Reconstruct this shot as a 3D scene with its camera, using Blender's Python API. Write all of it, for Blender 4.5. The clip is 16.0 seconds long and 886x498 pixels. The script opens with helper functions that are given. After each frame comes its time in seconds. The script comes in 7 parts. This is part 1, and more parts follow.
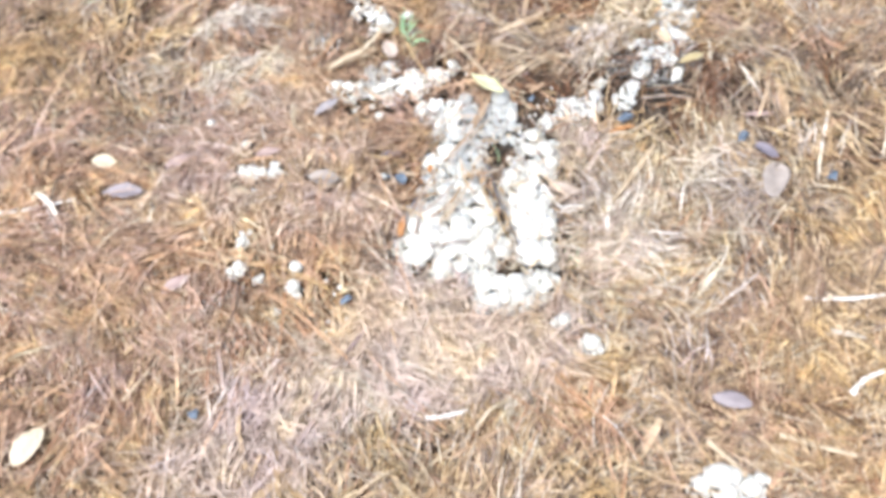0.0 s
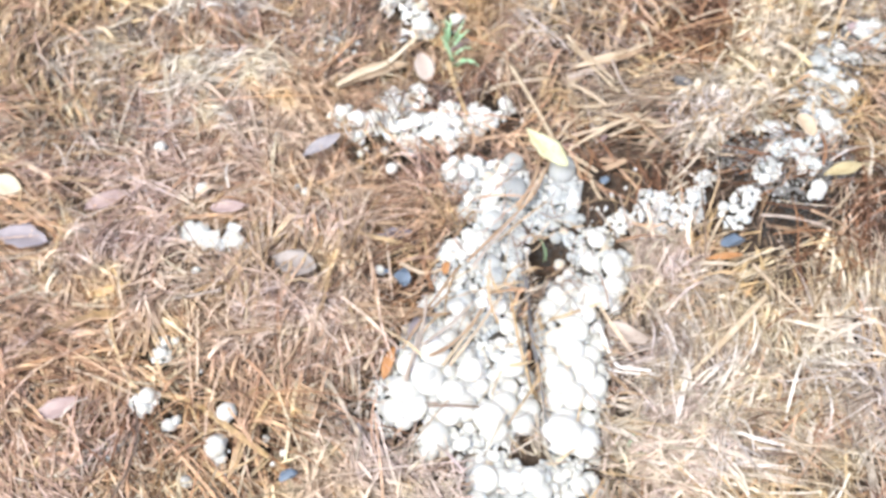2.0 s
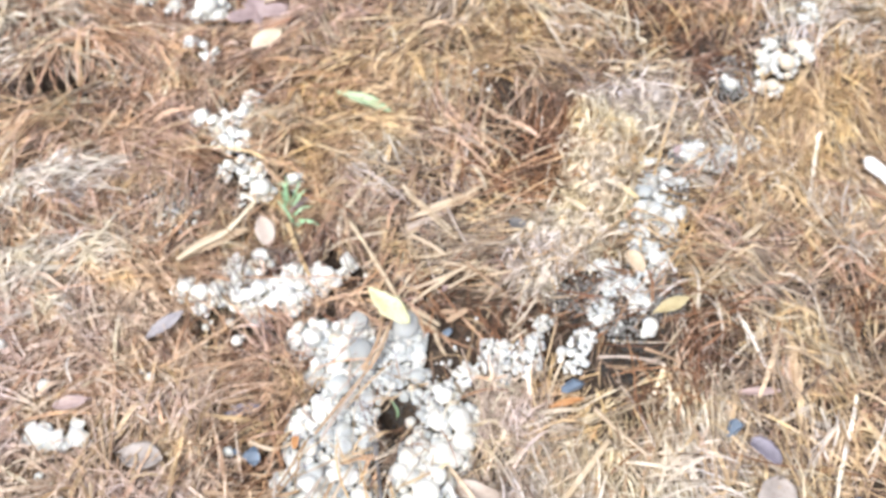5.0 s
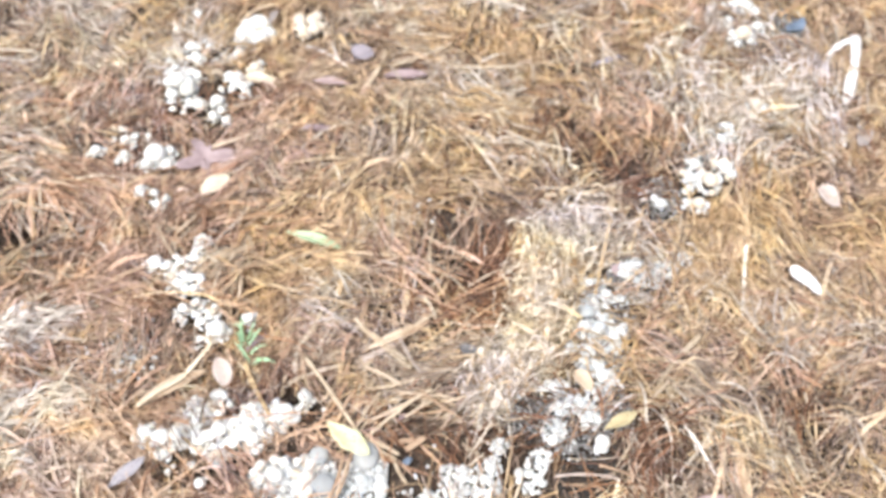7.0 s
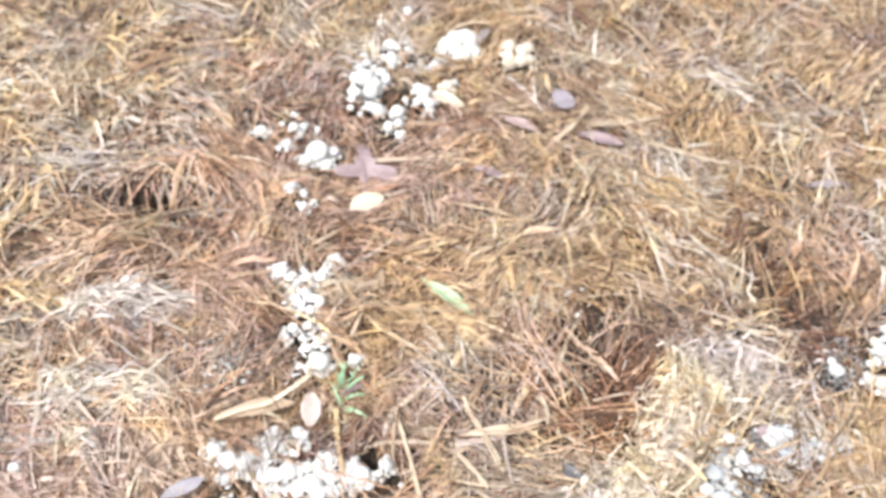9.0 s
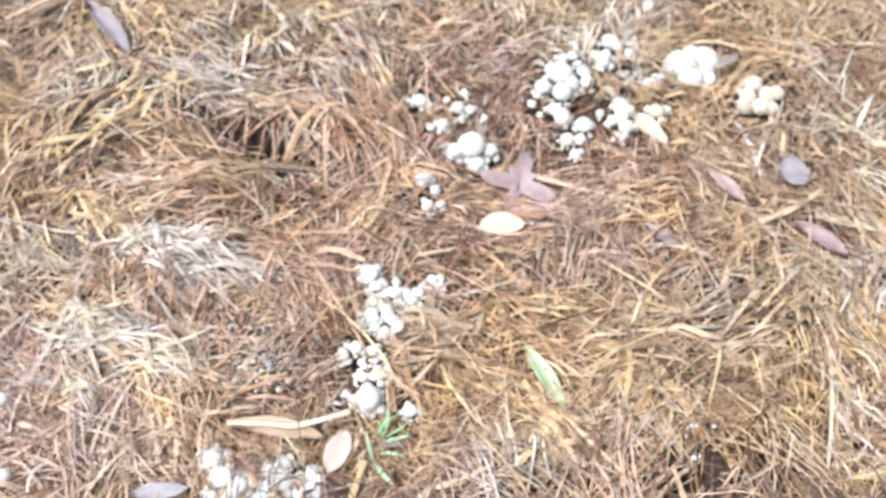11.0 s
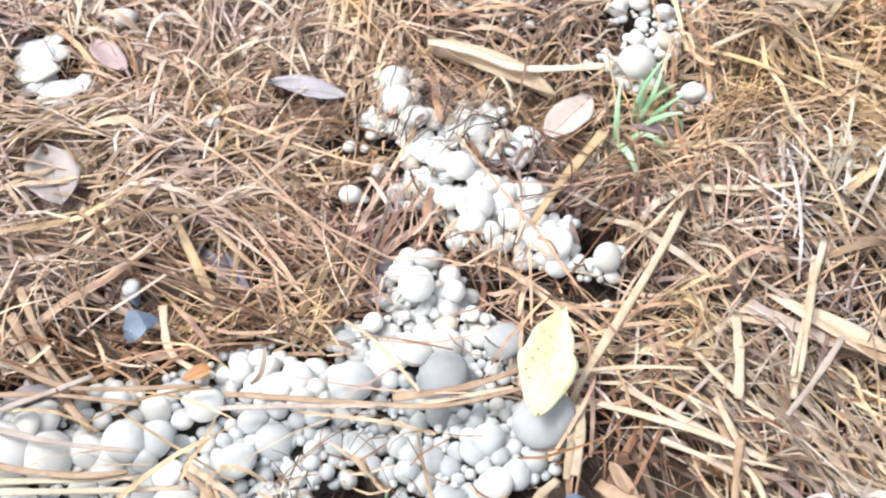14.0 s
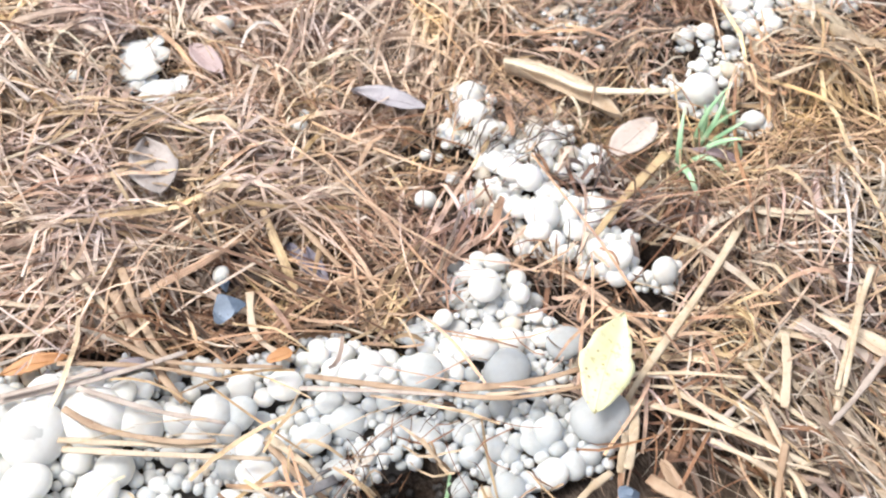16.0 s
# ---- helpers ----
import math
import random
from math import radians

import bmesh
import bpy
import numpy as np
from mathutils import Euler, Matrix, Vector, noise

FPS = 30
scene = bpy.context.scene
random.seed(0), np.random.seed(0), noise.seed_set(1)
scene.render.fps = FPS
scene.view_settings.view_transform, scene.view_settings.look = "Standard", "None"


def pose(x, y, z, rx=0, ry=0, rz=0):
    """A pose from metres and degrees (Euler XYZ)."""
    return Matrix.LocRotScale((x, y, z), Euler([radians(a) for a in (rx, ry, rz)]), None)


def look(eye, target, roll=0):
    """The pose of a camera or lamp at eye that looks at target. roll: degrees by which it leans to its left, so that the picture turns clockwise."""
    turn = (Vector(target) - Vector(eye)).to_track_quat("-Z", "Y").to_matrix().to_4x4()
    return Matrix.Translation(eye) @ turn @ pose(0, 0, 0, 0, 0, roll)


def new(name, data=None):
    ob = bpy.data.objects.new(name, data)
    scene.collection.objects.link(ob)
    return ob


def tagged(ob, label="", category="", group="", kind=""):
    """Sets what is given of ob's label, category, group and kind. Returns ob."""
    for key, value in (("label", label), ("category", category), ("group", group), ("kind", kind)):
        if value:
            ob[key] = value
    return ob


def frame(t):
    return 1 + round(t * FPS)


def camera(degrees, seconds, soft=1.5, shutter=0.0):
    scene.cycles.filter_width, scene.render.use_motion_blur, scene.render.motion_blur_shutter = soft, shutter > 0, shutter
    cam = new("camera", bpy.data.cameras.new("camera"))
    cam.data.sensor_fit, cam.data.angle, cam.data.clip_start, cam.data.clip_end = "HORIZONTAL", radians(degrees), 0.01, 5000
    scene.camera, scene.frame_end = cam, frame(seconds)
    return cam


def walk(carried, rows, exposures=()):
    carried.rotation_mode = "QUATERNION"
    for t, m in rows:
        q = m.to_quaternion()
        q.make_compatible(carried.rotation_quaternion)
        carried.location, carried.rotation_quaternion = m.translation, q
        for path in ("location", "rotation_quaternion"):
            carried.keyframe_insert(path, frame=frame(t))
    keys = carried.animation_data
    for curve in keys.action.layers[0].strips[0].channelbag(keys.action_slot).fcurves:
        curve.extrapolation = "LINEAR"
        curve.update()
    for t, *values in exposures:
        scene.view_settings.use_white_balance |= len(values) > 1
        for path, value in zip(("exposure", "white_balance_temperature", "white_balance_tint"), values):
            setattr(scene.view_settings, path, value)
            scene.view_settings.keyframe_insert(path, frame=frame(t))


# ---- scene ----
cam = camera(45.1, 16.0, soft=2.2, shutter=0.2)
# the lens is focused close to the ground, so that the view from standing height is softer
cam.data.dof.use_dof, cam.data.dof.focus_distance, cam.data.dof.aperture_fstop = True, 0.60, 12.0
PATH = [
    (0, (0.0000, 0.0000, 1.2040), (-0.0304, 0.6096, 0.4119), -3.60),
    (0.5, (-0.0294, 0.2419, 1.1666), (-0.0447, 0.8713, 0.3897), -2.89),
    (1, (-0.0468, 0.4133, 1.1436), (-0.0558, 1.0442, 0.3678), -2.50),
    (1.5, (-0.0183, 0.4645, 1.0839), (-0.0426, 1.0396, 0.2662), -1.94),
    (2, (0.0112, 0.5300, 1.0079), (-0.0606, 1.0247, 0.1418), 0.82),
    (2.5, (0.0277, 0.5724, 0.9730), (-0.0599, 1.0331, 0.0898), 1.12),
    (3, (0.0401, 0.5894, 0.9689), (-0.0481, 1.0184, 0.0699), 0.66),
    (3.5, (0.0519, 0.6033, 0.9955), (-0.0270, 1.0318, 0.0954), -0.00),
    (4, (0.0642, 0.6168, 1.0252), (0.0002, 1.0728, 0.1375), 0.12),
    (4.5, (0.0844, 0.6303, 1.0512), (0.0355, 1.1229, 0.1823), -0.03),
    (5, (0.1133, 0.6435, 1.0813), (0.0909, 1.1834, 0.2399), -0.07),
    (5.2, (0.1133, 0.6433, 1.0917), (0.1097, 1.2019, 0.2623), 0.76),
    (7.3, (0.1013, 0.6327, 1.1352), (0.1308, 1.2589, 0.3561), 0.67),
    (7.5, (0.0954, 0.6327, 1.1388), (0.1138, 1.2610, 0.3611), 0.65),
    (8, (0.0989, 0.6596, 1.1655), (0.0558, 1.3217, 0.4174), 1.03),
    (8.2, (0.1014, 0.6827, 1.1629), (0.0443, 1.3308, 0.4035), 2.19),
    (10.3, (0.1324, 1.0528, 0.9974), (-0.1180, 1.5442, 0.1633), 6.67),
    (10.5, (0.1343, 1.0762, 0.9869), (-0.1351, 1.5509, 0.1490), 5.98),
    (11, (0.1539, 1.1120, 0.9754), (-0.1560, 1.5386, 0.1257), 4.44),
    (11.5, (0.2505, 1.1325, 0.9677), (-0.1572, 1.4686, 0.1187), -0.84),
    (12, (0.3590, 1.1471, 0.9204), (-0.1262, 1.4007, 0.0836), -4.17),
    (12.5, (0.3646, 1.1297, 0.7857), (-0.1424, 1.3668, -0.0430), -4.52),
    (13, (0.3185, 1.1123, 0.6241), (-0.1962, 1.3621, -0.1961), -4.15),
    (13.5, (0.2746, 1.0965, 0.5242), (-0.2530, 1.3557, -0.2848), -3.30),
    (14, (0.2581, 1.0828, 0.4893), (-0.2830, 1.3381, -0.3120), -2.85),
    (14.5, (0.2560, 1.0718, 0.4762), (-0.2926, 1.3080, -0.3258), -3.17),
    (15, (0.2671, 1.0630, 0.4937), (-0.2778, 1.2852, -0.3148), -3.08),
    (15.5, (0.2745, 1.0567, 0.5099), (-0.2741, 1.2772, -0.2966), -2.77),
    (16, (0.2787, 1.0518, 0.5205), (-0.2876, 1.2806, -0.2713), -2.31),
]
# stops and white balance as the camera's automatics set them
BALANCE = [(0.0, 0.96, 6200, 10), (2.0, 0.92, 6200, 10), (3.5, 0.89, 6100, 10), (5.0, 0.90, 6300, 10), (8.0, 1.03, 6300, 11), (11.5, 0.975, 6100, 10), (13.5, 0.94, 6150, 9), (16.0, 0.95, 6350, 10)]
walk(cam, [(t, look(eye, target, roll)) for t, eye, target, roll in PATH], BALANCE)

# ---- light: bright overcast sky with a weak, wide sun ----
SUN_ELEVATION, SUN_ROTATION = 62.0, 215.0
world = bpy.data.worlds.new("overcast_sky")
scene.world = world
world.use_nodes = True
wn, wl = world.node_tree.nodes, world.node_tree.links
sky = wn.new("ShaderNodeTexSky")
sky.sky_type, sky.sun_disc = "NISHITA", False
sky.sun_elevation, sky.sun_rotation = radians(SUN_ELEVATION), radians(SUN_ROTATION)
sky.air_density, sky.dust_density, sky.ozone_density = 1.0, 4.0, 0.6
# cloud cover takes most of the blue out of the sky's colour
grey = wn.new("ShaderNodeHueSaturation")
grey.inputs["Saturation"].default_value = 0.45
wl.new(sky.outputs[0], grey.inputs["Color"])
wl.new(grey.outputs[0], wn["Background"].inputs[0])
wn["Background"].inputs[1].default_value = 0.14

sun_data = bpy.data.lights.new("sun", "SUN")
sun_data.energy, sun_data.angle, sun_data.color = 1.5, radians(20), (1.0, 0.97, 0.93)
sun = new("sun", sun_data)
se, sr = radians(SUN_ELEVATION), radians(SUN_ROTATION)
sun_from = Vector((math.sin(sr) * math.cos(se), math.cos(sr) * math.cos(se), math.sin(se)))
sun.matrix_world = look(sun_from * 20, (0, 0, 0))


# ---- materials ----
def material(name, roughness=0.7, specular=0.3):
    m = bpy.data.materials.new(name)
    m.use_nodes = True
    b = m.node_tree.nodes["Principled BSDF"]
    b.inputs["Roughness"].default_value = roughness
    b.inputs["Specular IOR Level"].default_value = specular
    return m, m.node_tree.nodes, m.node_tree.links, b


def ramp(n, stops):
    r = n.new("ShaderNodeValToRGB")
    e = r.color_ramp.elements
    e[0].position, e[0].color = stops[0][0], (*stops[0][1], 1)
    e[1].position, e[1].color = stops[-1][0], (*stops[-1][1], 1)
    for at, colour in stops[1:-1]:
        k = e.new(at)
        k.color = (*colour, 1)
    return r


def noise_tex(n, l, scale, detail=4.0, roughness=0.6, coords=None):
    t = n.new("ShaderNodeTexNoise")
    t.inputs["Scale"].default_value, t.inputs["Detail"].default_value = scale, detail
    t.inputs["Roughness"].default_value = roughness
    if coords is None:
        coords = n.new("ShaderNodeTexCoord").outputs["Object"]
    l.new(coords, t.inputs["Vector"])
    return t


def mix_colour(n, l, kind, factor, a, b):
    x = n.new("ShaderNodeMix")
    x.data_type, x.blend_type = "RGBA", kind
    for value, slot in ((factor, 0), (a, 6), (b, 7)):
        if isinstance(value, (int, float)):
            x.inputs[slot].default_value = value
        elif isinstance(value, tuple):
            x.inputs[slot].default_value = (*value, 1)
        else:
            l.new(value, x.inputs[slot])
    return x.outputs[2]


def bump(n, l, b, height, strength, distance):
    k = n.new("ShaderNodeBump")
    k.inputs["Strength"].default_value, k.inputs["Distance"].default_value = strength, distance
    l.new(height, k.inputs["Height"])
    l.new(k.outputs[0], b.inputs["Normal"])


def strand_material(name, stops, roughness=0.55, specular=0.3):
    """Dry plant fibre: one colour a strand, blotched along its length."""
    m, n, l, b = material(name, roughness, specular)
    pale = tuple(0.6 * p + 0.4 * q for p, q in zip(stops[-2][1], stops[-1][1]))
    own = ramp(n, stops[:-1] + [(1.0, pale)])
    l.new(n.new("ShaderNodeNewGeometry").outputs["Random Per Island"], own.inputs[0])
    blotch = noise_tex(n, l, 60.0)
    shade = ramp(n, [(0.32, (0.50, 0.46, 0.42)), (0.46, (0.95, 0.94, 0.93)), (0.7, (1.16, 1.15, 1.13))])
    l.new(blotch.outputs[0], shade.inputs[0])
    # tufts of one age share a tinge: golden, brown or greyish pink
    tinge = ramp(n, [(0.34, (1.12, 1.05, 0.86)), (0.44, (1.0, 0.97, 0.92)), (0.50, (0.80, 0.76, 0.73)), (0.56, (1.06, 1.0, 0.98)), (0.66, (0.86, 0.84, 0.90))])
    l.new(noise_tex(n, l, 20.0, 3.0, 0.6).outputs[0], tinge.inputs[0])
    wide = ramp(n, [(0.36, (1.05, 1.0, 0.89)), (0.5, (1.0, 1.0, 1.0)), (0.64, (0.94, 0.93, 1.0))])
    l.new(noise_tex(n, l, 5.5, 2.0, 0.5).outputs[0], wide.inputs[0])
    aged = mix_colour(n, l, "MULTIPLY", 1.0, own.outputs[0], tinge.outputs[0])
    aged = mix_colour(n, l, "MULTIPLY", 1.0, aged, wide.outputs[0])
    # fine streaks that run along the strand
    fibre = n.new("ShaderNodeAttribute")
    fibre.attribute_name = "fibre"
    streak = ramp(n, [(0.34, (0.68, 0.64, 0.60)), (0.52, (1.0, 1.0, 1.0)), (0.68, (1.13, 1.13, 1.12))])
    l.new(noise_tex(n, l, 2.2, 3.0, 0.65, fibre.outputs["Vector"]).outputs[0], streak.inputs[0])
    aged = mix_colour(n, l, "MULTIPLY", 1.0, aged, streak.outputs[0])
    l.new(mix_colour(n, l, "MULTIPLY", 1.0, aged, shade.outputs[0]), b.inputs["Base Color"])
    grain = noise_tex(n, l, 900.0, 2.0)
    bump(n, l, b, grain.outputs[0], 0.4, 0.0006)
    return m


GOLD_STRANDS = strand_material("golden_straw", [(0.0, (0.24, 0.15, 0.07)), (0.35, (0.45, 0.33, 0.195)), (0.7, (0.60, 0.47, 0.31)), (1.0, (0.72, 0.62, 0.46))])
PINKISH_STRANDS = strand_material("pinkish_bleached_needle", [(0.0, (0.36, 0.29, 0.25)), (0.35, (0.55, 0.46, 0.40)), (0.7, (0.68, 0.59, 0.52)), (1.0, (0.78, 0.71, 0.65))])
RED_STRANDS = strand_material("red_brown_needle", [(0.0, (0.13, 0.075, 0.052)), (0.35, (0.41, 0.25, 0.16)), (0.7, (0.60, 0.42, 0.295)), (1.0, (0.73, 0.59, 0.47))])
FADED_STRANDS = strand_material("faded_needle", [(0.0, (0.28, 0.205, 0.16)), (0.35, (0.52, 0.405, 0.32)), (0.7, (0.66, 0.555, 0.465)), (1.0, (0.77, 0.69, 0.615))])
MAUVE_STRANDS = strand_material("mauve_brown_needle", [(0.0, (0.25, 0.165, 0.135)), (0.35, (0.495, 0.35, 0.275)), (0.7, (0.65, 0.505, 0.42)), (1.0, (0.77, 0.67, 0.61))])
BROWN_STRANDS = strand_material("brown_needle", [(0.0, (0.12, 0.08, 0.058)), (0.35, (0.36, 0.245, 0.165)), (0.7, (0.54, 0.40, 0.28)), (1.0, (0.64, 0.54, 0.44))])
TAN_STRANDS = strand_material("tan_straw", [(0.0, (0.22, 0.155, 0.10)), (0.35, (0.465, 0.345, 0.205)), (0.7, (0.615, 0.49, 0.32)), (1.0, (0.73, 0.65, 0.51))])
PALE_STRANDS = strand_material("pale_dry_grass", [(0.0, (0.30, 0.265, 0.225)), (0.35, (0.49, 0.44, 0.355)), (0.7, (0.62, 0.57, 0.475)), (1.0, (0.73, 0.70, 0.645))])
WHITE_STRANDS = strand_material("bleached_grass", [(0.0, (0.40, 0.36, 0.31)), (0.4, (0.58, 0.54, 0.48)), (0.75, (0.70, 0.67, 0.61)), (1.0, (0.80, 0.78, 0.74))])
DARK_STRANDS = strand_material("dark_needle", [(0.0, (0.06, 0.03, 0.018)), (0.4, (0.15, 0.075, 0.042)), (0.75, (0.25, 0.135, 0.075)), (1.0, (0.36, 0.21, 0.125))])
GREY_STRAW = strand_material("grey_straw", [(0.0, (0.15, 0.115, 0.09)), (0.35, (0.31, 0.255, 0.19)), (0.7, (0.44, 0.375, 0.285)), (1.0, (0.56, 0.50, 0.41))])
GREY_STRANDS = strand_material("weathered_litter", [(0.0, (0.07, 0.052, 0.042)), (0.4, (0.16, 0.12, 0.095)), (0.75, (0.29, 0.225, 0.18)), (1.0, (0.44, 0.37, 0.32))])


def soil_material():
    m, n, l, b = material("litter_soil", 0.9, 0.15)
    big, small = noise_tex(n, l, 9.0, 5.0), noise_tex(n, l, 120.0, 4.0)
    base = ramp(n, [(0.3, (0.024, 0.019, 0.016)), (0.5, (0.052, 0.039, 0.031)), (0.72, (0.105, 0.075, 0.054))])
    l.new(big.outputs[0], base.inputs[0])
    # matted fibres in three directions
    place = n.new("ShaderNodeTexCoord").outputs["Object"]
    fibres = None
    for turn in (0.3, 1.35, 2.5):
        way = n.new("ShaderNodeMapping")
        way.inputs["Rotation"].default_value, way.inputs["Scale"].default_value = (0, 0, turn), (0.09, 1.0, 1.0)
        l.new(place, way.inputs["Vector"])
        lines = noise_tex(n, l, 420.0, 3.0, 0.6, way.outputs[0])
        if fibres is None:
            fibres = lines.outputs[0]
        else:
            top = n.new("ShaderNodeMath")
            top.operation = "MAXIMUM"
            l.new(fibres, top.inputs[0])
            l.new(lines.outputs[0], top.inputs[1])
            fibres = top.outputs[0]
    straw = ramp(n, [(0.52, (0, 0, 0)), (0.66, (1, 1, 1))])
    l.new(fibres, straw.inputs[0])
    fine = ramp(n, [(0.3, (0.55, 0.52, 0.5)), (0.7, (1.35, 1.3, 1.25))])
    l.new(small.outputs[0], fine.inputs[0])
    mat = mix_colour(n, l, "MIX", straw.outputs[0], base.outputs[0], (0.10, 0.08, 0.064))
    # away from the patch the straw cover is left to the colour of the ground
    away = n.new("ShaderNodeVectorMath")
    away.operation = "DISTANCE"
    away.inputs[1].default_value = (0.05, 1.45, 0.0)
    l.new(place, away.inputs[0])
    cover = n.new("ShaderNodeMapRange")
    cover.inputs["From Min"].default_value, cover.inputs["From Max"].default_value = 0.95, 1.5
    l.new(away.outputs["Value"], cover.inputs["Value"])
    litter_colour = ramp(n, [(0.3, (0.125, 0.09, 0.06)), (0.7, (0.28, 0.21, 0.142))])
    l.new(fibres, litter_colour.inputs[0])
    mat = mix_colour(n, l, "MIX", cover.outputs[0], mat, litter_colour.outputs[0])
    l.new(mix_colour(n, l, "MULTIPLY", 1.0, mat, fine.outputs[0]), b.inputs["Base Color"])
    bump(n, l, b, fibres, 0.8, 0.006)
    return m


SOIL = soil_material()


def cap_material(name, low, high, stain, amount, flesh=0.6):
    """Matt skin of a mushroom cap, with a shade of its own for each cap and dull stains."""
    m, n, l, b = material(name, 0.62, 0.25)
    own = ramp(n, [(0.0, low), (0.6, high), (1.0, tuple(0.5 * (p + q) for p, q in zip(low, high)))])
    l.new(n.new("ShaderNodeObjectInfo").outputs["Random"], own.inputs[0])
    place = n.new("ShaderNodeNewGeometry").outputs["Position"]
    spots = noise_tex(n, l, 70.0, 5.0, 0.65, place)
    mask = ramp(n, [(0.44, (0, 0, 0)), (0.80, (0.7 * amount, 0.7 * amount, 0.7 * amount))])
    l.new(spots.outputs[0], mask.inputs[0])
    l.new(mix_colour(n, l, "MIX", mask.outputs[0], own.outputs[0], stain), b.inputs["Base Color"])
    pores = noise_tex(n, l, 700.0, 3.0, 0.6, place)
    bump(n, l, b, pores.outputs[0], 0.25, 0.001)
    # light sinks a little way into the flesh
    b.inputs["Subsurface Weight"].default_value = flesh
    b.inputs["Subsurface Radius"].default_value = (1.0, 0.85, 0.65)
    b.inputs["Subsurface Scale"].default_value = 0.006
    return m


CAP_WHITE = cap_material("white_cap", (0.475, 0.48, 0.465), (0.625, 0.625, 0.605), (0.33, 0.29, 0.24), 0.8)
CAP_BRIGHT = cap_material("bright_cap", (0.54, 0.535, 0.50), (0.66, 0.655, 0.62), (0.44, 0.39, 0.32), 0.5)
CAP_SNOW = cap_material("snow_white_cap", (0.63, 0.62, 0.585), (0.755, 0.745, 0.71), (0.48, 0.42, 0.34), 0.5)
SOIL_CRUMB = cap_material("soil_crumb", (0.032, 0.03, 0.028), (0.08, 0.072, 0.066), (0.03, 0.02, 0.015), 0.6, 0.0)
# soil brown, kept dark so that it also paints shade between the caps
GAP_SHADE_CRUST = cap_material("crust", (0.075, 0.066, 0.058), (0.13, 0.115, 0.10), (0.04, 0.03, 0.024), 0.95, 0.0)
CAP_GREY = cap_material("grey_cap", (0.40, 0.415, 0.41), (0.55, 0.565, 0.555), (0.23, 0.225, 0.215), 0.7)
CAP_DUSKY = cap_material("dusky_cap", (0.30, 0.315, 0.32), (0.41, 0.42, 0.415), (0.20, 0.19, 0.17), 0.6)
CAP_ASH = cap_material("ashy_soil", (0.13, 0.125, 0.12), (0.27, 0.26, 0.25), (0.05, 0.045, 0.04), 0.8, 0.0)
CAP_CREAM = cap_material("cream_cap", (0.52, 0.45, 0.36), (0.64, 0.57, 0.47), (0.36, 0.27, 0.18), 0.6)


def leaf_material(name, colour, other, spot, spots=0.0):
    m, n, l, b = material(name, 0.5, 0.35)
    big, small = noise_tex(n, l, 45.0, 4.0), noise_tex(n, l, 260.0, 3.0)
    base = ramp(n, [(0.35, colour), (0.68, other)])
    l.new(big.outputs[0], base.inputs[0])
    mask = ramp(n, [(0.56, (0, 0, 0)), (0.68, (spots * 0.6, spots * 0.6, spots * 0.6))])
    l.new(small.outputs[0], mask.inputs[0])
    # pinprick specks
    dots = n.new("ShaderNodeTexVoronoi")
    dots.inputs["Scale"].default_value = 170.0
    l.new(n.new("ShaderNodeTexCoord").outputs["Object"], dots.inputs["Vector"])
    prick = ramp(n, [(0.10, (spots, spots, spots)), (0.17, (0, 0, 0))])
    l.new(dots.outputs["Distance"], prick.inputs[0])
    both = mix_colour(n, l, "LIGHTEN", 1.0, mask.outputs[0], prick.outputs[0])
    l.new(mix_colour(n, l, "MIX", both, base.outputs[0], spot), b.inputs["Base Color"])
    bump(n, l, b, noise_tex(n, l, 420.0, 3.0).outputs[0], 0.35, 0.0008)
    return m


YELLOW_LEAF = leaf_material("yellow_leaf", (0.60, 0.585, 0.33), (0.68, 0.67, 0.45), (0.30, 0.22, 0.07), 0.8)
GREEN_LEAF = leaf_material("green_leaf", (0.33, 0.42, 0.25), (0.45, 0.53, 0.35), (0.2, 0.22, 0.08), 0.3)
TAN_LEAF = leaf_material("tan_leaf", (0.46, 0.385, 0.335), (0.56, 0.48, 0.425), (0.35, 0.2, 0.12), 0.5)
STRAW_LEAF = leaf_material("straw_leaf", (0.47, 0.36, 0.25), (0.58, 0.47, 0.35), (0.34, 0.2, 0.1), 0.5)
BEIGE_LEAF = leaf_material("beige_leaf", (0.27, 0.235, 0.215), (0.40, 0.35, 0.32), (0.22, 0.16, 0.13), 0.9)
SLATE_LEAF = leaf_material("slate_leaf", (0.31, 0.285, 0.30), (0.43, 0.40, 0.41), (0.15, 0.13, 0.14), 0.5)
PINK_LEAF = leaf_material("pink_leaf", (0.36, 0.265, 0.25), (0.46, 0.355, 0.33), (0.3, 0.18, 0.16), 0.5)
PURPLE_LEAF = leaf_material("purple_leaf", (0.26, 0.19, 0.192), (0.40, 0.31, 0.305), (0.16, 0.09, 0.09), 0.5)
LILAC_LEAF = leaf_material("lilac_leaf", (0.25, 0.22, 0.235), (0.34, 0.30, 0.32), (0.27, 0.21, 0.24), 0.4)
CREAM_LEAF = leaf_material("cream_leaf", (0.58, 0.49, 0.35), (0.68, 0.60, 0.46), (0.42, 0.3, 0.18), 0.5)
OLIVE_LEAF = leaf_material("olive_leaf", (0.40, 0.33, 0.18), (0.52, 0.44, 0.27), (0.24, 0.16, 0.06), 0.5)
VIOLET_LEAF = leaf_material("violet_leaf", (0.15, 0.135, 0.165), (0.26, 0.235, 0.28), (0.10, 0.09, 0.10), 0.5)
ORANGE_LEAF = leaf_material("orange_leaf", (0.42, 0.20, 0.08), (0.50, 0.28, 0.13), (0.28, 0.1, 0.03), 0.4)
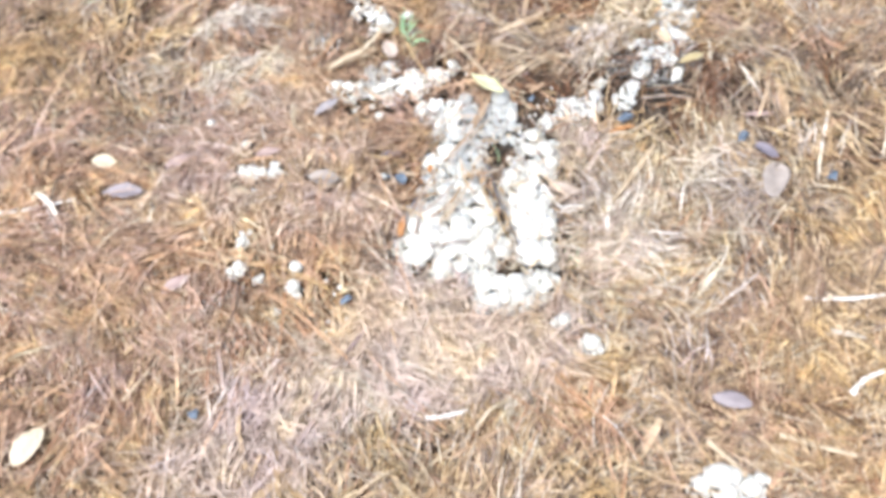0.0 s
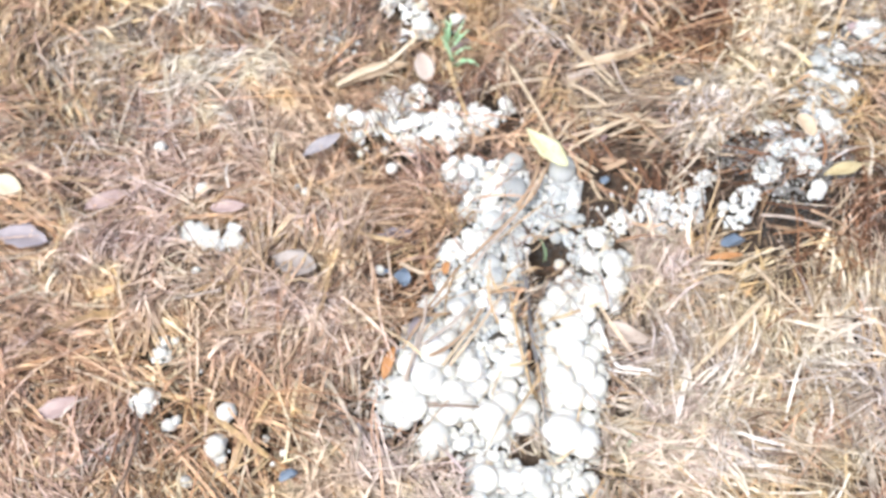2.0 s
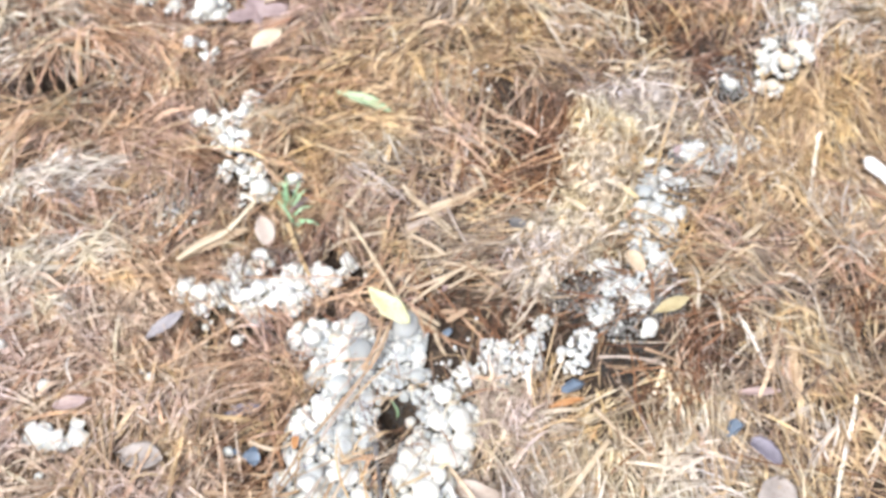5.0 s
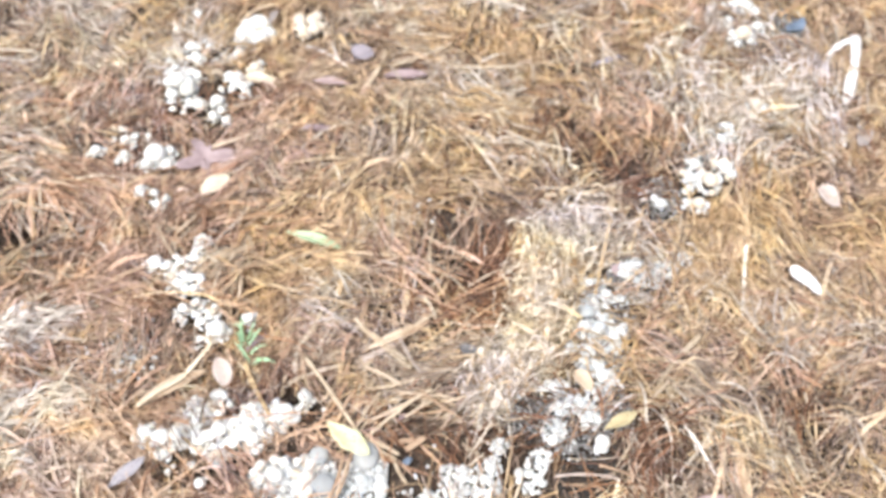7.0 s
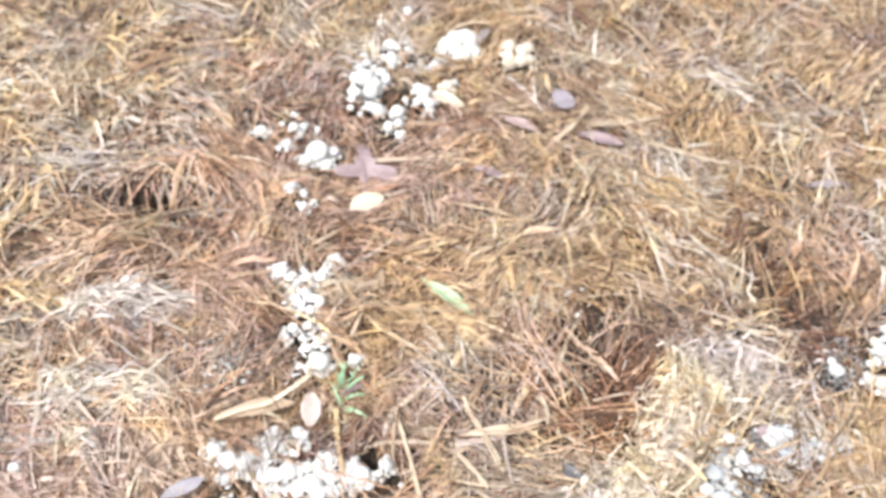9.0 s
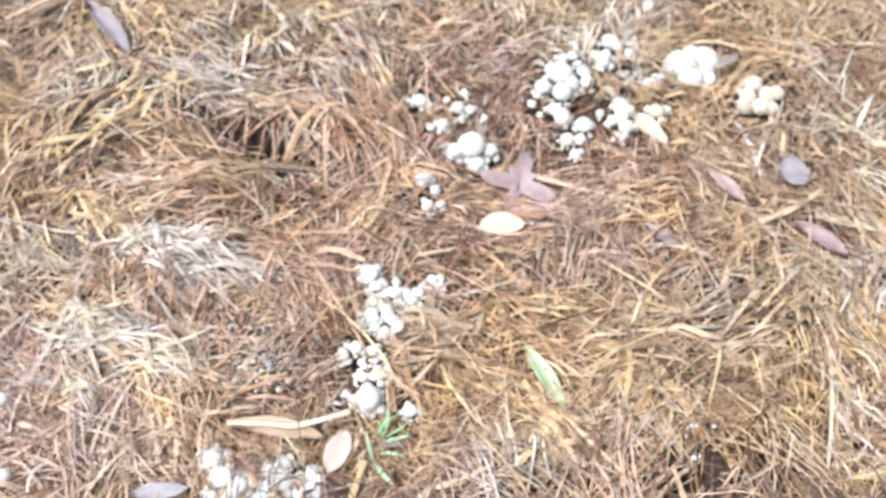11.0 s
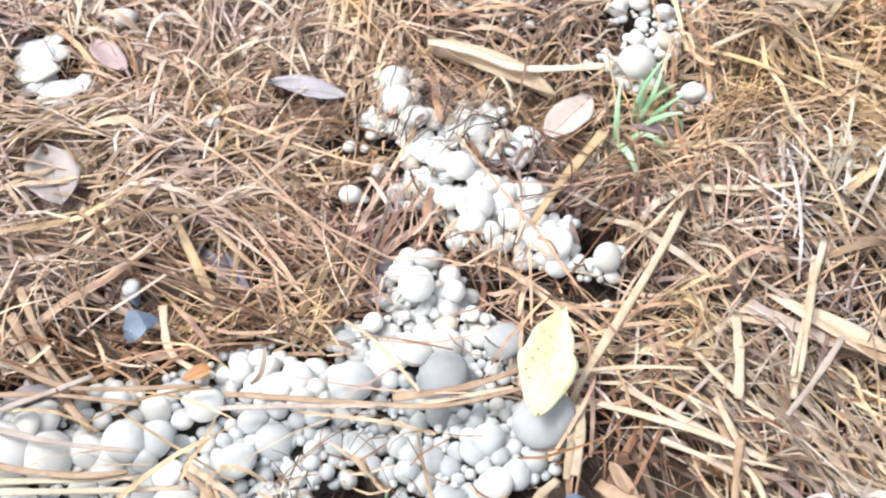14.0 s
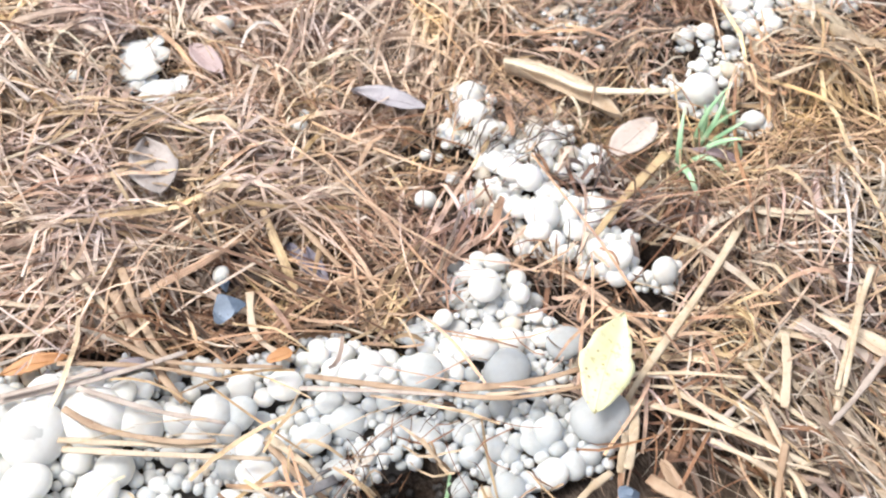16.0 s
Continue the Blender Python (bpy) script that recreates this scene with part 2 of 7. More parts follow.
GRASS_BLADE = leaf_material("grass_blade", (0.30, 0.53, 0.29), (0.52, 0.70, 0.47), (0.55, 0.6, 0.35), 0.3)
FADED_BLADE = leaf_material("faded_blade", (0.36, 0.38, 0.25), (0.50, 0.50, 0.37), (0.4, 0.36, 0.22), 0.5)
STALK_PALE = leaf_material("pale_stalk", (0.42, 0.32, 0.21), (0.60, 0.50, 0.37), (0.36, 0.24, 0.13), 0.6)
GOLDEN_BLADE = leaf_material("golden_blade", (0.38, 0.26, 0.13), (0.50, 0.37, 0.21), (0.28, 0.17, 0.08), 0.5)
STALK_BROWN = leaf_material("brown_stalk", (0.28, 0.18, 0.11), (0.46, 0.33, 0.22), (0.2, 0.11, 0.06), 0.6)
STALK_GREY = leaf_material("grey_stalk", (0.36, 0.29, 0.24), (0.50, 0.42, 0.36), (0.22, 0.16, 0.13), 0.6)
STALK_WHITE = leaf_material("white_stalk", (0.68, 0.64, 0.60), (0.80, 0.77, 0.73), (0.46, 0.38, 0.32), 0.5)
STALK_DARK = leaf_material("dark_stalk", (0.10, 0.095, 0.095), (0.2, 0.19, 0.19), (0.05, 0.04, 0.035), 0.6)
STONE = leaf_material("blue_grey_stone", (0.085, 0.115, 0.16), (0.19, 0.24, 0.31), (0.08, 0.09, 0.11), 0.5)


# ---- the ground ----
rng = np.random.default_rng(11)
LATTICES = [rng.random((64, 64)) for _ in range(5)]


def value_noise(x, y, size, k):
    """Smooth noise from -1 to 1 with bumps of the given size in metres."""
    g, u, v = LATTICES[k], np.asarray(x, float) / size + 1000, np.asarray(y, float) / size + 1000
    i, j = np.floor(u).astype(int), np.floor(v).astype(int)
    fu, fv = u - i, v - j
    fu, fv = fu * fu * (3 - 2 * fu), fv * fv * (3 - 2 * fv)
    a, b, c, d = g[i % 64, j % 64], g[(i + 1) % 64, j % 64], g[i % 64, (j + 1) % 64], g[(i + 1) % 64, (j + 1) % 64]
    return 2 * ((a * (1 - fu) + b * fu) * (1 - fv) + (c * (1 - fu) + d * fu) * fv) - 1


# hollows and humps of the litter: x, y, height, reach
BUMPS = [(-0.10, 1.30, -0.032, 0.16), (0.34, 1.24, 0.050, 0.11), (-0.02, 1.56, 0.030, 0.13), (-0.30, 0.84, 0.035, 0.13), (0.05, 1.02, -0.015, 0.15), (-0.17, 1.68, -0.015, 0.10)]

# bare hollows where dark soil shows: x, y, radius
HOLLOWS = [(0.043, 1.124, 0.025), (0.050, 0.886, 0.009), (-0.053, 1.329, 0.011), (-0.046, 1.326, 0.011), (0.030, 1.082, 0.010), (0.238, 1.264, 0.030), (0.298, 1.190, 0.034), (0.278, 1.168, 0.018), (-0.484, 1.556, 0.006), (-0.465, 1.563, 0.007), (-0.448, 1.569, 0.008), (-0.430, 1.575, 0.007), (-0.412, 1.580, 0.006), (0.454, 1.590, 0.02), (0.42, 1.665, 0.018)]

# deep holes in the mat: x, y, radius
PITS = [(-0.451, 1.569, 0.005), (-0.435, 1.574, 0.005), (-0.419, 1.579, 0.005), (-0.053, 1.329, 0.010), (0.040, 1.128, 0.017), (0.004, 1.006, 0.008)]


def spots(x, y, some):
    return sum(a * np.exp(-((x - cx) ** 2 + (y - cy) ** 2) / (2 * s * s)) for cx, cy, a, s in some)


def height(x, y):
    x, y = np.asarray(x, float), np.asarray(y, float)
    z = spots(x, y, BUMPS) - 0.008 + 0.009 * value_noise(x, y, 0.11, 0) + 0.003 * value_noise(x, y, 0.035, 1)
    for cx, cy, r in PITS:
        z = z - 0.030 * np.exp(-((((x - cx) ** 2 + (y - cy) ** 2) / (r * r)) ** 2))
    for cx, cy, r in HOLLOWS:
        z = z - 0.006 * np.exp(-((x - cx) ** 2 + (y - cy) ** 2) / (0.8 * r * r))
    # the torn edge of the needle mat with the gap beneath it
    side = (y - 1.570) - 0.30 * (x + 0.442)
    z += 0.028 * np.exp(-(((x + 0.442) / 0.075) ** 2)) * np.exp(-((side - 0.03) / 0.03) ** 2)
    z -= 0.02 * np.exp(-(((x + 0.442) / 0.06) ** 2)) * np.exp(-((side + 0.004) / 0.009) ** 2)
    # a second edge, with a golden crest over a dark trough
    side = (y - 1.558) + 0.5 * np.maximum(x - 0.16, 0)
    z += 0.024 * np.exp(-(((x - 0.16) / 0.09) ** 2)) * np.exp(-((side - 0.022) / 0.026) ** 2)
    z -= 0.022 * np.exp(-(((x - 0.19) / 0.055) ** 2)) * np.exp(-((side + 0.018) / 0.014) ** 2)
    far = np.hypot(x, y - 1.4)
    return z + 0.05 * value_noise(x, y, 1.7, 2) * np.clip(far - 1.6, 0, 1)


MOUND_FREE = []
# swept-up tufts of needles: x, y, height, reach
TUFTS = [(0.11, 0.64, 0.016, 0.045), (-0.42, 1.62, 0.016, 0.05), (0.05, 1.60, 0.008, 0.05)]


def mound(x, y):
    """How far the litter heaps up over the ground; flat round the caps and leaves."""
    x, y = np.asarray(x, float), np.asarray(y, float)
    near = np.full(x.shape, 1.0)
    for cx, cy, r in MOUND_FREE:
        near = np.minimum(near, np.hypot(x - cx, y - cy) - r)
    heap = np.clip(value_noise(x, y, 0.055, 1) + 0.6 * value_noise(x, y, 0.023, 3), 0, 1.2)
    return (0.017 * heap + spots(x, y, TUFTS)) * np.clip((near - 0.006) / 0.035, 0, 1)


def mesh_from(name, verts, faces, smooth=True):
    me = bpy.data.meshes.new(name)
    me.from_pydata(verts, [], faces)
    if smooth:
        me.shade_smooth()
    me.update()
    return me


def build_ground():
    def steps(lo, hi, n):
        out = np.array([1.5, 4, 9, 20, 45, 100, 220])
        return np.concatenate([lo - out[::-1], np.linspace(lo, hi, n), hi + out])

    xs, ys = steps(-1.1, 1.2, 400), steps(0.2, 2.8, 450)
    gx, gy = np.meshgrid(xs, ys)
    gz = height(gx, gy)
    w = len(xs)
    faces = [(r * w + c, r * w + c + 1, (r + 1) * w + c + 1, (r + 1) * w + c) for r in range(len(ys) - 1) for c in range(w - 1)]
    ob = new("ground", mesh_from("ground", np.stack([gx, gy, gz], -1).reshape(-1, 3).tolist(), faces))
    ob.data.materials.append(SOIL)
    tagged(ob, "dark brown soil under a mat of dry needles and straw", "ground", kind="structure")


build_ground()


# ---- mushrooms: each patch is a row of overlapping round areas (x, y, radius) ----
MASS_HEAD = [(-0.080, 1.214, 0.017), (-0.050, 1.221, 0.026), (-0.017, 1.232, 0.022), (-0.031, 1.190, 0.026), (-0.003, 1.204, 0.022), (0.037, 1.206, 0.026), (0.049, 1.222, 0.019), (-0.058, 1.172, 0.012), (-0.020, 1.164, 0.025), (0.028, 1.169, 0.016), (0.056, 1.176, 0.013), (-0.059, 1.115, 0.021), (-0.031, 1.127, 0.025), (0.000, 1.121, 0.021)]
MASS_LEFT = [(-0.058, 1.082, 0.019), (-0.023, 1.089, 0.026), (0.007, 1.089, 0.015), (-0.069, 1.039, 0.018), (-0.041, 1.045, 0.023), (-0.010, 1.053, 0.023), (-0.076, 0.995, 0.022), (-0.045, 1.008, 0.025), (-0.009, 1.013, 0.023), (0.016, 1.019, 0.014), (-0.089, 0.963, 0.018), (-0.063, 0.974, 0.023), (-0.025, 0.982, 0.023), (0.009, 0.984, 0.020), (-0.094, 0.927, 0.021), (-0.075, 0.940, 0.022), (-0.039, 0.940, 0.023), (-0.001, 0.949, 0.023), (0.031, 0.967, 0.014), (-0.095, 0.907, 0.016), (-0.039, 0.916, 0.021), (-0.002, 0.925, 0.022), (0.033, 0.931, 0.019), (-0.051, 0.887, 0.017), (-0.020, 0.894, 0.019), (0.011, 0.902, 0.018)]
MASS_RIGHT = [(0.057, 1.141, 0.018), (0.091, 1.148, 0.018), (0.066, 1.119, 0.015), (0.099, 1.114, 0.027), (0.115, 1.122, 0.019), (0.063, 1.085, 0.019), (0.088, 1.089, 0.024), (0.107, 1.079, 0.016), (0.057, 1.049, 0.017), (0.082, 1.054, 0.024), (0.057, 1.017, 0.015), (0.081, 1.023, 0.026), (0.073, 0.982, 0.023), (0.097, 0.995, 0.020), (0.109, 1.026, 0.008), (0.077, 0.959, 0.023), (0.101, 0.965, 0.017), (0.071, 0.929, 0.016), (0.095, 0.935, 0.019), (0.081, 0.908, 0.016), (0.100, 0.910, 0.016), (0.091, 0.877, 0.015), (0.107, 0.869, 0.013)]
MASS_FOOT = [(0.012, 0.856, 0.016), (0.038, 0.858, 0.022), (0.061, 0.852, 0.016), (0.013, 0.824, 0.018), (0.044, 0.827, 0.022), (0.067, 0.832, 0.013), (0.013, 0.862, 0.022), (0.056, 0.861, 0.025), (0.087, 0.846, 0.017)]
ARM_RIGHT_LOW = [(0.143, 1.202, 0.007), (0.142, 1.187, 0.009), (0.157, 1.191, 0.012), (0.161, 1.174, 0.010), (0.189, 1.197, 0.012), (0.188, 1.180, 0.010), (0.184, 1.171, 0.008), (0.158, 1.159, 0.007), (0.118, 1.171, 0.010), (0.110, 1.161, 0.008), (0.202, 1.223, 0.007), (0.244, 1.197, 0.010), (0.231, 1.182, 0.009), (0.237, 1.172, 0.008), (0.227, 1.172, 0.006)]
ARM_RIGHT_MID = [(0.267, 1.258, 0.009), (0.257, 1.243, 0.008), (0.265, 1.229, 0.010), (0.282, 1.259, 0.009), (0.297, 1.258, 0.009), (0.304, 1.236, 0.010), (0.303, 1.254, 0.008), (0.269, 1.285, 0.012), (0.228, 1.284, 0.006)]
ARM_RIGHT_HIGH = [(0.338, 1.465, 0.009), (0.355, 1.461, 0.006), (0.333, 1.443, 0.008), (0.354, 1.436, 0.012), (0.338, 1.428, 0.009), (0.324, 1.407, 0.015), (0.319, 1.383, 0.012), (0.335, 1.376, 0.014), (0.344, 1.397, 0.009), (0.310, 1.411, 0.006), (0.354, 1.366, 0.011), (0.351, 1.351, 0.008), (0.364, 1.378, 0.009), (0.295, 1.352, 0.008), (0.318, 1.346, 0.008), (0.309, 1.323, 0.008), (0.323, 1.320, 0.008), (0.327, 1.296, 0.012), (0.336, 1.285, 0.008), (0.316, 1.276, 0.007), (0.345, 1.345, 0.006), (0.376, 1.434, 0.006)]
ARM_RIGHT_FAR = [(0.396, 1.486, 0.012), (0.416, 1.471, 0.012), (0.445, 1.489, 0.011), (0.471, 1.504, 0.008)]
ARM_LEFT_TOP = [(-0.221, 1.279, 0.0092), (-0.202, 1.271, 0.0105), (-0.185, 1.276, 0.0092), (-0.198, 1.255, 0.0053), (-0.182, 1.268, 0.0057), (-0.174, 1.307, 0.0065), (-0.167, 1.324, 0.0044), (-0.178, 1.286, 0.0052), (-0.164, 1.296, 0.0057), (-0.155, 1.307, 0.0078), (-0.144, 1.317, 0.0071), (-0.140, 1.331, 0.0057), (-0.134, 1.321, 0.0057)]
ARM_LEFT = [(-0.155, 1.269, 0.0096), (-0.144, 1.273, 0.0096), (-0.132, 1.281, 0.0096), (-0.123, 1.288, 0.0074), (-0.115, 1.295, 0.0065), (-0.105, 1.300, 0.0057), (-0.096, 1.315, 0.0057), (-0.133, 1.248, 0.0066), (-0.126, 1.260, 0.0052), (-0.115, 1.264, 0.0087), (-0.101, 1.275, 0.0117), (-0.091, 1.267, 0.0087), (-0.097, 1.291, 0.0078), (-0.085, 1.291, 0.0078), (-0.074, 1.296, 0.0057), (-0.065, 1.297, 0.0078), (-0.053, 1.304, 0.0094), (-0.082, 1.275, 0.0066), (-0.069, 1.308, 0.0057), (-0.057, 1.288, 0.0031), (-0.066, 1.320, 0.0036)]
MASS_TIP = [(-0.086, 1.223, 0.0057), (-0.079, 1.231, 0.0066), (-0.079, 1.214, 0.0071), (-0.063, 1.238, 0.0062), (-0.052, 1.235, 0.0062), (-0.051, 1.226, 0.0022), (-0.055, 1.185, 0.0057), (-0.056, 1.194, 0.0022), (-0.052, 1.203, 0.0035), (-0.056, 1.178, 0.0029), (-0.036, 1.238, 0.0043), (-0.030, 1.243, 0.0035), (-0.062, 1.216, 0.0105)]
ARM_FAR = [(-0.237, 1.522, 0.010), (-0.222, 1.516, 0.008), (-0.213, 1.501, 0.007), (-0.203, 1.487, 0.009), (-0.193, 1.481, 0.006), (-0.194, 1.499, 0.005), (-0.182, 1.497, 0.006), (-0.181, 1.483, 0.007), (-0.209, 1.534, 0.005), (-0.203, 1.523, 0.008), (-0.192, 1.519, 0.005), (-0.183, 1.527, 0.008), (-0.183, 1.539, 0.006), (-0.190, 1.530, 0.006), (-0.182, 1.560, 0.007), (-0.178, 1.567, 0.006), (-0.172, 1.561, 0.005), (-0.192, 1.452, 0.007), (-0.202, 1.449, 0.004), (-0.196, 1.437, 0.006), (-0.177, 1.462, 0.007), (-0.174, 1.444, 0.004), (-0.167, 1.434, 0.006), (-0.154, 1.449, 0.007), (-0.164, 1.448, 0.002), (-0.167, 1.466, 0.002), (-0.170, 1.412, 0.003), (-0.168, 1.400, 0.002)]
SMALL_GROUPS = []


def small_group(label, *areas):
    SMALL_GROUPS.append((list(areas), label))


small_group("cluster of swollen white mushrooms among dry straw", (0.518, 1.679, 0.011), (0.559, 1.673, 0.015), (0.533, 1.645, 0.016), (0.505, 1.650, 0.012), (0.502, 1.631, 0.008), (0.524, 1.660, 0.009), (0.453, 1.600, 0.012), (0.508, 1.601, 0.012), (0.493, 1.601, 0.008), (0.571, 1.678, 0.006))
small_group("small whitish mushrooms overgrown by grey grass", (0.556, 1.743, 0.006), (0.578, 1.756, 0.007), (0.567, 1.730, 0.009), (0.584, 1.732, 0.008), (0.631, 1.792, 0.014), (0.537, 1.799, 0.005), (0.584, 1.744, 0.006))
small_group("white mushrooms beside a dark stone", (0.662, 2.023, 0.017), (0.678, 2.009, 0.008), (0.629, 1.989, 0.010), (0.635, 2.036, 0.006), (0.671, 1.968, 0.011), (0.644, 1.951, 0.016), (0.655, 1.941, 0.009), (0.631, 1.950, 0.009))
small_group("two white mushroom caps at the edge of a dark hole", (-0.031, 1.325, 0.0086), (-0.033, 1.312, 0.0044), (-0.029, 1.317, 0.0036))
small_group("smooth white mushrooms behind a green grass tuft", (-0.147, 1.421, 0.013), (-0.107, 1.437, 0.008), (-0.107, 1.429, 0.004))
small_group("flat broken white mushroom pieces on needles", (-0.346, 1.080, 0.0145), (-0.322, 1.069, 0.0115), (-0.297, 1.076, 0.0130), (-0.303, 1.094, 0.0062), (-0.312, 1.071, 0.0100), (-0.335, 1.072, 0.0100))
small_group("group of three white mushroom buttons in brown needles", (-0.326, 0.875, 0.008), (-0.335, 0.869, 0.007), (-0.327, 0.862, 0.006))
small_group("pair of little white mushroom buttons", (-0.297, 0.850, 0.007), (-0.292, 0.856, 0.005))
small_group("single white mushroom button in needles", (-0.246, 0.871, 0.010))
small_group("round white mushroom with a smaller one at its foot", (-0.247, 0.835, 0.012), (-0.243, 0.825, 0.006))
small_group("small white mushroom button in pale straw", (-0.267, 0.799, 0.006))
small_group("three tiny whitish mushrooms in dry grass", (-0.327, 0.922, 0.007), (-0.328, 0.935, 0.005), (-0.317, 0.938, 0.004))
small_group("single small white mushroom in red needles", (-0.351, 1.138, 0.008))
small_group("tiny white mushroom in red needles", (-0.414, 1.186, 0.007))
small_group("pale mushroom tuft with a brownish side", (-0.238, 1.158, 0.0062), (-0.249, 1.165, 0.0041))
small_group("white mushroom button with a tiny neighbour", (-0.150, 1.214, 0.0075), (-0.143, 1.221, 0.0025))
small_group("two tiny cream mushrooms among needles", (-0.190, 1.231, 0.004), (-0.185, 1.239, 0.003))
small_group("small white mushroom close to the white row", (-0.163, 1.240, 0.005))
small_group("tiny pale mushroom in tan straw", (-0.324, 1.027, 0.005))
small_group("chalk-white mushrooms pushing through bleached straw", (0.282, 0.559, 0.017), (0.320, 0.545, 0.013), (0.262, 0.553, 0.012), (0.300, 0.560, 0.012), (0.292, 0.540, 0.012), (0.332, 0.556, 0.008))
small_group("three white mushrooms below the great patch", (0.115, 0.799, 0.011), (0.151, 0.758, 0.012), (0.146, 0.771, 0.006))
small_group("slender white mushroom bud", (-0.205, 0.854, 0.004))
small_group("tiny white mushroom bud", (-0.186, 0.844, 0.004))
small_group("pair of tiny white mushroom buds in straw", (-0.198, 0.775, 0.004), (-0.199, 0.791, 0.003))
small_group("tiny white mushroom bud in tan straw", (-0.008, 1.311, 0.003))
small_group("bright white mushroom at the rim of a dark hollow", (0.315, 1.207, 0.009), (0.310, 1.202, 0.006))
small_group("cluster of bright white mushroom buttons on bare needles", (-0.261, 1.898, 0.007), (-0.255, 1.909, 0.007), (-0.240, 1.901, 0.007), (-0.229, 1.895, 0.008), (-0.217, 1.885, 0.008), (-0.246, 1.872, 0.015), (-0.231, 1.871, 0.012), (-0.252, 1.845, 0.010), (-0.230, 1.853, 0.012), (-0.252, 1.835, 0.005), (-0.249, 1.821, 0.005), (-0.224, 1.830, 0.008), (-0.211, 1.829, 0.011), (-0.183, 1.834, 0.010), (-0.188, 1.808, 0.008), (-0.176, 1.817, 0.007), (-0.168, 1.798, 0.007), (-0.233, 1.816, 0.004))
small_group("upright white mushroom buds in needles", (-0.237, 1.964, 0.010), (-0.222, 1.926, 0.009), (-0.235, 1.929, 0.007), (-0.228, 1.941, 0.007), (-0.266, 1.928, 0.004), (-0.219, 1.980, 0.004), (-0.209, 1.966, 0.006))
small_group("large lumpy snow-white mushroom", (-0.150, 1.990, 0.019), (-0.134, 2.018, 0.017), (-0.132, 1.984, 0.017), (-0.150, 2.014, 0.014), (-0.118, 2.001, 0.012), (-0.160, 1.988, 0.012), (-0.162, 1.958, 0.009), (-0.169, 1.943, 0.009), (-0.188, 1.956, 0.006), (-0.197, 1.938, 0.006))
small_group("knobbly beige mushroom cluster in straw", (-0.058, 1.986, 0.011), (-0.066, 2.018, 0.011), (-0.045, 2.015, 0.012), (-0.039, 2.023, 0.009), (-0.043, 1.997, 0.012), (-0.031, 2.004, 0.009), (-0.063, 2.000, 0.010), (-0.130, 1.906, 0.010))
small_group("little bunch of white mushrooms in brown litter", (-0.162, 1.861, 0.007), (-0.167, 1.884, 0.008), (-0.156, 1.883, 0.008), (-0.156, 1.870, 0.009), (-0.180, 1.862, 0.005), (-0.145, 1.863, 0.009), (-0.141, 1.848, 0.007), (-0.139, 1.869, 0.005), (-0.123, 1.919, 0.005))
small_group("single small white mushroom far out in straw", (-0.235, 2.045, 0.007))
small_group("scattered tiny white mushrooms in red needles", (-0.350, 1.738, 0.009), (-0.362, 1.728, 0.004), (-0.317, 1.718, 0.005), (-0.309, 1.730, 0.008), (-0.312, 1.761, 0.008), (-0.300, 1.769, 0.006), (-0.299, 1.752, 0.005), (-0.329, 1.761, 0.005), (-0.320, 1.784, 0.005), (-0.281, 1.773, 0.004))
small_group("lumpy white mushroom beside a lobed leaf", (-0.263, 1.725, 0.015), (-0.272, 1.709, 0.009), (-0.246, 1.738, 0.009), (-0.247, 1.716, 0.009))
small_group("crumbly white mushrooms in reddish needles", (-0.274, 1.657, 0.008), (-0.255, 1.652, 0.006), (-0.248, 1.631, 0.007), (-0.238, 1.641, 0.006), (-0.235, 1.626, 0.004), (-0.256, 1.634, 0.004))
small_group("tiny white mushroom beside a blue stone chip", (-0.137, 1.072, 0.0055))
small_group("two tiny white mushrooms on dark litter", (-0.223, 1.385, 0.004), (-0.225, 1.373, 0.003))
ALL_AREAS = [MASS_HEAD, MASS_LEFT, MASS_RIGHT, MASS_FOOT, ARM_LEFT_TOP, ARM_LEFT, MASS_TIP, ARM_FAR] + [[(x, y, r * (0.75 if x > 0.36 and y > 1.5 else 1.0)) for x, y, r in areas] for areas, _ in SMALL_GROUPS]
# the thin right arm leaves room for grass between its caps
ALL_AREAS += [[(x, y, r * 0.8) for x, y, r in areas] for areas in (ARM_RIGHT_LOW, ARM_RIGHT_MID, ARM_RIGHT_HIGH, ARM_RIGHT_FAR)]

# the larger caps of the great patch, stretch by stretch
CAPS_CREST = [(-0.021, 1.235, 0.0065), (-0.019, 1.223, 0.0052), (-0.012, 1.228, 0.0031), (-0.024, 1.245, 0.0035), (-0.006, 1.222, 0.0043), (0.005, 1.235, 0.0036), (-0.035, 1.182, 0.0078), (-0.028, 1.174, 0.0078), (-0.027, 1.187, 0.0061), (-0.026, 1.196, 0.0109), (-0.024, 1.212, 0.0118), (-0.018, 1.204, 0.0083), (-0.038, 1.198, 0.0043), (-0.028, 1.222, 0.0053), (-0.020, 1.178, 0.0057), (-0.017, 1.217, 0.0043)]
CAPS_BROW = [(-0.068, 1.099, 0.0056), (-0.074, 1.110, 0.0066), (-0.064, 1.108, 0.0062), (-0.070, 1.120, 0.0065), (-0.068, 1.131, 0.0052), (-0.061, 1.124, 0.0057), (-0.061, 1.135, 0.0043), (-0.050, 1.146, 0.0071), (-0.052, 1.139, 0.0044), (-0.044, 1.134, 0.0087), (-0.035, 1.140, 0.0057), (-0.029, 1.142, 0.0043), (-0.044, 1.122, 0.0087), (-0.053, 1.114, 0.0078), (-0.051, 1.083, 0.0094), (-0.051, 1.070, 0.0062), (-0.069, 1.068, 0.0066), (-0.062, 1.058, 0.0085), (-0.071, 1.042, 0.0073), (-0.072, 1.060, 0.0022)]
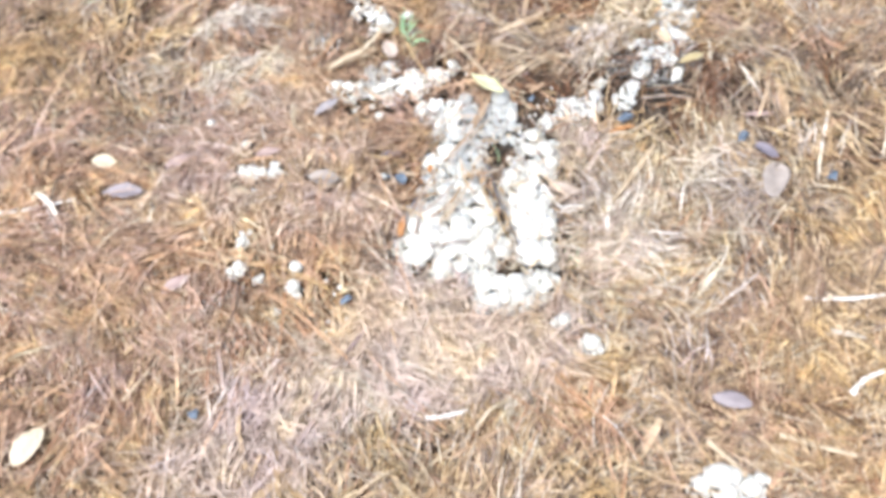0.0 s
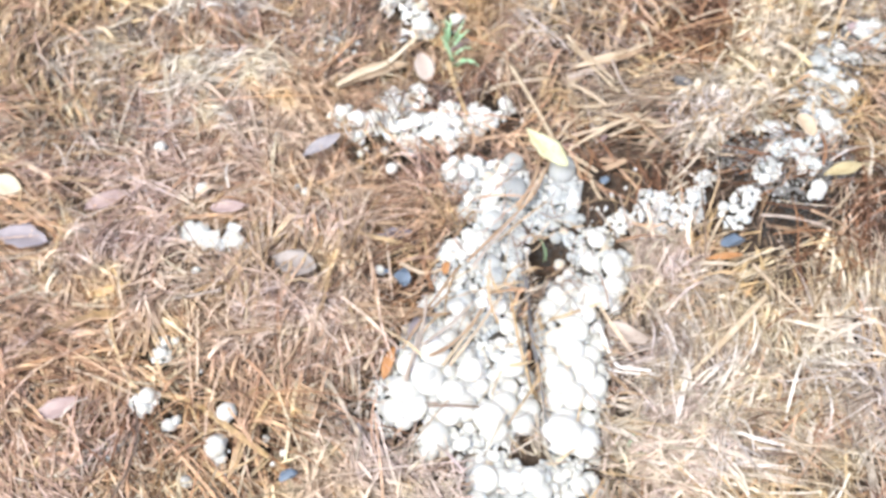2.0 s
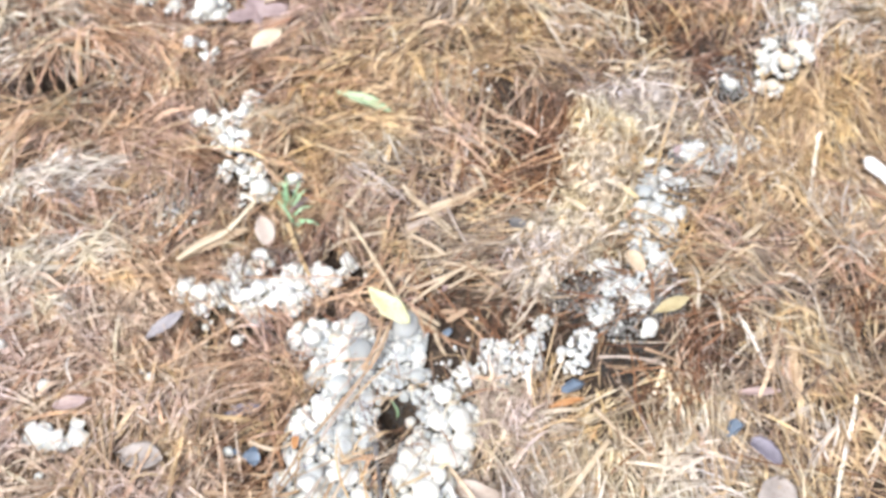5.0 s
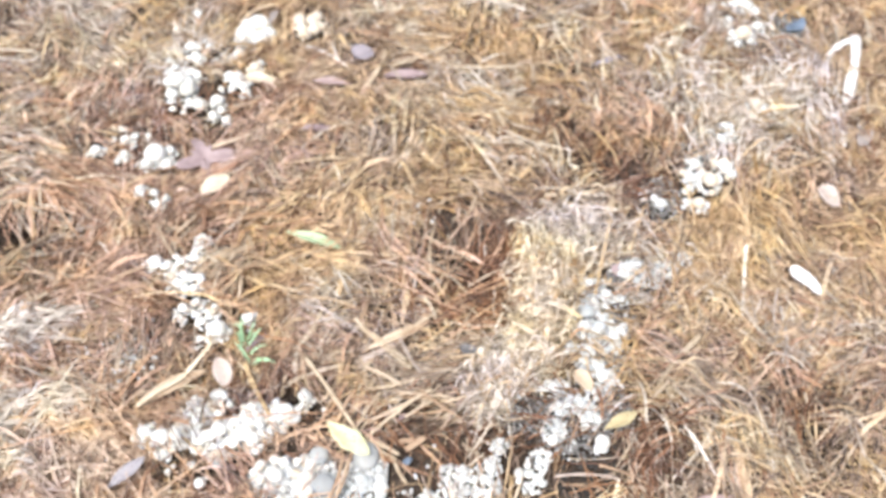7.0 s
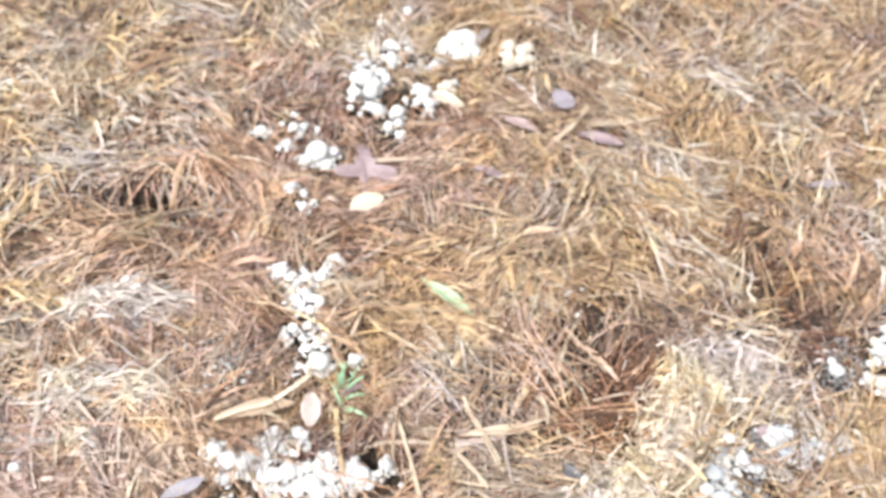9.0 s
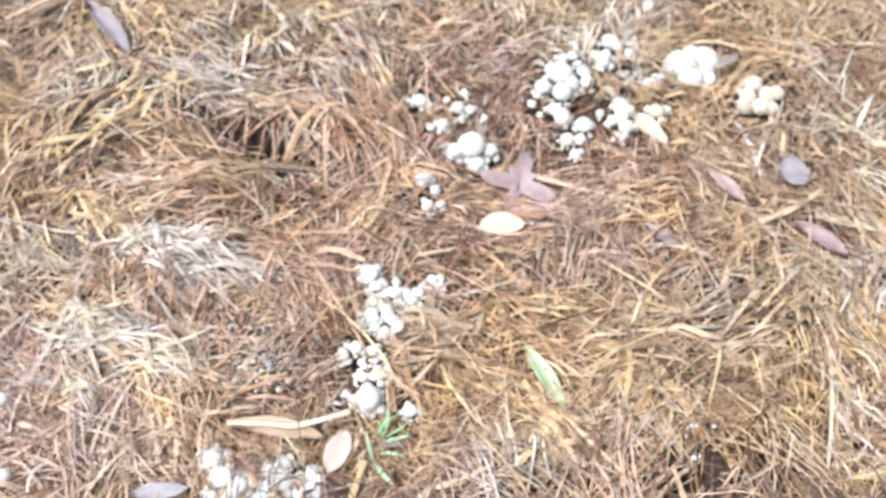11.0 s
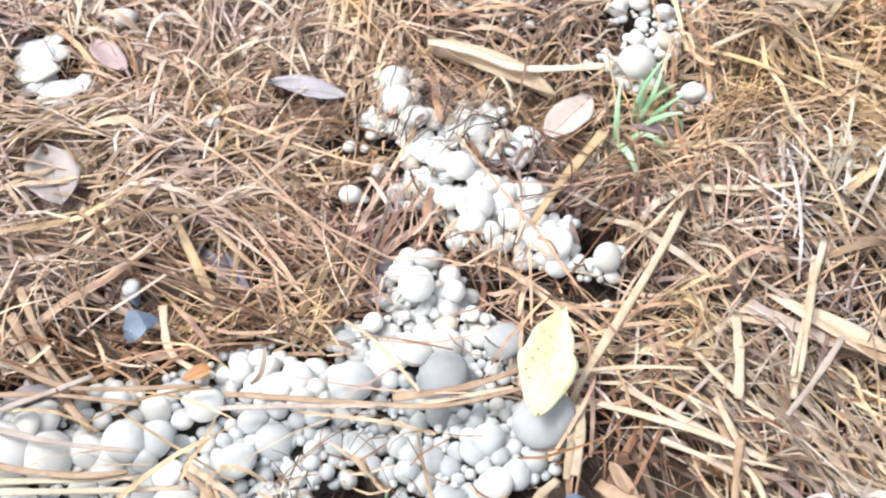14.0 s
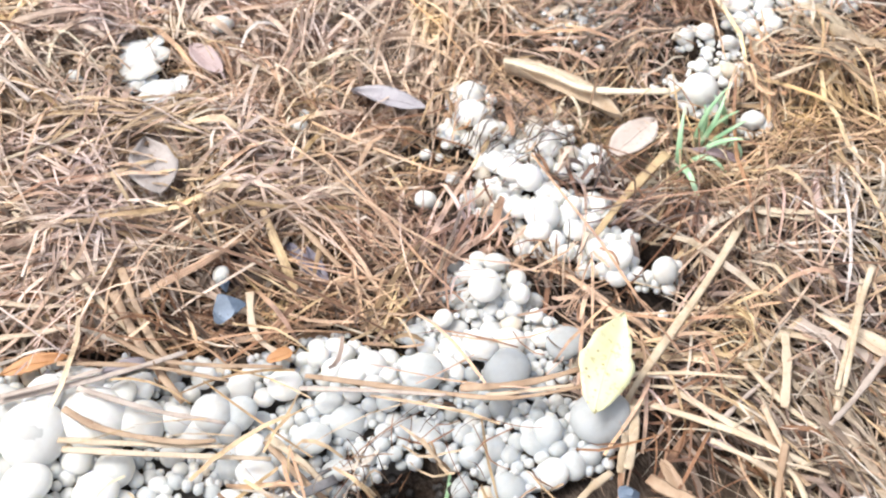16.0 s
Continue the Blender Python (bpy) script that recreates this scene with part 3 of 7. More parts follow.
CAPS_MIDDLE = [(-0.046, 1.040, 0.0105), (-0.034, 1.045, 0.0064), (-0.031, 1.117, 0.0052), (-0.030, 1.092, 0.0044), (-0.022, 1.124, 0.0044), (-0.014, 1.127, 0.0043), (-0.033, 1.076, 0.0053), (-0.022, 1.098, 0.0043), (-0.014, 1.116, 0.0043), (-0.009, 1.133, 0.0057), (0.000, 1.137, 0.0070), (0.019, 1.148, 0.0060), (0.009, 1.158, 0.0057), (0.018, 1.165, 0.0065), (0.021, 1.173, 0.0043), (0.008, 1.182, 0.0057), (0.004, 1.174, 0.0049), (0.001, 1.165, 0.0043), (0.026, 1.185, 0.0043), (0.018, 1.197, 0.0044), (-0.004, 1.096, 0.0052), (-0.007, 1.105, 0.0043), (0.011, 1.126, 0.0043), (0.011, 1.119, 0.0044), (0.015, 1.098, 0.0043), (-0.003, 1.083, 0.0043)]
CAPS_RIM = [(0.022, 1.211, 0.0043), (0.032, 1.213, 0.0036), (0.026, 1.207, 0.0040), (0.051, 1.207, 0.0057), (0.063, 1.198, 0.0087), (0.063, 1.210, 0.0074), (0.062, 1.187, 0.0057), (0.050, 1.183, 0.0036), (0.059, 1.184, 0.0044), (0.049, 1.174, 0.0035), (0.061, 1.233, 0.0043), (0.074, 1.168, 0.0049), (0.027, 1.186, 0.0043)]
CAPS_SHOULDER = [(-0.023, 0.970, 0.0124), (-0.015, 0.980, 0.0066), (-0.011, 0.966, 0.0056), (-0.010, 0.973, 0.0053), (-0.007, 0.981, 0.0035), (-0.013, 1.020, 0.0041), (-0.009, 1.026, 0.0031), (0.003, 1.013, 0.0103), (0.009, 1.031, 0.0097), (-0.004, 1.051, 0.0106), (-0.023, 1.053, 0.0085), (-0.020, 1.068, 0.0075), (-0.019, 0.944, 0.0118), (-0.064, 0.948, 0.0167), (-0.062, 0.980, 0.0159), (-0.085, 0.959, 0.0114), (-0.058, 1.003, 0.0122), (-0.075, 1.005, 0.0108), (-0.089, 0.981, 0.0093), (-0.049, 1.021, 0.0085)]
CAPS_LEFT_LOBE = [(-0.084, 0.933, 0.0151), (-0.068, 0.949, 0.0153), (-0.055, 0.943, 0.0112), (-0.090, 0.913, 0.0129), (-0.073, 0.919, 0.0148), (-0.100, 0.914, 0.0081), (-0.080, 0.903, 0.0099), (-0.058, 0.926, 0.0111), (-0.038, 0.939, 0.0130), (-0.024, 0.926, 0.0149), (-0.036, 0.914, 0.0111), (-0.021, 0.941, 0.0099), (-0.047, 0.890, 0.0148), (-0.051, 0.874, 0.0090), (-0.034, 0.895, 0.0059), (-0.019, 0.887, 0.0081), (-0.015, 0.907, 0.0062)]
CAPS_LEFT_FOOT = [(0.004, 0.920, 0.0149), (0.017, 0.938, 0.0135), (0.012, 0.907, 0.0118), (0.019, 0.958, 0.0109), (-0.008, 0.951, 0.0081), (0.038, 0.920, 0.0112), (0.024, 0.909, 0.0071), (0.042, 0.939, 0.0109), (0.019, 0.980, 0.0118), (0.006, 0.968, 0.0089), (0.022, 0.995, 0.0099), (0.013, 0.882, 0.0071), (0.029, 0.878, 0.0050), (-0.031, 0.982, 0.0102), (-0.047, 0.965, 0.0081), (-0.064, 0.979, 0.0106), (-0.084, 0.967, 0.0115), (-0.052, 1.002, 0.0122), (-0.040, 1.026, 0.0093), (-0.071, 0.997, 0.0082)]
CAPS_RIGHT_LOBE = [(0.081, 1.137, 0.0069), (0.093, 1.148, 0.0098), (0.089, 1.117, 0.0138), (0.113, 1.116, 0.0142), (0.118, 1.097, 0.0130), (0.068, 1.109, 0.0071), (0.057, 1.126, 0.0061), (0.058, 1.076, 0.0117), (0.072, 1.087, 0.0109), (0.092, 1.080, 0.0128), (0.107, 1.074, 0.0097), (0.048, 1.060, 0.0099), (0.065, 1.050, 0.0109), (0.088, 1.053, 0.0099), (0.079, 1.034, 0.0137), (0.061, 1.024, 0.0101), (0.107, 1.024, 0.0101), (0.099, 1.010, 0.0108), (0.078, 1.008, 0.0142)]
CAPS_RIGHT_FOOT = [(0.058, 0.996, 0.0102), (0.092, 0.987, 0.0139), (0.069, 0.973, 0.0139), (0.106, 0.976, 0.0120), (0.085, 0.959, 0.0130), (0.066, 0.950, 0.0099), (0.103, 0.956, 0.0089), (0.102, 0.936, 0.0080), (0.078, 0.912, 0.0200), (0.100, 0.909, 0.0148), (0.101, 0.867, 0.0099), (0.092, 0.853, 0.0080), (0.111, 0.876, 0.0079), (0.079, 0.874, 0.0069), (0.081, 0.936, 0.0102)]
CAPS_LOWEST = [(0.007, 0.854, 0.0126), (0.004, 0.832, 0.0110), (0.022, 0.859, 0.0105), (0.038, 0.857, 0.0110), (0.053, 0.863, 0.0122), (0.021, 0.825, 0.0133), (0.005, 0.813, 0.0102), (0.037, 0.834, 0.0102), (0.055, 0.838, 0.0130), (0.065, 0.853, 0.0092), (0.072, 0.832, 0.0090), (0.046, 0.819, 0.0071), (0.066, 0.869, 0.0071)]
BROAD_GREY = [(-0.004, 1.203, 0.0139), (-0.024, 1.158, 0.0108), (-0.006, 1.181, 0.0074), (-0.011, 1.167, 0.0043), (-0.011, 1.244, 0.0105), (-0.034, 1.103, 0.0079), (-0.019, 1.134, 0.0065), (-0.042, 1.053, 0.0094), (-0.039, 1.064, 0.0056), (-0.019, 1.071, 0.0071), (-0.013, 1.078, 0.0062), (-0.014, 1.086, 0.0100), (-0.017, 1.108, 0.0100), (0.006, 1.147, 0.0087), (0.034, 1.176, 0.0074), (0.008, 1.092, 0.0075), (0.062, 1.172, 0.0094), (0.042, 1.197, 0.0071), (0.041, 1.206, 0.0079), (0.046, 1.236, 0.0152), (0.042, 1.183, 0.0057), (0.073, 1.178, 0.0060)]
# the three duskiest domes
BROAD_DUSKY = [(-0.004, 1.203, 0.0139), (-0.011, 1.244, 0.0105), (0.046, 1.236, 0.0152)]
BROAD_GREY = [c for c in BROAD_GREY if c not in BROAD_DUSKY]
BROAD_DULL = CAPS_CREST + CAPS_BROW + CAPS_MIDDLE + CAPS_RIM
BROAD_BRIGHT = CAPS_SHOULDER + CAPS_LEFT_LOBE + CAPS_LEFT_FOOT + CAPS_RIGHT_LOBE + CAPS_RIGHT_FOOT + CAPS_LOWEST
ALL_AREAS += [[(x, y, r + 0.003) for x, y, r in areas] for areas in (ARM_LEFT_TOP, ARM_LEFT, ARM_FAR)]
ALL_AREAS.append(BROAD_DUSKY + BROAD_DULL + BROAD_BRIGHT + BROAD_GREY)


def part(name, me, mat, parent, label="", kind=""):
    """Links a mesh as one object under a thing or a part."""
    ob = new(name, me)
    if mat and not me.materials:
        me.materials.append(mat)
    ob.parent = parent
    return tagged(ob, label, kind=kind)


def thing(name, x, y, z, label, category, group="", kind=""):
    ob = new(name)
    ob.empty_display_size = 0.01
    ob.location = (x, y, z)
    return tagged(ob, label, category, group, kind)


def cap_mesh(seed, mat, rings=9, around=14):
    """A lumpy, slightly flattened cap of radius 1, drawn in underneath."""
    r = random.Random(seed)
    lumps = [(Vector((r.gauss(0, 1), r.gauss(0, 1), r.gauss(0.3, 0.8))).normalized(), r.uniform(-0.07, 0.09), r.uniform(2, 7)) for _ in range(7)]
    flat = r.uniform(0.86, 1.0)
    verts, faces = [], []
    for i in range(rings + 1):
        a = math.pi * i / rings
        for j in range(around if 0 < i < rings else 1):
            p = 2 * math.pi * (j + 0.5 * (i % 2)) / around
            d = Vector((math.sin(a) * math.cos(p), math.sin(a) * math.sin(p), math.cos(a)))
            s = 1 + sum(h * math.exp(k * (d.dot(c) - 1)) for c, h, k in lumps)
            low = 1 - 0.28 * max(0.0, -d.z)
            verts.append((d.x * s * low, d.y * s * low, d.z * s * flat))
    first = lambda i: 0 if i == 0 else 1 + (i - 1) * around  # noqa: E731
    for i in range(rings):
        for j in range(around):
            k = (j + 1) % around
            if i == 0:
                faces.append((0, 1 + j, 1 + k))
            elif i == rings - 1:
                faces.append((first(i) + j, len(verts) - 1, first(i) + k))
            else:
                faces.append((first(i) + j, first(i + 1) + j, first(i + 1) + k, first(i) + k))
    me = mesh_from("cap", verts, faces)
    me.materials.append(mat)
    return me


def flake_mesh(seed, mat):
    """A broken, slightly domed slab of cap flesh, about 1 across its radius."""
    r = random.Random(seed + 300)
    n = 18
    rim = [(2 * math.pi * (i + r.uniform(-0.25, 0.25)) / n, 1 + 0.22 * math.sin(2 * i * 6.28 / n + seed) + 0.12 * math.sin(5 * i * 6.28 / n + 2 * seed) + r.uniform(-0.06, 0.06)) for i in range(n)]
    verts, faces = [(0, 0, 0.30)], []
    for size, z in ((0.55, 0.26), (0.93, 0.10), (1.0, -0.04), (0.9, -0.25)):
        verts += [(d * size * math.cos(a), d * size * math.sin(a), z + r.uniform(-0.03, 0.03)) for a, d in rim]
    verts.append((0, 0, -0.25))
    for i in range(n):
        k = (i + 1) % n
        faces.append((0, 1 + i, 1 + k))
        faces += [(1 + q * n + i, 1 + (q + 1) * n + i, 1 + (q + 1) * n + k, 1 + q * n + k) for q in range(3)]
        faces.append((1 + 3 * n + i, len(verts) - 1, 1 + 3 * n + k))
    me = mesh_from("cap_fragment", verts, faces)
    me.materials.append(mat)
    return me


WHITE_CAPS = [cap_mesh(s, CAP_WHITE) for s in range(7)]
GREY_CAPS = [cap_mesh(s + 20, CAP_GREY) for s in range(4)]
CREAM_CAPS = [cap_mesh(s + 40, CAP_CREAM) for s in range(4)]
SMOOTH_WHITE = [cap_mesh(s + 60, CAP_WHITE, 16, 26) for s in range(4)]
BRIGHT_CAPS = [cap_mesh(s + 100, CAP_BRIGHT, 13, 20) for s in range(8)]
SNOW_CAPS = [cap_mesh(s + 140, CAP_SNOW, 13, 20) for s in range(6)]
DUSKY_CAPS = [cap_mesh(s + 120, CAP_DUSKY, 16, 26) for s in range(3)]
SMOOTH_GREY = [cap_mesh(s + 80, CAP_GREY, 16, 26) for s in range(3)]


def inside(x, y, areas):
    """How deep a place lies within the areas; below 0 outside."""
    return max(r - math.hypot(x - cx, y - cy) for cx, cy, r in areas)


def packed(areas, sizes, rand, placed, closeness=0.80):
    """Caps of falling size thrown into the areas wherever they still fit."""
    lo_x, hi_x = min(a[0] - a[2] for a in areas), max(a[0] + a[2] for a in areas)
    lo_y, hi_y = min(a[1] - a[2] for a in areas), max(a[1] + a[2] for a in areas)
    made = []
    for low, high, tries in sizes:
        for _ in range(tries):
            x, y, r = rand.uniform(lo_x, hi_x), rand.uniform(lo_y, hi_y), rand.uniform(low, high)
            if inside(x, y, areas) < 0.35 * r or inside(x, y, HOLLOWS) > -0.3 * r:
                continue
            if all(math.hypot(x - px, y - py) > closeness * (r + pr) for px, py, pr in placed):
                placed.append((x, y, r))
                made.append((x, y, r))
    return made


def crust(areas, top):
    """The dirty growth from which the caps swell, as a low lumpy cake, coloured dark for soil and for shade in the
    gaps.
    """
    step = 0.004
    lo_x, hi_x = min(a[0] - a[2] for a in areas), max(a[0] + a[2] for a in areas)
    lo_y, hi_y = min(a[1] - a[2] for a in areas), max(a[1] + a[2] for a in areas)
    w, h = int((hi_x - lo_x) / step) + 2, int((hi_y - lo_y) / step) + 2
    verts, faces, ids = [], [], {}
    for i in range(w):
        for j in range(h):
            x, y = lo_x + i * step, lo_y + j * step
            d = min(inside(x, y, areas), -inside(x, y, HOLLOWS) + 0.002)
            if d > -0.004:
                ids[i, j] = len(verts)
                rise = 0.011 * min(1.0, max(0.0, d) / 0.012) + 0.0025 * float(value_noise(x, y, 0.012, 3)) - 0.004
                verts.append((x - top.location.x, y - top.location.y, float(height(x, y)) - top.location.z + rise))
    for i, j in ids:
        square = [(i, j), (i + 1, j), (i + 1, j + 1), (i, j + 1)]
        if all(q in ids for q in square):
            faces.append(tuple(ids[q] for q in square))
    part("crust", mesh_from("crust", verts, faces), GAP_SHADE_CRUST, top, "dirty crust between the caps, darkened to stand in for shade in the gaps")


def cluster(label, areas, caps, rand, meshes, sunk=0.45, heap=0.0, lift=0.008, caked=False, group="mushroom clusters in the litter"):
    cx, cy = sum(a[0] for a in areas) / len(areas), sum(a[1] for a in areas) / len(areas)
    base = float(height(cx, cy))
    top = thing("mushroom_cluster", cx, cy, base, label, "mushrooms", group)
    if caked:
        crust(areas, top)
    for n, (x, y, r) in enumerate(caps):
        up = 0.22 * r if r > 0.0085 and caked else 0.0
        me = meshes(n, r) if callable(meshes) else rand.choice(meshes)
        ob = part("cap", me, None, top)
        z = float(height(x, y)) - base + lift + up + r * (0.9 - sunk) + rand.uniform(-0.25, 0.2) * r + heap * min(1.0, max(0.0, inside(x, y, areas)) / 0.02)
        ob.matrix_basis = pose(x - cx, y - cy, z, rand.uniform(-22, 22), rand.uniform(-22, 22), rand.uniform(0, 360)) @ Matrix.Diagonal((r * rand.uniform(0.94, 1.10), r * rand.uniform(0.94, 1.10), r * rand.uniform(0.84, 1.0) * (0.74 if r > 0.0075 and caked else 1.0), 1))
    return top


def cx_far(areas):
    """The duller groups at the end of the thin arm."""
    return areas[0][0] > 0.36 and areas[0][1] > 1.5


def build_mushrooms():
    rand = random.Random(5)
    placed = []
    broad = [(x, y, r * 1.08) for x, y, r in BROAD_DUSKY + BROAD_GREY + BROAD_DULL + BROAD_BRIGHT]
    placed += broad
    great = {"head": MASS_HEAD, "left": MASS_LEFT, "right": MASS_RIGHT, "foot": MASS_FOOT}
    labels = {
        "head": "dense heap of white and grey rounded mushroom caps",
        "left": "wide crust of crowded white mushroom caps beside a dark groove",
        "right": "thick crust of swollen white mushroom caps among pale straw",
        "foot": "lowest lump of chalk-white mushroom caps on bleached straw",
    }

    def owner(x, y):
        return max(great, key=lambda k: inside(x, y, great[k]))

    great = {k: [(x, y, r + 0.004) for x, y, r in areas] for k, areas in great.items()}
    for k, areas in great.items():
        mine = [b for b in broad if owner(b[0], b[1]) == k]
        grey = {(b[0], b[1]) for b in BROAD_GREY}
        dusky = {(b[0], b[1]) for b in BROAD_DUSKY}
        bright = {(b[0], b[1]) for b in BROAD_BRIGHT}
        snowy = {(b[0], b[1]) for b in CAPS_SHOULDER + CAPS_CREST + CAPS_BROW}
        rest = packed(areas, [(0.0060, 0.0080, 160), (0.0042, 0.0060, 1200), (0.0028, 0.0042, 2600), (0.0016, 0.0028, 2600)], rand, placed, 0.68)
        caps = mine + rest

        def choose(n, r, caps=caps, grey=grey, dusky=dusky, bright=bright, snowy=snowy, k=k):
            x, y, _ = caps[n]
            if (x, y) in dusky:
                return rand.choice(DUSKY_CAPS)
            if (x, y) in grey:
                return rand.choice(SMOOTH_GREY)
            dull = 0.85 * math.exp(-((x - 0.035) ** 2 + (y - 1.165) ** 2) / 0.005) + 0.4 * math.exp(-((x + 0.005) ** 2 / 0.0012 + (y - 1.07) ** 2 / 0.006)) + 0.07
            if (x, y) in snowy:
                return rand.choice(SNOW_CAPS)
            if (x, y) in bright:
                return rand.choice(BRIGHT_CAPS)
            if rand.random() < dull:
                return rand.choice(GREY_CAPS if r < 0.008 else SMOOTH_GREY)
            if rand.random() < 0.07:
                return rand.choice(CREAM_CAPS)
            if k in ("right", "foot") or rand.random() < (1.12 - y) / 0.1:
                return rand.choice(BRIGHT_CAPS)
            return rand.choice(WHITE_CAPS if r < 0.008 else SMOOTH_WHITE)

        caps_near, caps_rest = caps[:300], caps[300:]
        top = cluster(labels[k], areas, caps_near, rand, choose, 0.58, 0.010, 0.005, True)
        if caps_rest:
            join_caps(caps_rest, top, rand)

    # the arms that branch off the great patch
    arms = [
        (ARM_RIGHT_LOW, "row of small white mushroom caps in grey straw", 0.5),
        (ARM_RIGHT_MID, "white mushroom caps round a dark hollow", 0.45),
        (ARM_RIGHT_HIGH, "dense column of little white mushroom caps in straw", 0.5),
        (ARM_RIGHT_FAR, "sparse whitish caps half buried in dry grass", 0.75),
        (ARM_LEFT_TOP, "smooth white mushroom caps crossed by fine twigs", 0.4),
        (ARM_LEFT, "thick row of smooth white mushroom caps", 0.4),
        (MASS_TIP, "knot of pale mushroom caps in red needles", 0.4),
        (ARM_FAR, "bunch of bright white button mushrooms in brown needles", 0.4),
    ]
    for areas, label, sunk in arms:
        small = sunk >= 0.45
        mine = [(x, y, r * (0.72 if areas is ARM_RIGHT_HIGH else 0.55 if small else 0.95 if areas is ARM_FAR else 1.08)) for x, y, r in areas if r <= 0.016]
        placed += mine
        grown = [(x, y, r * (1.05 if small else 1.2 if areas is ARM_FAR else 1.1 if areas is MASS_TIP else 1.35) + (0.0025 if areas in (ARM_FAR, MASS_TIP) else 0.004)) for x, y, r in areas]
        mine += packed(grown, [(0.0050, 0.0065, 60), (0.0036, 0.0050, 700), (0.0020, 0.0036, 1600)] if small else [(0.0045, 0.007, 500), (0.0025, 0.0045, 900), (0.0015, 0.0025, 900)], rand, placed, 0.66 if small else 0.56)
        cluster(label, areas, mine, rand, lambda n, r: rand.choice(rand.choice((WHITE_CAPS, BRIGHT_CAPS, WHITE_CAPS, GREY_CAPS)) if small else SNOW_CAPS if rand.random() < 0.95 else CREAM_CAPS), sunk, 0.006 if small else 0.010, 0.017 if small else 0.016, True)

    # small groups that stand apart
    for areas, label in SMALL_GROUPS:
        beige = "beige" in label
        mine = [(x, y, r * (0.8 if cx_far(areas) else 1.0)) for x, y, r in areas if r < 0.024]
        placed += mine
        grown = [(x, y, r * 1.12 + 0.002) for x, y, r in areas]
        small = min(r for _, _, r in areas)
        if len(areas) > 2:
            mine += packed(grown, [(0.009, 0.014, 60), (0.006, 0.009, 200), (0.0035, 0.006, 400), (0.002, 0.0035, 300)], rand, placed, 0.66)
        elif small > 0.0045:
            for x, y, r in areas:
                for far, low, high in ((0.85, 0.3, 0.5), (0.5, 0.6, 0.75), (0.55, 0.5, 0.7)):
                    a, s = rand.uniform(0, 6.28), r * rand.uniform(low, high)
                    mine.append((x + far * r * math.cos(a), y + far * r * math.sin(a), s))
        flat = "flat" in label
        top = cluster(label, areas, [] if flat else mine, rand, CREAM_CAPS if beige else WHITE_CAPS + BRIGHT_CAPS[:4] + CREAM_CAPS[:2] if cx_far(areas) else BRIGHT_CAPS, 0.35 if len(areas) > 2 else 0.40, 0.005 if len(areas) > 2 else 0.0, 0.004 if "large" in label else 0.014)
        if flat:
            for n, (x, y, r) in enumerate(areas + [(x + 0.012, y - 0.006, 0.006) for x, y, r in areas[1:3]] + [(x + 0.9 * r * math.cos(a), y + 0.9 * r * math.sin(a), r * 0.45) for x, y, r in areas for a in (2.4,)]):
                ob = part("cap_fragment", flake_mesh(n, CAP_BRIGHT), None, top)
                ob.matrix_basis = pose(x - top.location.x, y - top.location.y, float(height(x, y)) - top.location.z + 0.014 + 0.003 * (n % 2), rand.uniform(-16, 16), rand.uniform(-16, 16), 70 * n) @ Matrix.Diagonal((r * 1.15, r * 1.15, r * 0.7, 1))


def join_caps(caps, top, rand, lift=0.012):
    verts, faces = [], []
    for x, y, r in caps:
        me = rand.choice(WHITE_CAPS)
        at, turn = len(verts), rand.uniform(0, 6.28)
        z = float(height(x, y)) + r * 0.5 + lift
        for v in me.vertices:
            c, s = math.cos(turn), math.sin(turn)
            verts.append((x + r * (c * v.co.x - s * v.co.y) - top.location.x, y + r * (s * v.co.x + c * v.co.y) - top.location.y, z + r * v.co.z - top.location.z))
        faces += [tuple(at + i for i in p.vertices) for p in me.polygons]
    part("cap_crowd", mesh_from("cap_crowd", verts, faces), CAP_WHITE, top, "crowd of tiny white caps", "stuff")


build_mushrooms()


def build_crumbs():
    """Specks of white growth strewn over the dark litter."""
    rand = random.Random(9)
    for x, y, spread, count, label in ((-0.255, 1.388, 0.022, 70, "tiny white specks strewn over dark litter"), (-0.32, 1.245, 0.035, 60, "tiny white crumbs in grey litter"), (0.10, 1.165, 0.03, 40, "fine white crumbs beside the white patch"), (-0.27, 0.8, 0.05, 30, "small white crumbs in dry straw"), (0.055, 1.655, 0.02, 22, "pale crumbs in a bare grey strip"), (0.115, 1.58, 0.014, 12, "few pale crumbs on dark litter")):
        top = thing("mushroom_crumbs", x, y, float(height(x, y)), label, "mushrooms", kind="stuff")
        join_caps([(x + rand.gauss(0, spread), y + rand.gauss(0, spread), rand.uniform(0.001, 0.0027)) for _ in range(count)], top, rand, 0.019)


build_crumbs()


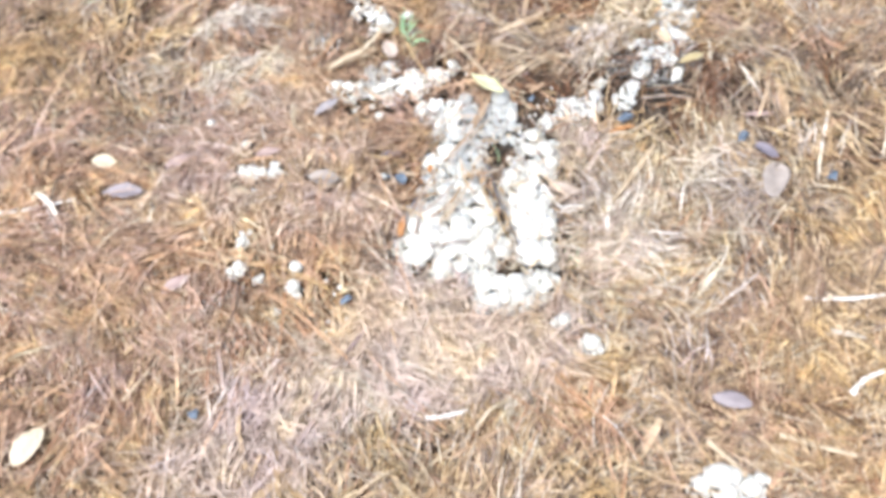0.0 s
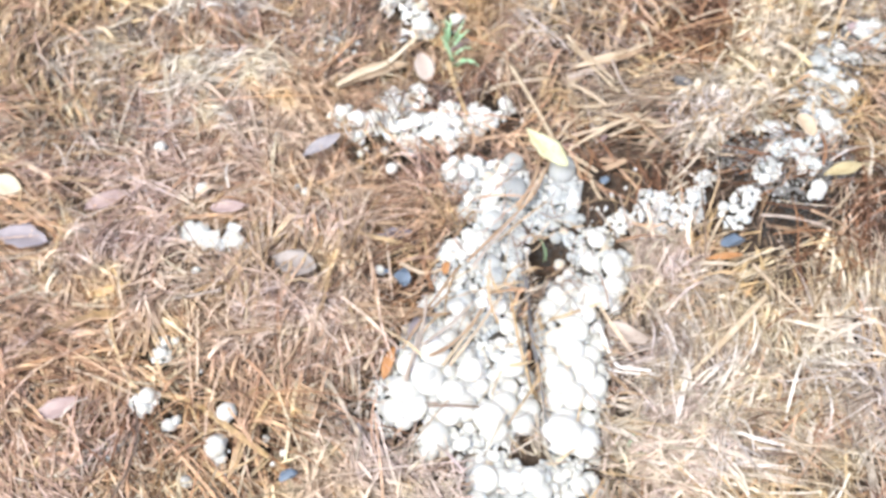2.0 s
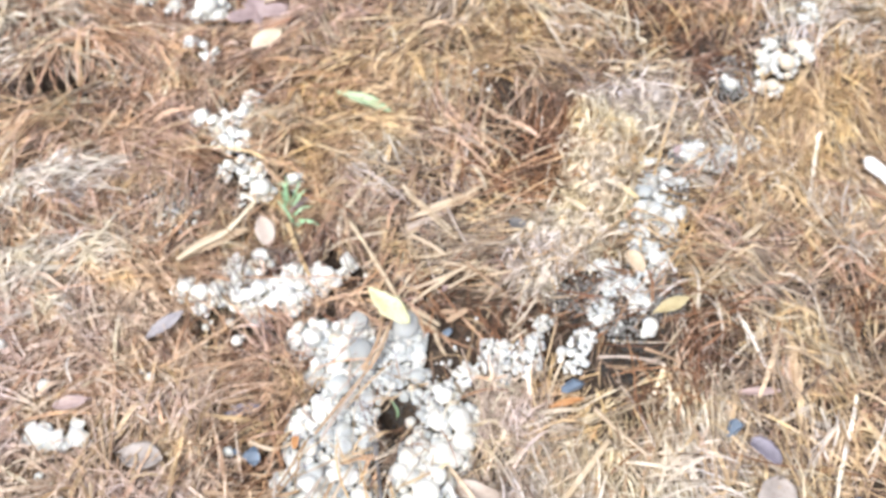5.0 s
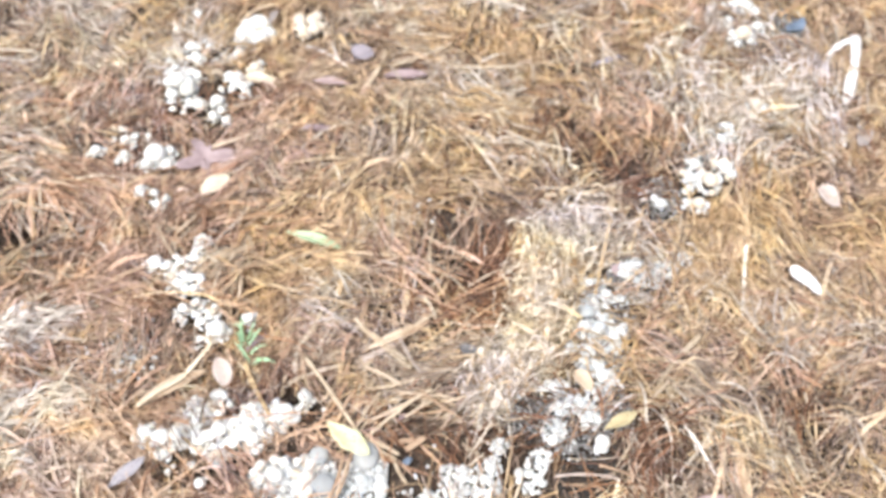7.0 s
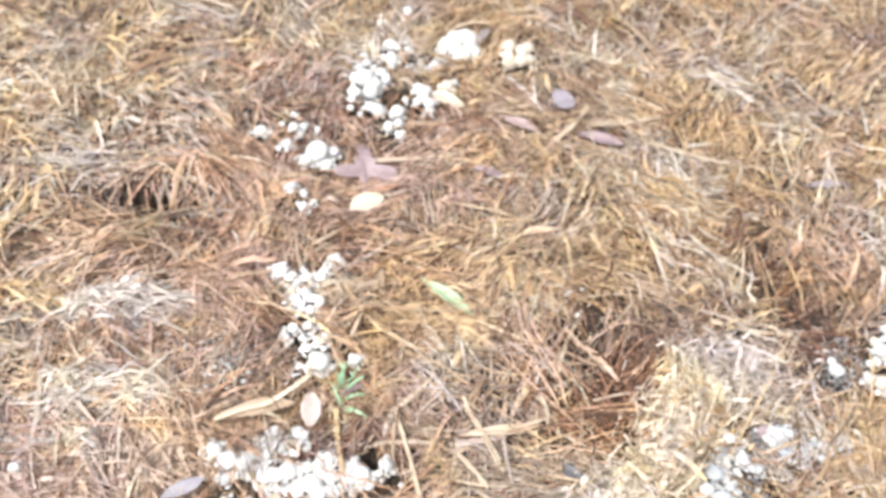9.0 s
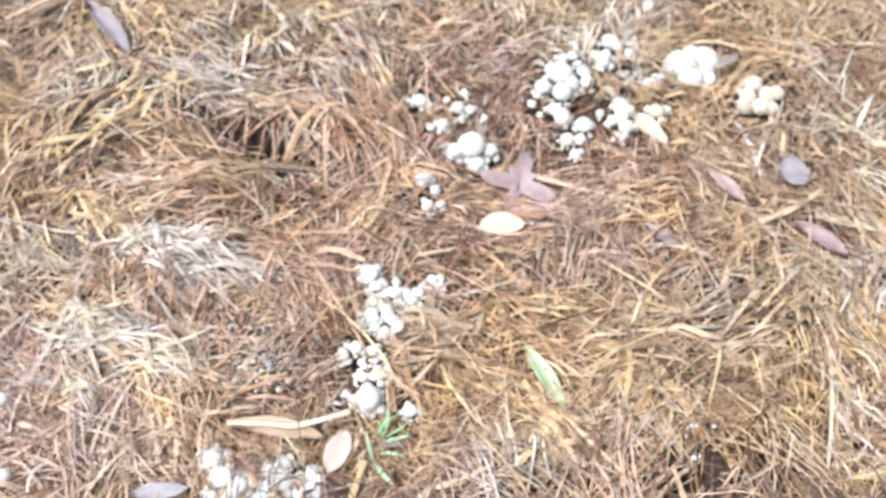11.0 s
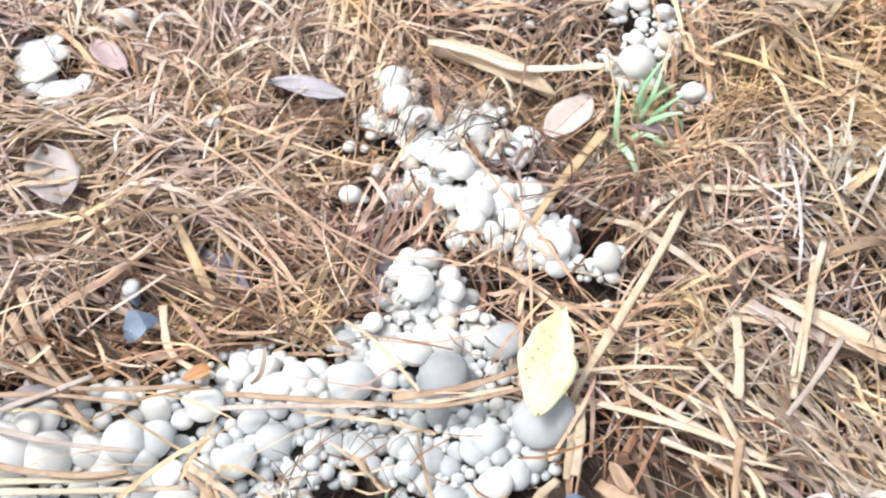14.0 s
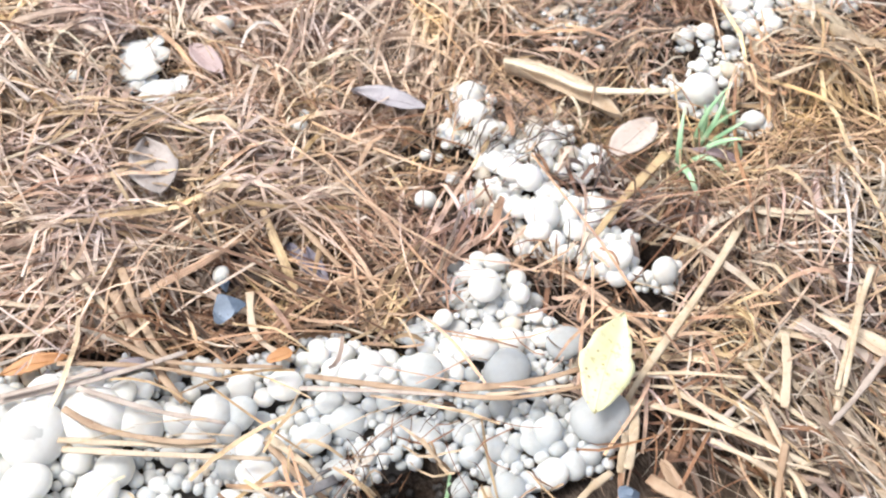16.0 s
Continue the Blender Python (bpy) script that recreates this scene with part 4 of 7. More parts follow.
def build_soil_crumbs():
    """Dark grains of soil lying in the bare hollows."""
    rand = random.Random(17)
    grain = [cap_mesh(s + 200, SOIL_CRUMB, 4, 6) for s in range(4)]
    for cx, cy, size in HOLLOWS:
        if size < 0.012:
            continue
        top = thing("soil_crumbs", cx, cy, float(height(cx, cy)), "dark crumbly soil in a bare hollow", "soil", kind="stuff")
        verts, faces = [], []
        for _ in range(int(90 * (size / 0.02) ** 2)):
            a, d, r = rand.uniform(0, 6.28), size * 1.15 * math.sqrt(rand.random()), rand.uniform(0.0008, 0.0032)
            x, y, me, at = cx + d * math.cos(a), cy + d * math.sin(a), rand.choice(grain), len(verts)
            z = float(height(x, y)) - top.location.z + 0.3 * r
            verts += [(x - cx + r * v.co.x, y - cy + r * v.co.y * rand.uniform(0.8, 1.2), z + r * v.co.z) for v in me.vertices]
            faces += [tuple(at + i for i in p.vertices) for p in me.polygons]
        part("dark_grain", mesh_from("dark_grain", verts, faces, False), SOIL_CRUMB, top, kind="stuff")


build_soil_crumbs()


def build_ashy_crumbs():
    """Grey crumbly soil with white grains between the caps of the thin arm."""
    rand = random.Random(23)
    grain = [cap_mesh(s + 240, CAP_ASH, 4, 6) for s in range(4)]
    white = [cap_mesh(s + 250, CAP_WHITE, 4, 6) for s in range(4)]
    for cx, cy, size in ((0.285, 1.240, 0.045), (0.335, 1.250, 0.030), (0.230, 1.272, 0.030), (0.345, 1.40, 0.040), (0.335, 1.33, 0.032), (0.40, 1.485, 0.040), (0.463, 1.615, 0.035), (0.55, 1.725, 0.045), (0.60, 1.845, 0.040), (0.68, 1.930, 0.045), (0.725, 1.985, 0.035), (-0.26, 1.396, 0.030), (-0.315, 1.245, 0.035)):
        top = thing("soil_crumbs", cx, cy, float(height(cx, cy)), "grey crumbly soil flecked with white grains", "soil", kind="stuff")
        for shapes, mat, count, name in ((grain, CAP_ASH, int(230 * (size / 0.03) ** 2), "soil_grain"), (white, CAP_WHITE, int(36 * (size / 0.03) ** 2), "white_grain")):
            verts, faces = [], []
            for _ in range(count):
                a, d, r = rand.uniform(0, 6.28), size * math.sqrt(rand.random()) * rand.uniform(0.7, 1.25), rand.uniform(0.0009, 0.0030)
                x, y, me, at = cx + d * math.cos(a), cy + d * math.sin(a), rand.choice(shapes), len(verts)
                z = float(height(x, y)) - top.location.z + rand.uniform(0.006, 0.018)
                verts += [(x - cx + r * v.co.x, y - cy + r * v.co.y, z + r * v.co.z) for v in me.vertices]
                faces += [tuple(at + i for i in p.vertices) for p in me.polygons]
            part(name, mesh_from(name, verts, faces, False), mat, top, kind="stuff")


build_ashy_crumbs()


# ---- fallen leaves ----
def outline(kind, s):
    """Half the width of a leaf, from 0 to 1, at s along it from its base (0) to its tip (1)."""
    if kind == "oval":
        return math.sin(math.pi * s) ** 0.62
    if kind in ("ovate", "bitten"):
        return math.sin(math.pi * s ** 0.85) ** 0.95 * (1 + 0.05 * math.sin(20 * s))
    if kind == "blade":
        return math.sin(math.pi * s ** 0.9) ** 0.9
    if kind == "round":
        return math.sqrt(max(0.0, 1 - (2 * s - 1) ** 2))
    ends = min(1.0, 7 * s, 7 * (1 - s)) ** 0.5
    return ends * (0.62 + 0.38 * math.sin(math.pi * s ** 1.5))


def leaf_blade(length, width, kind, curl, arch, seed, ragged=0.03):
    r = random.Random(seed)
    if kind == "torn":
        ragged = 0.045
    rows, across = 18, 8
    nibble = [r.gauss(0, ragged) for _ in range(2 * (rows + 1))]
    verts, faces = [], []
    for layer in (0, 1):
        for i in range(rows + 1):
            s = i / rows
            for j in range(across + 1):
                u = 2 * j / across - 1
                bite = 0.80 if kind == "bitten" and u < 0 and s > 0.52 else 1.0
                bite *= 1 + 0.15 * math.sin(3.5 * s + 2.1 * seed + 2.4 * (u > 0)) if kind == "torn" else 1
                half = bite * width / 2 * max(0.02, outline(kind, s)) * (1 + nibble[2 * i + (u > 0)] * min(1, 4 * s * (1 - s) + 0.3))
                z = curl * width * (u * u) * (0.4 + 0.6 * s) + arch * length * math.sin(math.pi * s) + 0.012 * length * math.sin(7 * s + 3 * u + seed)
                z -= 0.010 * width * math.exp(-((u / 0.15) ** 2))
                verts.append(((s - 0.5) * length, u * half + 0.03 * length * math.sin(2.5 * s + seed), z - 0.0005 * layer))
    n = (rows + 1) * (across + 1)
    for i in range(rows):
        for j in range(across):
            a, w = i * (across + 1) + j, across + 1
            faces.append((a, a + 1, a + w + 1, a + w))
            faces.append((n + a, n + a + w, n + a + w + 1, n + a + 1))
    rim = [(i, 0) for i in range(rows + 1)] + [(rows, j) for j in range(1, across + 1)] + [(i, across) for i in range(rows - 1, -1, -1)] + [(0, j) for j in range(across - 1, 0, -1)]
    ids = [i * (across + 1) + j for i, j in rim]
    for a, b in zip(ids, ids[1:] + ids[:1]):
        faces.append((a, b, n + b, n + a))
    return mesh_from("blade", verts, faces)


def tube(points, radius, sides=6, flat=1.0, taper=0.5, name="stalk"):
    """A tapered stalk along a smooth line through the points."""
    pts = [Vector(p) for p in points]
    line = []
    for i in range(len(pts) - 1):
        a, b, c, d = pts[max(i - 1, 0)], pts[i], pts[i + 1], pts[min(i + 2, len(pts) - 1)]
        for k in range(6):
            t = k / 6
            line.append(0.5 * (2 * b + (c - a) * t + (2 * a - 5 * b + 4 * c - d) * t * t + (3 * b - a - 3 * c + d) * t ** 3))
    line.append(pts[-1])
    verts, faces = [], []
    for i, p in enumerate(line):
        way = (line[min(i + 1, len(line) - 1)] - line[max(i - 1, 0)]).normalized()
        side = way.cross(Vector((0, 0, 1))).normalized()
        up = side.cross(way)
        s = i / (len(line) - 1)
        r = radius * (1 - taper * s) * (1 + 0.14 * math.sin(13 * s + 40 * p.x) + 0.08 * math.sin(31 * s + 90 * p.y))
        for j in range(sides):
            a = 2 * math.pi * j / sides
            verts.append(p + side * (r * math.cos(a)) + up * (r * flat * math.sin(a)))
    for i in range(len(line) - 1):
        for j in range(sides):
            k = (j + 1) % sides
            faces.append((i * sides + j, i * sides + k, (i + 1) * sides + k, (i + 1) * sides + j))
    faces += [tuple(range(sides))[::-1], tuple(range(len(verts) - sides, len(verts)))]
    return mesh_from(name, [tuple(v) for v in verts], faces)


LEAF_AREAS = []
MOUND_FREE += [a for some in ALL_AREAS for a in some] + HOLLOWS


def fallen_leaf(x, y, length, width, turn, mat, kind, label, lift=0.016, curl=0.18, arch=0.05, tilt=(0, 0), stalk=0.25, seed=0):
    top = thing("fallen_leaf", x, y, float(height(x, y)) + lift, label, "leaf", "fallen leaves on the litter")
    top.rotation_euler = (radians(tilt[0]), radians(tilt[1]), radians(turn))
    c, s = math.cos(radians(turn)), math.sin(radians(turn))
    LEAF_AREAS.append([(x + q * length * c, y + q * length * s, width * 0.45) for q in (-0.36, -0.18, 0.0, 0.18, 0.36)])
    MOUND_FREE.append((x, y, 0.4 * length))
    part("blade", leaf_blade(length, width, kind, curl, arch, seed), mat, top)
    rib = [((s - 0.5) * length, 0.03 * length * math.sin(2.5 * s + seed), arch * length * math.sin(math.pi * s) + 0.012 * length * math.sin(7 * s + seed) - 0.010 * width + 0.0002) for s in (0.0, 0.25, 0.5, 0.75, 0.97)]
    part("midrib", tube(rib, 0.0005, 5, 0.8, 0.7, "midrib"), mat, top)
    if stalk:
        a = rib[0]
        part("stalk", tube([a, (a[0] - 0.5 * stalk * length, a[1] + 0.03 * length, a[2] - 0.002), (a[0] - stalk * length, a[1] + 0.08 * length, a[2] - 0.004)], 0.0009, 5, 0.9, 0.2), mat, top)
    return top


def lobed_leaf(x, y, size, turn, mat, label):
    """A leaf of three pointed lobes, half folded."""
    top = thing("fallen_leaf", x, y, float(height(x, y)) + 0.018, label, "leaf", "fallen leaves on the litter")
    top.rotation_euler = (radians(8), radians(-6), radians(turn))
    LEAF_AREAS.append([(x, y, size * 0.75)])
    MOUND_FREE.append((x, y, size))
    rings, around = 8, 60
    verts, faces = [], []
    for layer in (0, 1):
        for i in range(rings + 1):
            for j in range(around):
                a = 2 * math.pi * j / around
                lobes = sum(h * math.exp(-((math.atan2(math.sin(a - c), math.cos(a - c)) / w) ** 2)) for c, h, w in ((0.0, 0.60, 0.36), (1.75, 0.5, 0.36), (-1.7, 0.55, 0.36), (0.85, 0.16, 0.2), (-0.8, 0.18, 0.2), (3.14, 0.1, 0.5)))
                q = size * (0.17 + lobes) * i / rings
                px, py = q * math.cos(a), q * math.sin(a)
                verts.append((px, py, 0.30 * abs(py) ** 1.2 + 0.006 * math.sin(90 * px) - 0.12 * abs(px) * (px > 0) - 0.0005 * layer))
    n = (rings + 1) * around
    for i in range(rings):
        for j in range(around):
            k = (j + 1) % around
            a, b, c, d = i * around + j, i * around + k, (i + 1) * around + k, (i + 1) * around + j
            faces += [(a, d, c, b), (n + a, n + b, n + c, n + d)]
    faces += [(rings * around + j, n + rings * around + j, n + rings * around + (j + 1) % around, rings * around + (j + 1) % around) for j in range(around)]
    part("blade", mesh_from("blade", verts, faces), mat, top)
    part("midrib", tube([(-0.1 * size, 0, 0.002), (0.3 * size, 0, 0.0), (0.7 * size, 0, -0.08 * 0.7 * size)], 0.0008, 5, 0.9, 0.7, "midrib"), mat, top)
    part("stalk", tube([(0, 0, 0), (-0.45 * size, 0.03 * size, 0.004), (-0.95 * size, 0.14 * size, -0.004)], 0.0011, 5, 0.9, 0.1), mat, top)


fallen_leaf(0.025, 1.252, 0.072, 0.030, 139, YELLOW_LEAF, "bitten", "fresh pale yellow leaf with dark specks lying on white caps", seed=1, lift=0.042, curl=0.10, arch=0.03, tilt=(10, 4), stalk=0.0)
fallen_leaf(-0.024, 1.542, 0.083, 0.018, 162, GREEN_LEAF, "blade", "narrow pale green leaf on golden straw", seed=2, curl=0.3)
fallen_leaf(-0.137, 1.363, 0.046, 0.025, 112, TAN_LEAF, "oval", "pinkish tan oval leaf beside white caps", seed=3, lift=0.022, curl=0.1)
fallen_leaf(-0.195, 1.338, 0.096, 0.020, -149, STRAW_LEAF, "blade", "long curled dry tan leaf", seed=4, curl=0.6, lift=0.022, stalk=0.0)
fallen_leaf(-0.226, 1.056, 0.050, 0.032, 173, BEIGE_LEAF, "ovate", "torn broad beige-grey leaf on needles", seed=5, lift=0.022, stalk=0.0)
fallen_leaf(-0.234, 1.223, 0.056, 0.017, -134, SLATE_LEAF, "blade", "narrow slate-grey leaf on needles", seed=6, curl=0.3, lift=0.027, stalk=0.0)
fallen_leaf(-0.316, 1.117, 0.039, 0.017, -161, PINK_LEAF, "oval", "pale pinkish oval leaf beside white mushrooms", seed=7, lift=0.022)
fallen_leaf(-0.171, 1.664, 0.051, 0.029, -129, CREAM_LEAF, "oval", "cream-coloured oval leaf on red needles", seed=8, curl=0.1)
fallen_leaf(-0.014, 1.872, 0.060, 0.018, 175, PINK_LEAF, "blade", "pinkish brown narrow leaf on straw", seed=9)
fallen_leaf(0.036, 1.942, 0.035, 0.040, -143, LILAC_LEAF, "round", "round lilac-grey leaf on straw", seed=10, stalk=0.0)
fallen_leaf(0.104, 1.875, 0.066, 0.021, 180, PURPLE_LEAF, "blade", "long purple-brown leaf on golden straw", seed=11, curl=0.4)
fallen_leaf(-0.030, 1.762, 0.046, 0.014, 179, PURPLE_LEAF, "blade", "small purplish pink leaf in straw", seed=12)
fallen_leaf(-0.121, 1.882, 0.051, 0.022, 165, CREAM_LEAF, "torn", "torn cream leaf beside white mushrooms", seed=13)
fallen_leaf(-0.110, 2.027, 0.058, 0.013, -92, BEIGE_LEAF, "blade", "upright greyish narrow leaf", seed=14, lift=0.026, tilt=(0, -15))
fallen_leaf(-0.694, 1.567, 0.097, 0.023, 173, LILAC_LEAF, "blade", "lilac-grey rolled leaf in brown litter", seed=15, curl=0.6)
fallen_leaf(0.621, 1.459, 0.054, 0.022, 121, STALK_WHITE, "torn", "whitish bark flake on golden straw", seed=16, stalk=0.0, lift=0.024)
fallen_leaf(0.419, 1.901, 0.057, 0.013, -158, LILAC_LEAF, "blade", "thin lilac-grey leaf on straw", seed=17)
fallen_leaf(0.303, 1.289, 0.031, 0.020, 119, STRAW_LEAF, "torn", "small tan leaf fragment on white caps", seed=18, stalk=0.0, lift=0.026)
fallen_leaf(0.337, 1.229, 0.047, 0.016, -152, OLIVE_LEAF, "blade", "small olive-yellow leaf at a dark hollow", seed=19, lift=0.024)
fallen_leaf(0.699, 1.615, 0.042, 0.027, 113, TAN_LEAF, "torn", "beige leaf fragment in golden straw", seed=20, stalk=0.0)
fallen_leaf(-0.567, 0.619, 0.059, 0.033, -111, CREAM_LEAF, "oval", "bright cream oval leaf on red needles", seed=21, lift=0.026, curl=0.05)
fallen_leaf(0.317, 0.663, 0.051, 0.025, 165, LILAC_LEAF, "oval", "shiny lilac-brown leaf on pale straw", seed=22, curl=-0.2, stalk=0.0, lift=0.024)
fallen_leaf(0.226, 1.130, 0.043, 0.008, -165, ORANGE_LEAF, "blade", "small rusty orange leaf strip beside a stone", seed=23, stalk=0.0)
fallen_leaf(-0.451, 1.105, 0.051, 0.021, -147, PINK_LEAF, "oval", "dull pink oval leaf on red needles", seed=24)
fallen_leaf(-0.321, 1.118, 0.028, 0.015, -159, TAN_LEAF, "oval", "small brownish leaf in red needles", seed=25)
fallen_leaf(-0.410, 0.849, 0.045, 0.020, -138, PINK_LEAF, "oval", "pinkish grey leaf half under needles", seed=26)
fallen_leaf(-0.565, 1.101, 0.039, 0.027, 180, CREAM_LEAF, "oval", "small cream-yellow leaf on brown needles", seed=27, curl=0.1)
fallen_leaf(-0.526, 1.041, 0.061, 0.029, -176, LILAC_LEAF, "ovate", "dull lilac-grey leaf flat in the needles", seed=28)
fallen_leaf(0.438, 1.027, 0.068, 0.037, 72, BEIGE_LEAF, "torn", "rounded beige-pink leaf on grey straw", seed=29, stalk=0.3)
fallen_leaf(0.438, 1.089, 0.040, 0.020, 134, VIOLET_LEAF, "torn", "torn dark violet leaf in grey straw", seed=30, stalk=0.0)
fallen_leaf(0.434, 1.152, 0.051, 0.010, -177, PINK_LEAF, "blade", "narrow pink-brown leaf strip in grey straw", seed=31, stalk=0.0)
fallen_leaf(0.134, 1.039, 0.048, 0.020, 172, STALK_GREY, "torn", "dull greyish leaf fragment beside white caps", seed=32, stalk=0.0)
fallen_leaf(0.086, 1.399, 0.098, 0.014, -153, STRAW_LEAF, "blade", "long narrow tan leaf on orange needles", seed=33, curl=0.1)
fallen_leaf(0.176, 1.366, 0.030, 0.015, 160, STALK_DARK, "torn", "small dark bark fragment in needles", seed=34, stalk=0.0)
fallen_leaf(0.384, 1.489, 0.028, 0.022, -138, PURPLE_LEAF, "torn", "small pinkish leaf fragment among white caps", seed=35, stalk=0.0)
fallen_leaf(0.107, 1.247, 0.024, 0.007, -144, STALK_BROWN, "torn", "reddish brown leaf fragment on straw", seed=36, stalk=0.0)
fallen_leaf(0.088, 1.285, 0.016, 0.006, -130, PURPLE_LEAF, "blade", "small purple leaf piece under a straw stalk", seed=37, stalk=0.0)
fallen_leaf(-0.125, 1.130, 0.038, 0.009, -177, VIOLET_LEAF, "blade", "thin slate-grey leaf in red needles", seed=38, stalk=0.0)
fallen_leaf(-0.098, 1.406, 0.042, 0.008, -129, PURPLE_LEAF, "blade", "narrow reddish purple leaf beside green grass", seed=39, curl=0.3, stalk=0.0)
fallen_leaf(-0.270, 0.997, 0.041, 0.008, -97, STALK_GREY, "blade", "grey-brown leaf strip on tan straw", seed=40, stalk=0.0)
fallen_leaf(-0.243, 1.336, 0.031, 0.008, -147, STRAW_LEAF, "blade", "small tan leaf strip on dark litter", seed=41, stalk=0.0)
fallen_leaf(-0.135, 1.123, 0.036, 0.009, 11, VIOLET_LEAF, "torn", "decayed blackish leaf skeleton in red needles", seed=42, stalk=0.0, lift=0.014)
fallen_leaf(-0.087, 1.005, 0.031, 0.010, 75, LILAC_LEAF, "blade", "lilac-grey leaf tucked under the edge of white caps", seed=43, stalk=0.0, lift=0.020)
fallen_leaf(-0.104, 0.958, 0.040, 0.011, 81, ORANGE_LEAF, "blade", "rusty brown leaf strip along white caps", seed=44, stalk=0.0, lift=0.020)
fallen_leaf(0.098, 1.249, 0.026, 0.008, 0, STALK_BROWN, "torn", "narrow brown bark chip in dark litter", seed=45, stalk=0.0, lift=0.020)
fallen_leaf(-0.066, 1.086, 0.016, 0.009, 90, ORANGE_LEAF, "torn", "small rusty leaf fragment beside white caps", seed=46, stalk=0.0, lift=0.024)
lobed_leaf(-0.195, 1.727, 0.066, 112, PURPLE_LEAF, "purplish brown lobed leaf curled on red needles")


# ---- single stalks, twigs and roots ----
def stalk_thing(name, points, radius, mat, label, category="straw", lift=0.020, flat=0.5, taper=0.35, bow=0.0, group="long stalks on the litter"):
    n = len(points) - 1
    pts = [(x, y, float(height(x, y)) + float(mound(x, y)) + lift + bow * math.sin(math.pi * i / n)) for i, (x, y) in enumerate(points)]
    if n == 1:
        (x0, y0, z0), (x1, y1, z1) = pts
        pts.insert(1, ((x0 + x1) / 2 + 0.04 * (y1 - y0), (y0 + y1) / 2 - 0.04 * (x1 - x0), max((z0 + z1) / 2, float(height((x0 + x1) / 2, (y0 + y1) / 2)) + lift)))
    ob = new(name, tube(pts, radius * 0.85, 8, flat * 0.55, taper, name))
    ob.data.materials.append(mat)
    return tagged(ob, label, category, group)


stalk_thing("straw_stalk", [(-0.071, 1.429), (-0.016, 1.352), (0.034, 1.269), (0.047, 1.250)], 0.0034, STALK_PALE, "long pale straw stalk lying across the litter", bow=0.012)
stalk_thing("straw_stalk", [(0.044, 1.262), (0.099, 1.297), (0.160, 1.327)], 0.0028, STALK_PALE, "long thin straw stalk on tan litter", bow=0.008)
stalk_thing("straw_stalk", [(-0.232, 0.975), (-0.196, 1.000), (-0.155, 1.022)], 0.003, STALK_GREY, "straight greyish stalk on needles")
stalk_thing("straw_stalk", [(-0.132, 1.010), (-0.053, 1.027)], 0.0034, STALK_BROWN, "brown stalk leaning onto white caps", lift=0.028)
stalk_thing("straw_stalk", [(0.028, 1.259), (0.062, 1.316)], 0.0016, STALK_PALE, "thin yellow straw under a yellow leaf")
stalk_thing("straw_stalk", [(0.001, 1.171), (0.014, 1.204), (0.019, 1.237)], 0.003, STALK_BROWN, "curved tan grass strand over mushroom caps", lift=0.036)
stalk_thing("straw_stalk", [(-0.309, 1.137), (-0.254, 1.196)], 0.0022, STALK_PALE, "thin pale straw on needles", lift=0.024)
stalk_thing("straw_stalk", [(-0.108, 1.371), (-0.092, 1.334), (-0.073, 1.299)], 0.0046, GOLDEN_BLADE, "flat orange-tan blade at the end of a white row", flat=0.2, lift=0.030, taper=0.5)
stalk_thing("straw_stalk", [(-0.037, 1.395), (-0.010, 1.447)], 0.003, STALK_PALE, "pale flat straw on tan litter", flat=0.3)
stalk_thing("straw_stalk", [(0.037, 1.371), (0.087, 1.391)], 0.0065, STALK_GREY, "broad flat grey-brown blade on straw", flat=0.15)
stalk_thing("straw_stalk", [(-0.181, 1.126), (-0.114, 1.143)], 0.003, STALK_BROWN, "brown stalk in red needles")
stalk_thing("straw_stalk", [(-0.050, 0.961), (-0.033, 1.000), (-0.017, 1.041)], 0.0024, STALK_PALE, "pale stalk lying over white caps", lift=0.034)
stalk_thing("straw_stalk", [(0.044, 1.262), (0.082, 1.227)], 0.0034, STALK_PALE, "short straw stalk standing off the patch")
stalk_thing("straw_stalk", [(-0.234, 1.312), (-0.209, 1.333), (-0.182, 1.354), (-0.149, 1.397)], 0.0029, CREAM_LEAF, "curved cream stem leading to a white cap", lift=0.034, taper=-0.25, flat=0.9)
stalk_thing("straw_stalk", [(-0.083, 0.937), (-0.077, 0.997), (-0.079, 1.038)], 0.0026, STALK_GREY, "dark grey stalk over white caps", lift=0.034)
stalk_thing("straw_stalk", [(0.469, 1.379), (0.362, 1.234)], 0.004, STALK_PALE, "straight straw stalk on golden grass", bow=0.008)
stalk_thing("straw_stalk", [(-0.186, 1.745), (-0.122, 1.763), (-0.070, 1.787)], 0.004, STRAW_LEAF, "tan stem behind a lobed leaf")
stalk_thing("straw_stalk", [(0.043, 1.843), (0.074, 1.935)], 0.005, STALK_PALE, "pale straw piece on golden litter", lift=0.024)
stalk_thing("straw_stalk", [(0.084, 1.896), (0.177, 1.947)], 0.006, STALK_PALE, "thick pale straw on golden litter", lift=0.022)
stalk_thing("straw_stalk", [(0.546, 2.272), (0.584, 2.190)], 0.006, STALK_WHITE, "whitish stick far out in the straw")
stalk_thing("straw_stalk", [(0.434, 0.810), (0.549, 0.822)], 0.0042, STALK_WHITE, "thin whitish stick on grey straw", lift=0.022)
stalk_thing("straw_stalk", [(-0.702, 1.002), (-0.589, 1.022)], 0.005, STALK_WHITE, "thin white stick in red needles", lift=0.024)
stalk_thing("straw_stalk", [(-0.220, 0.663), (-0.146, 0.766)], 0.003, STALK_BROWN, "slim brown twig on pale straw")
stalk_thing("straw_stalk", [(-0.056, 0.593), (0.036, 0.626)], 0.003, STALK_BROWN, "brown twig half under straw", lift=0.016)
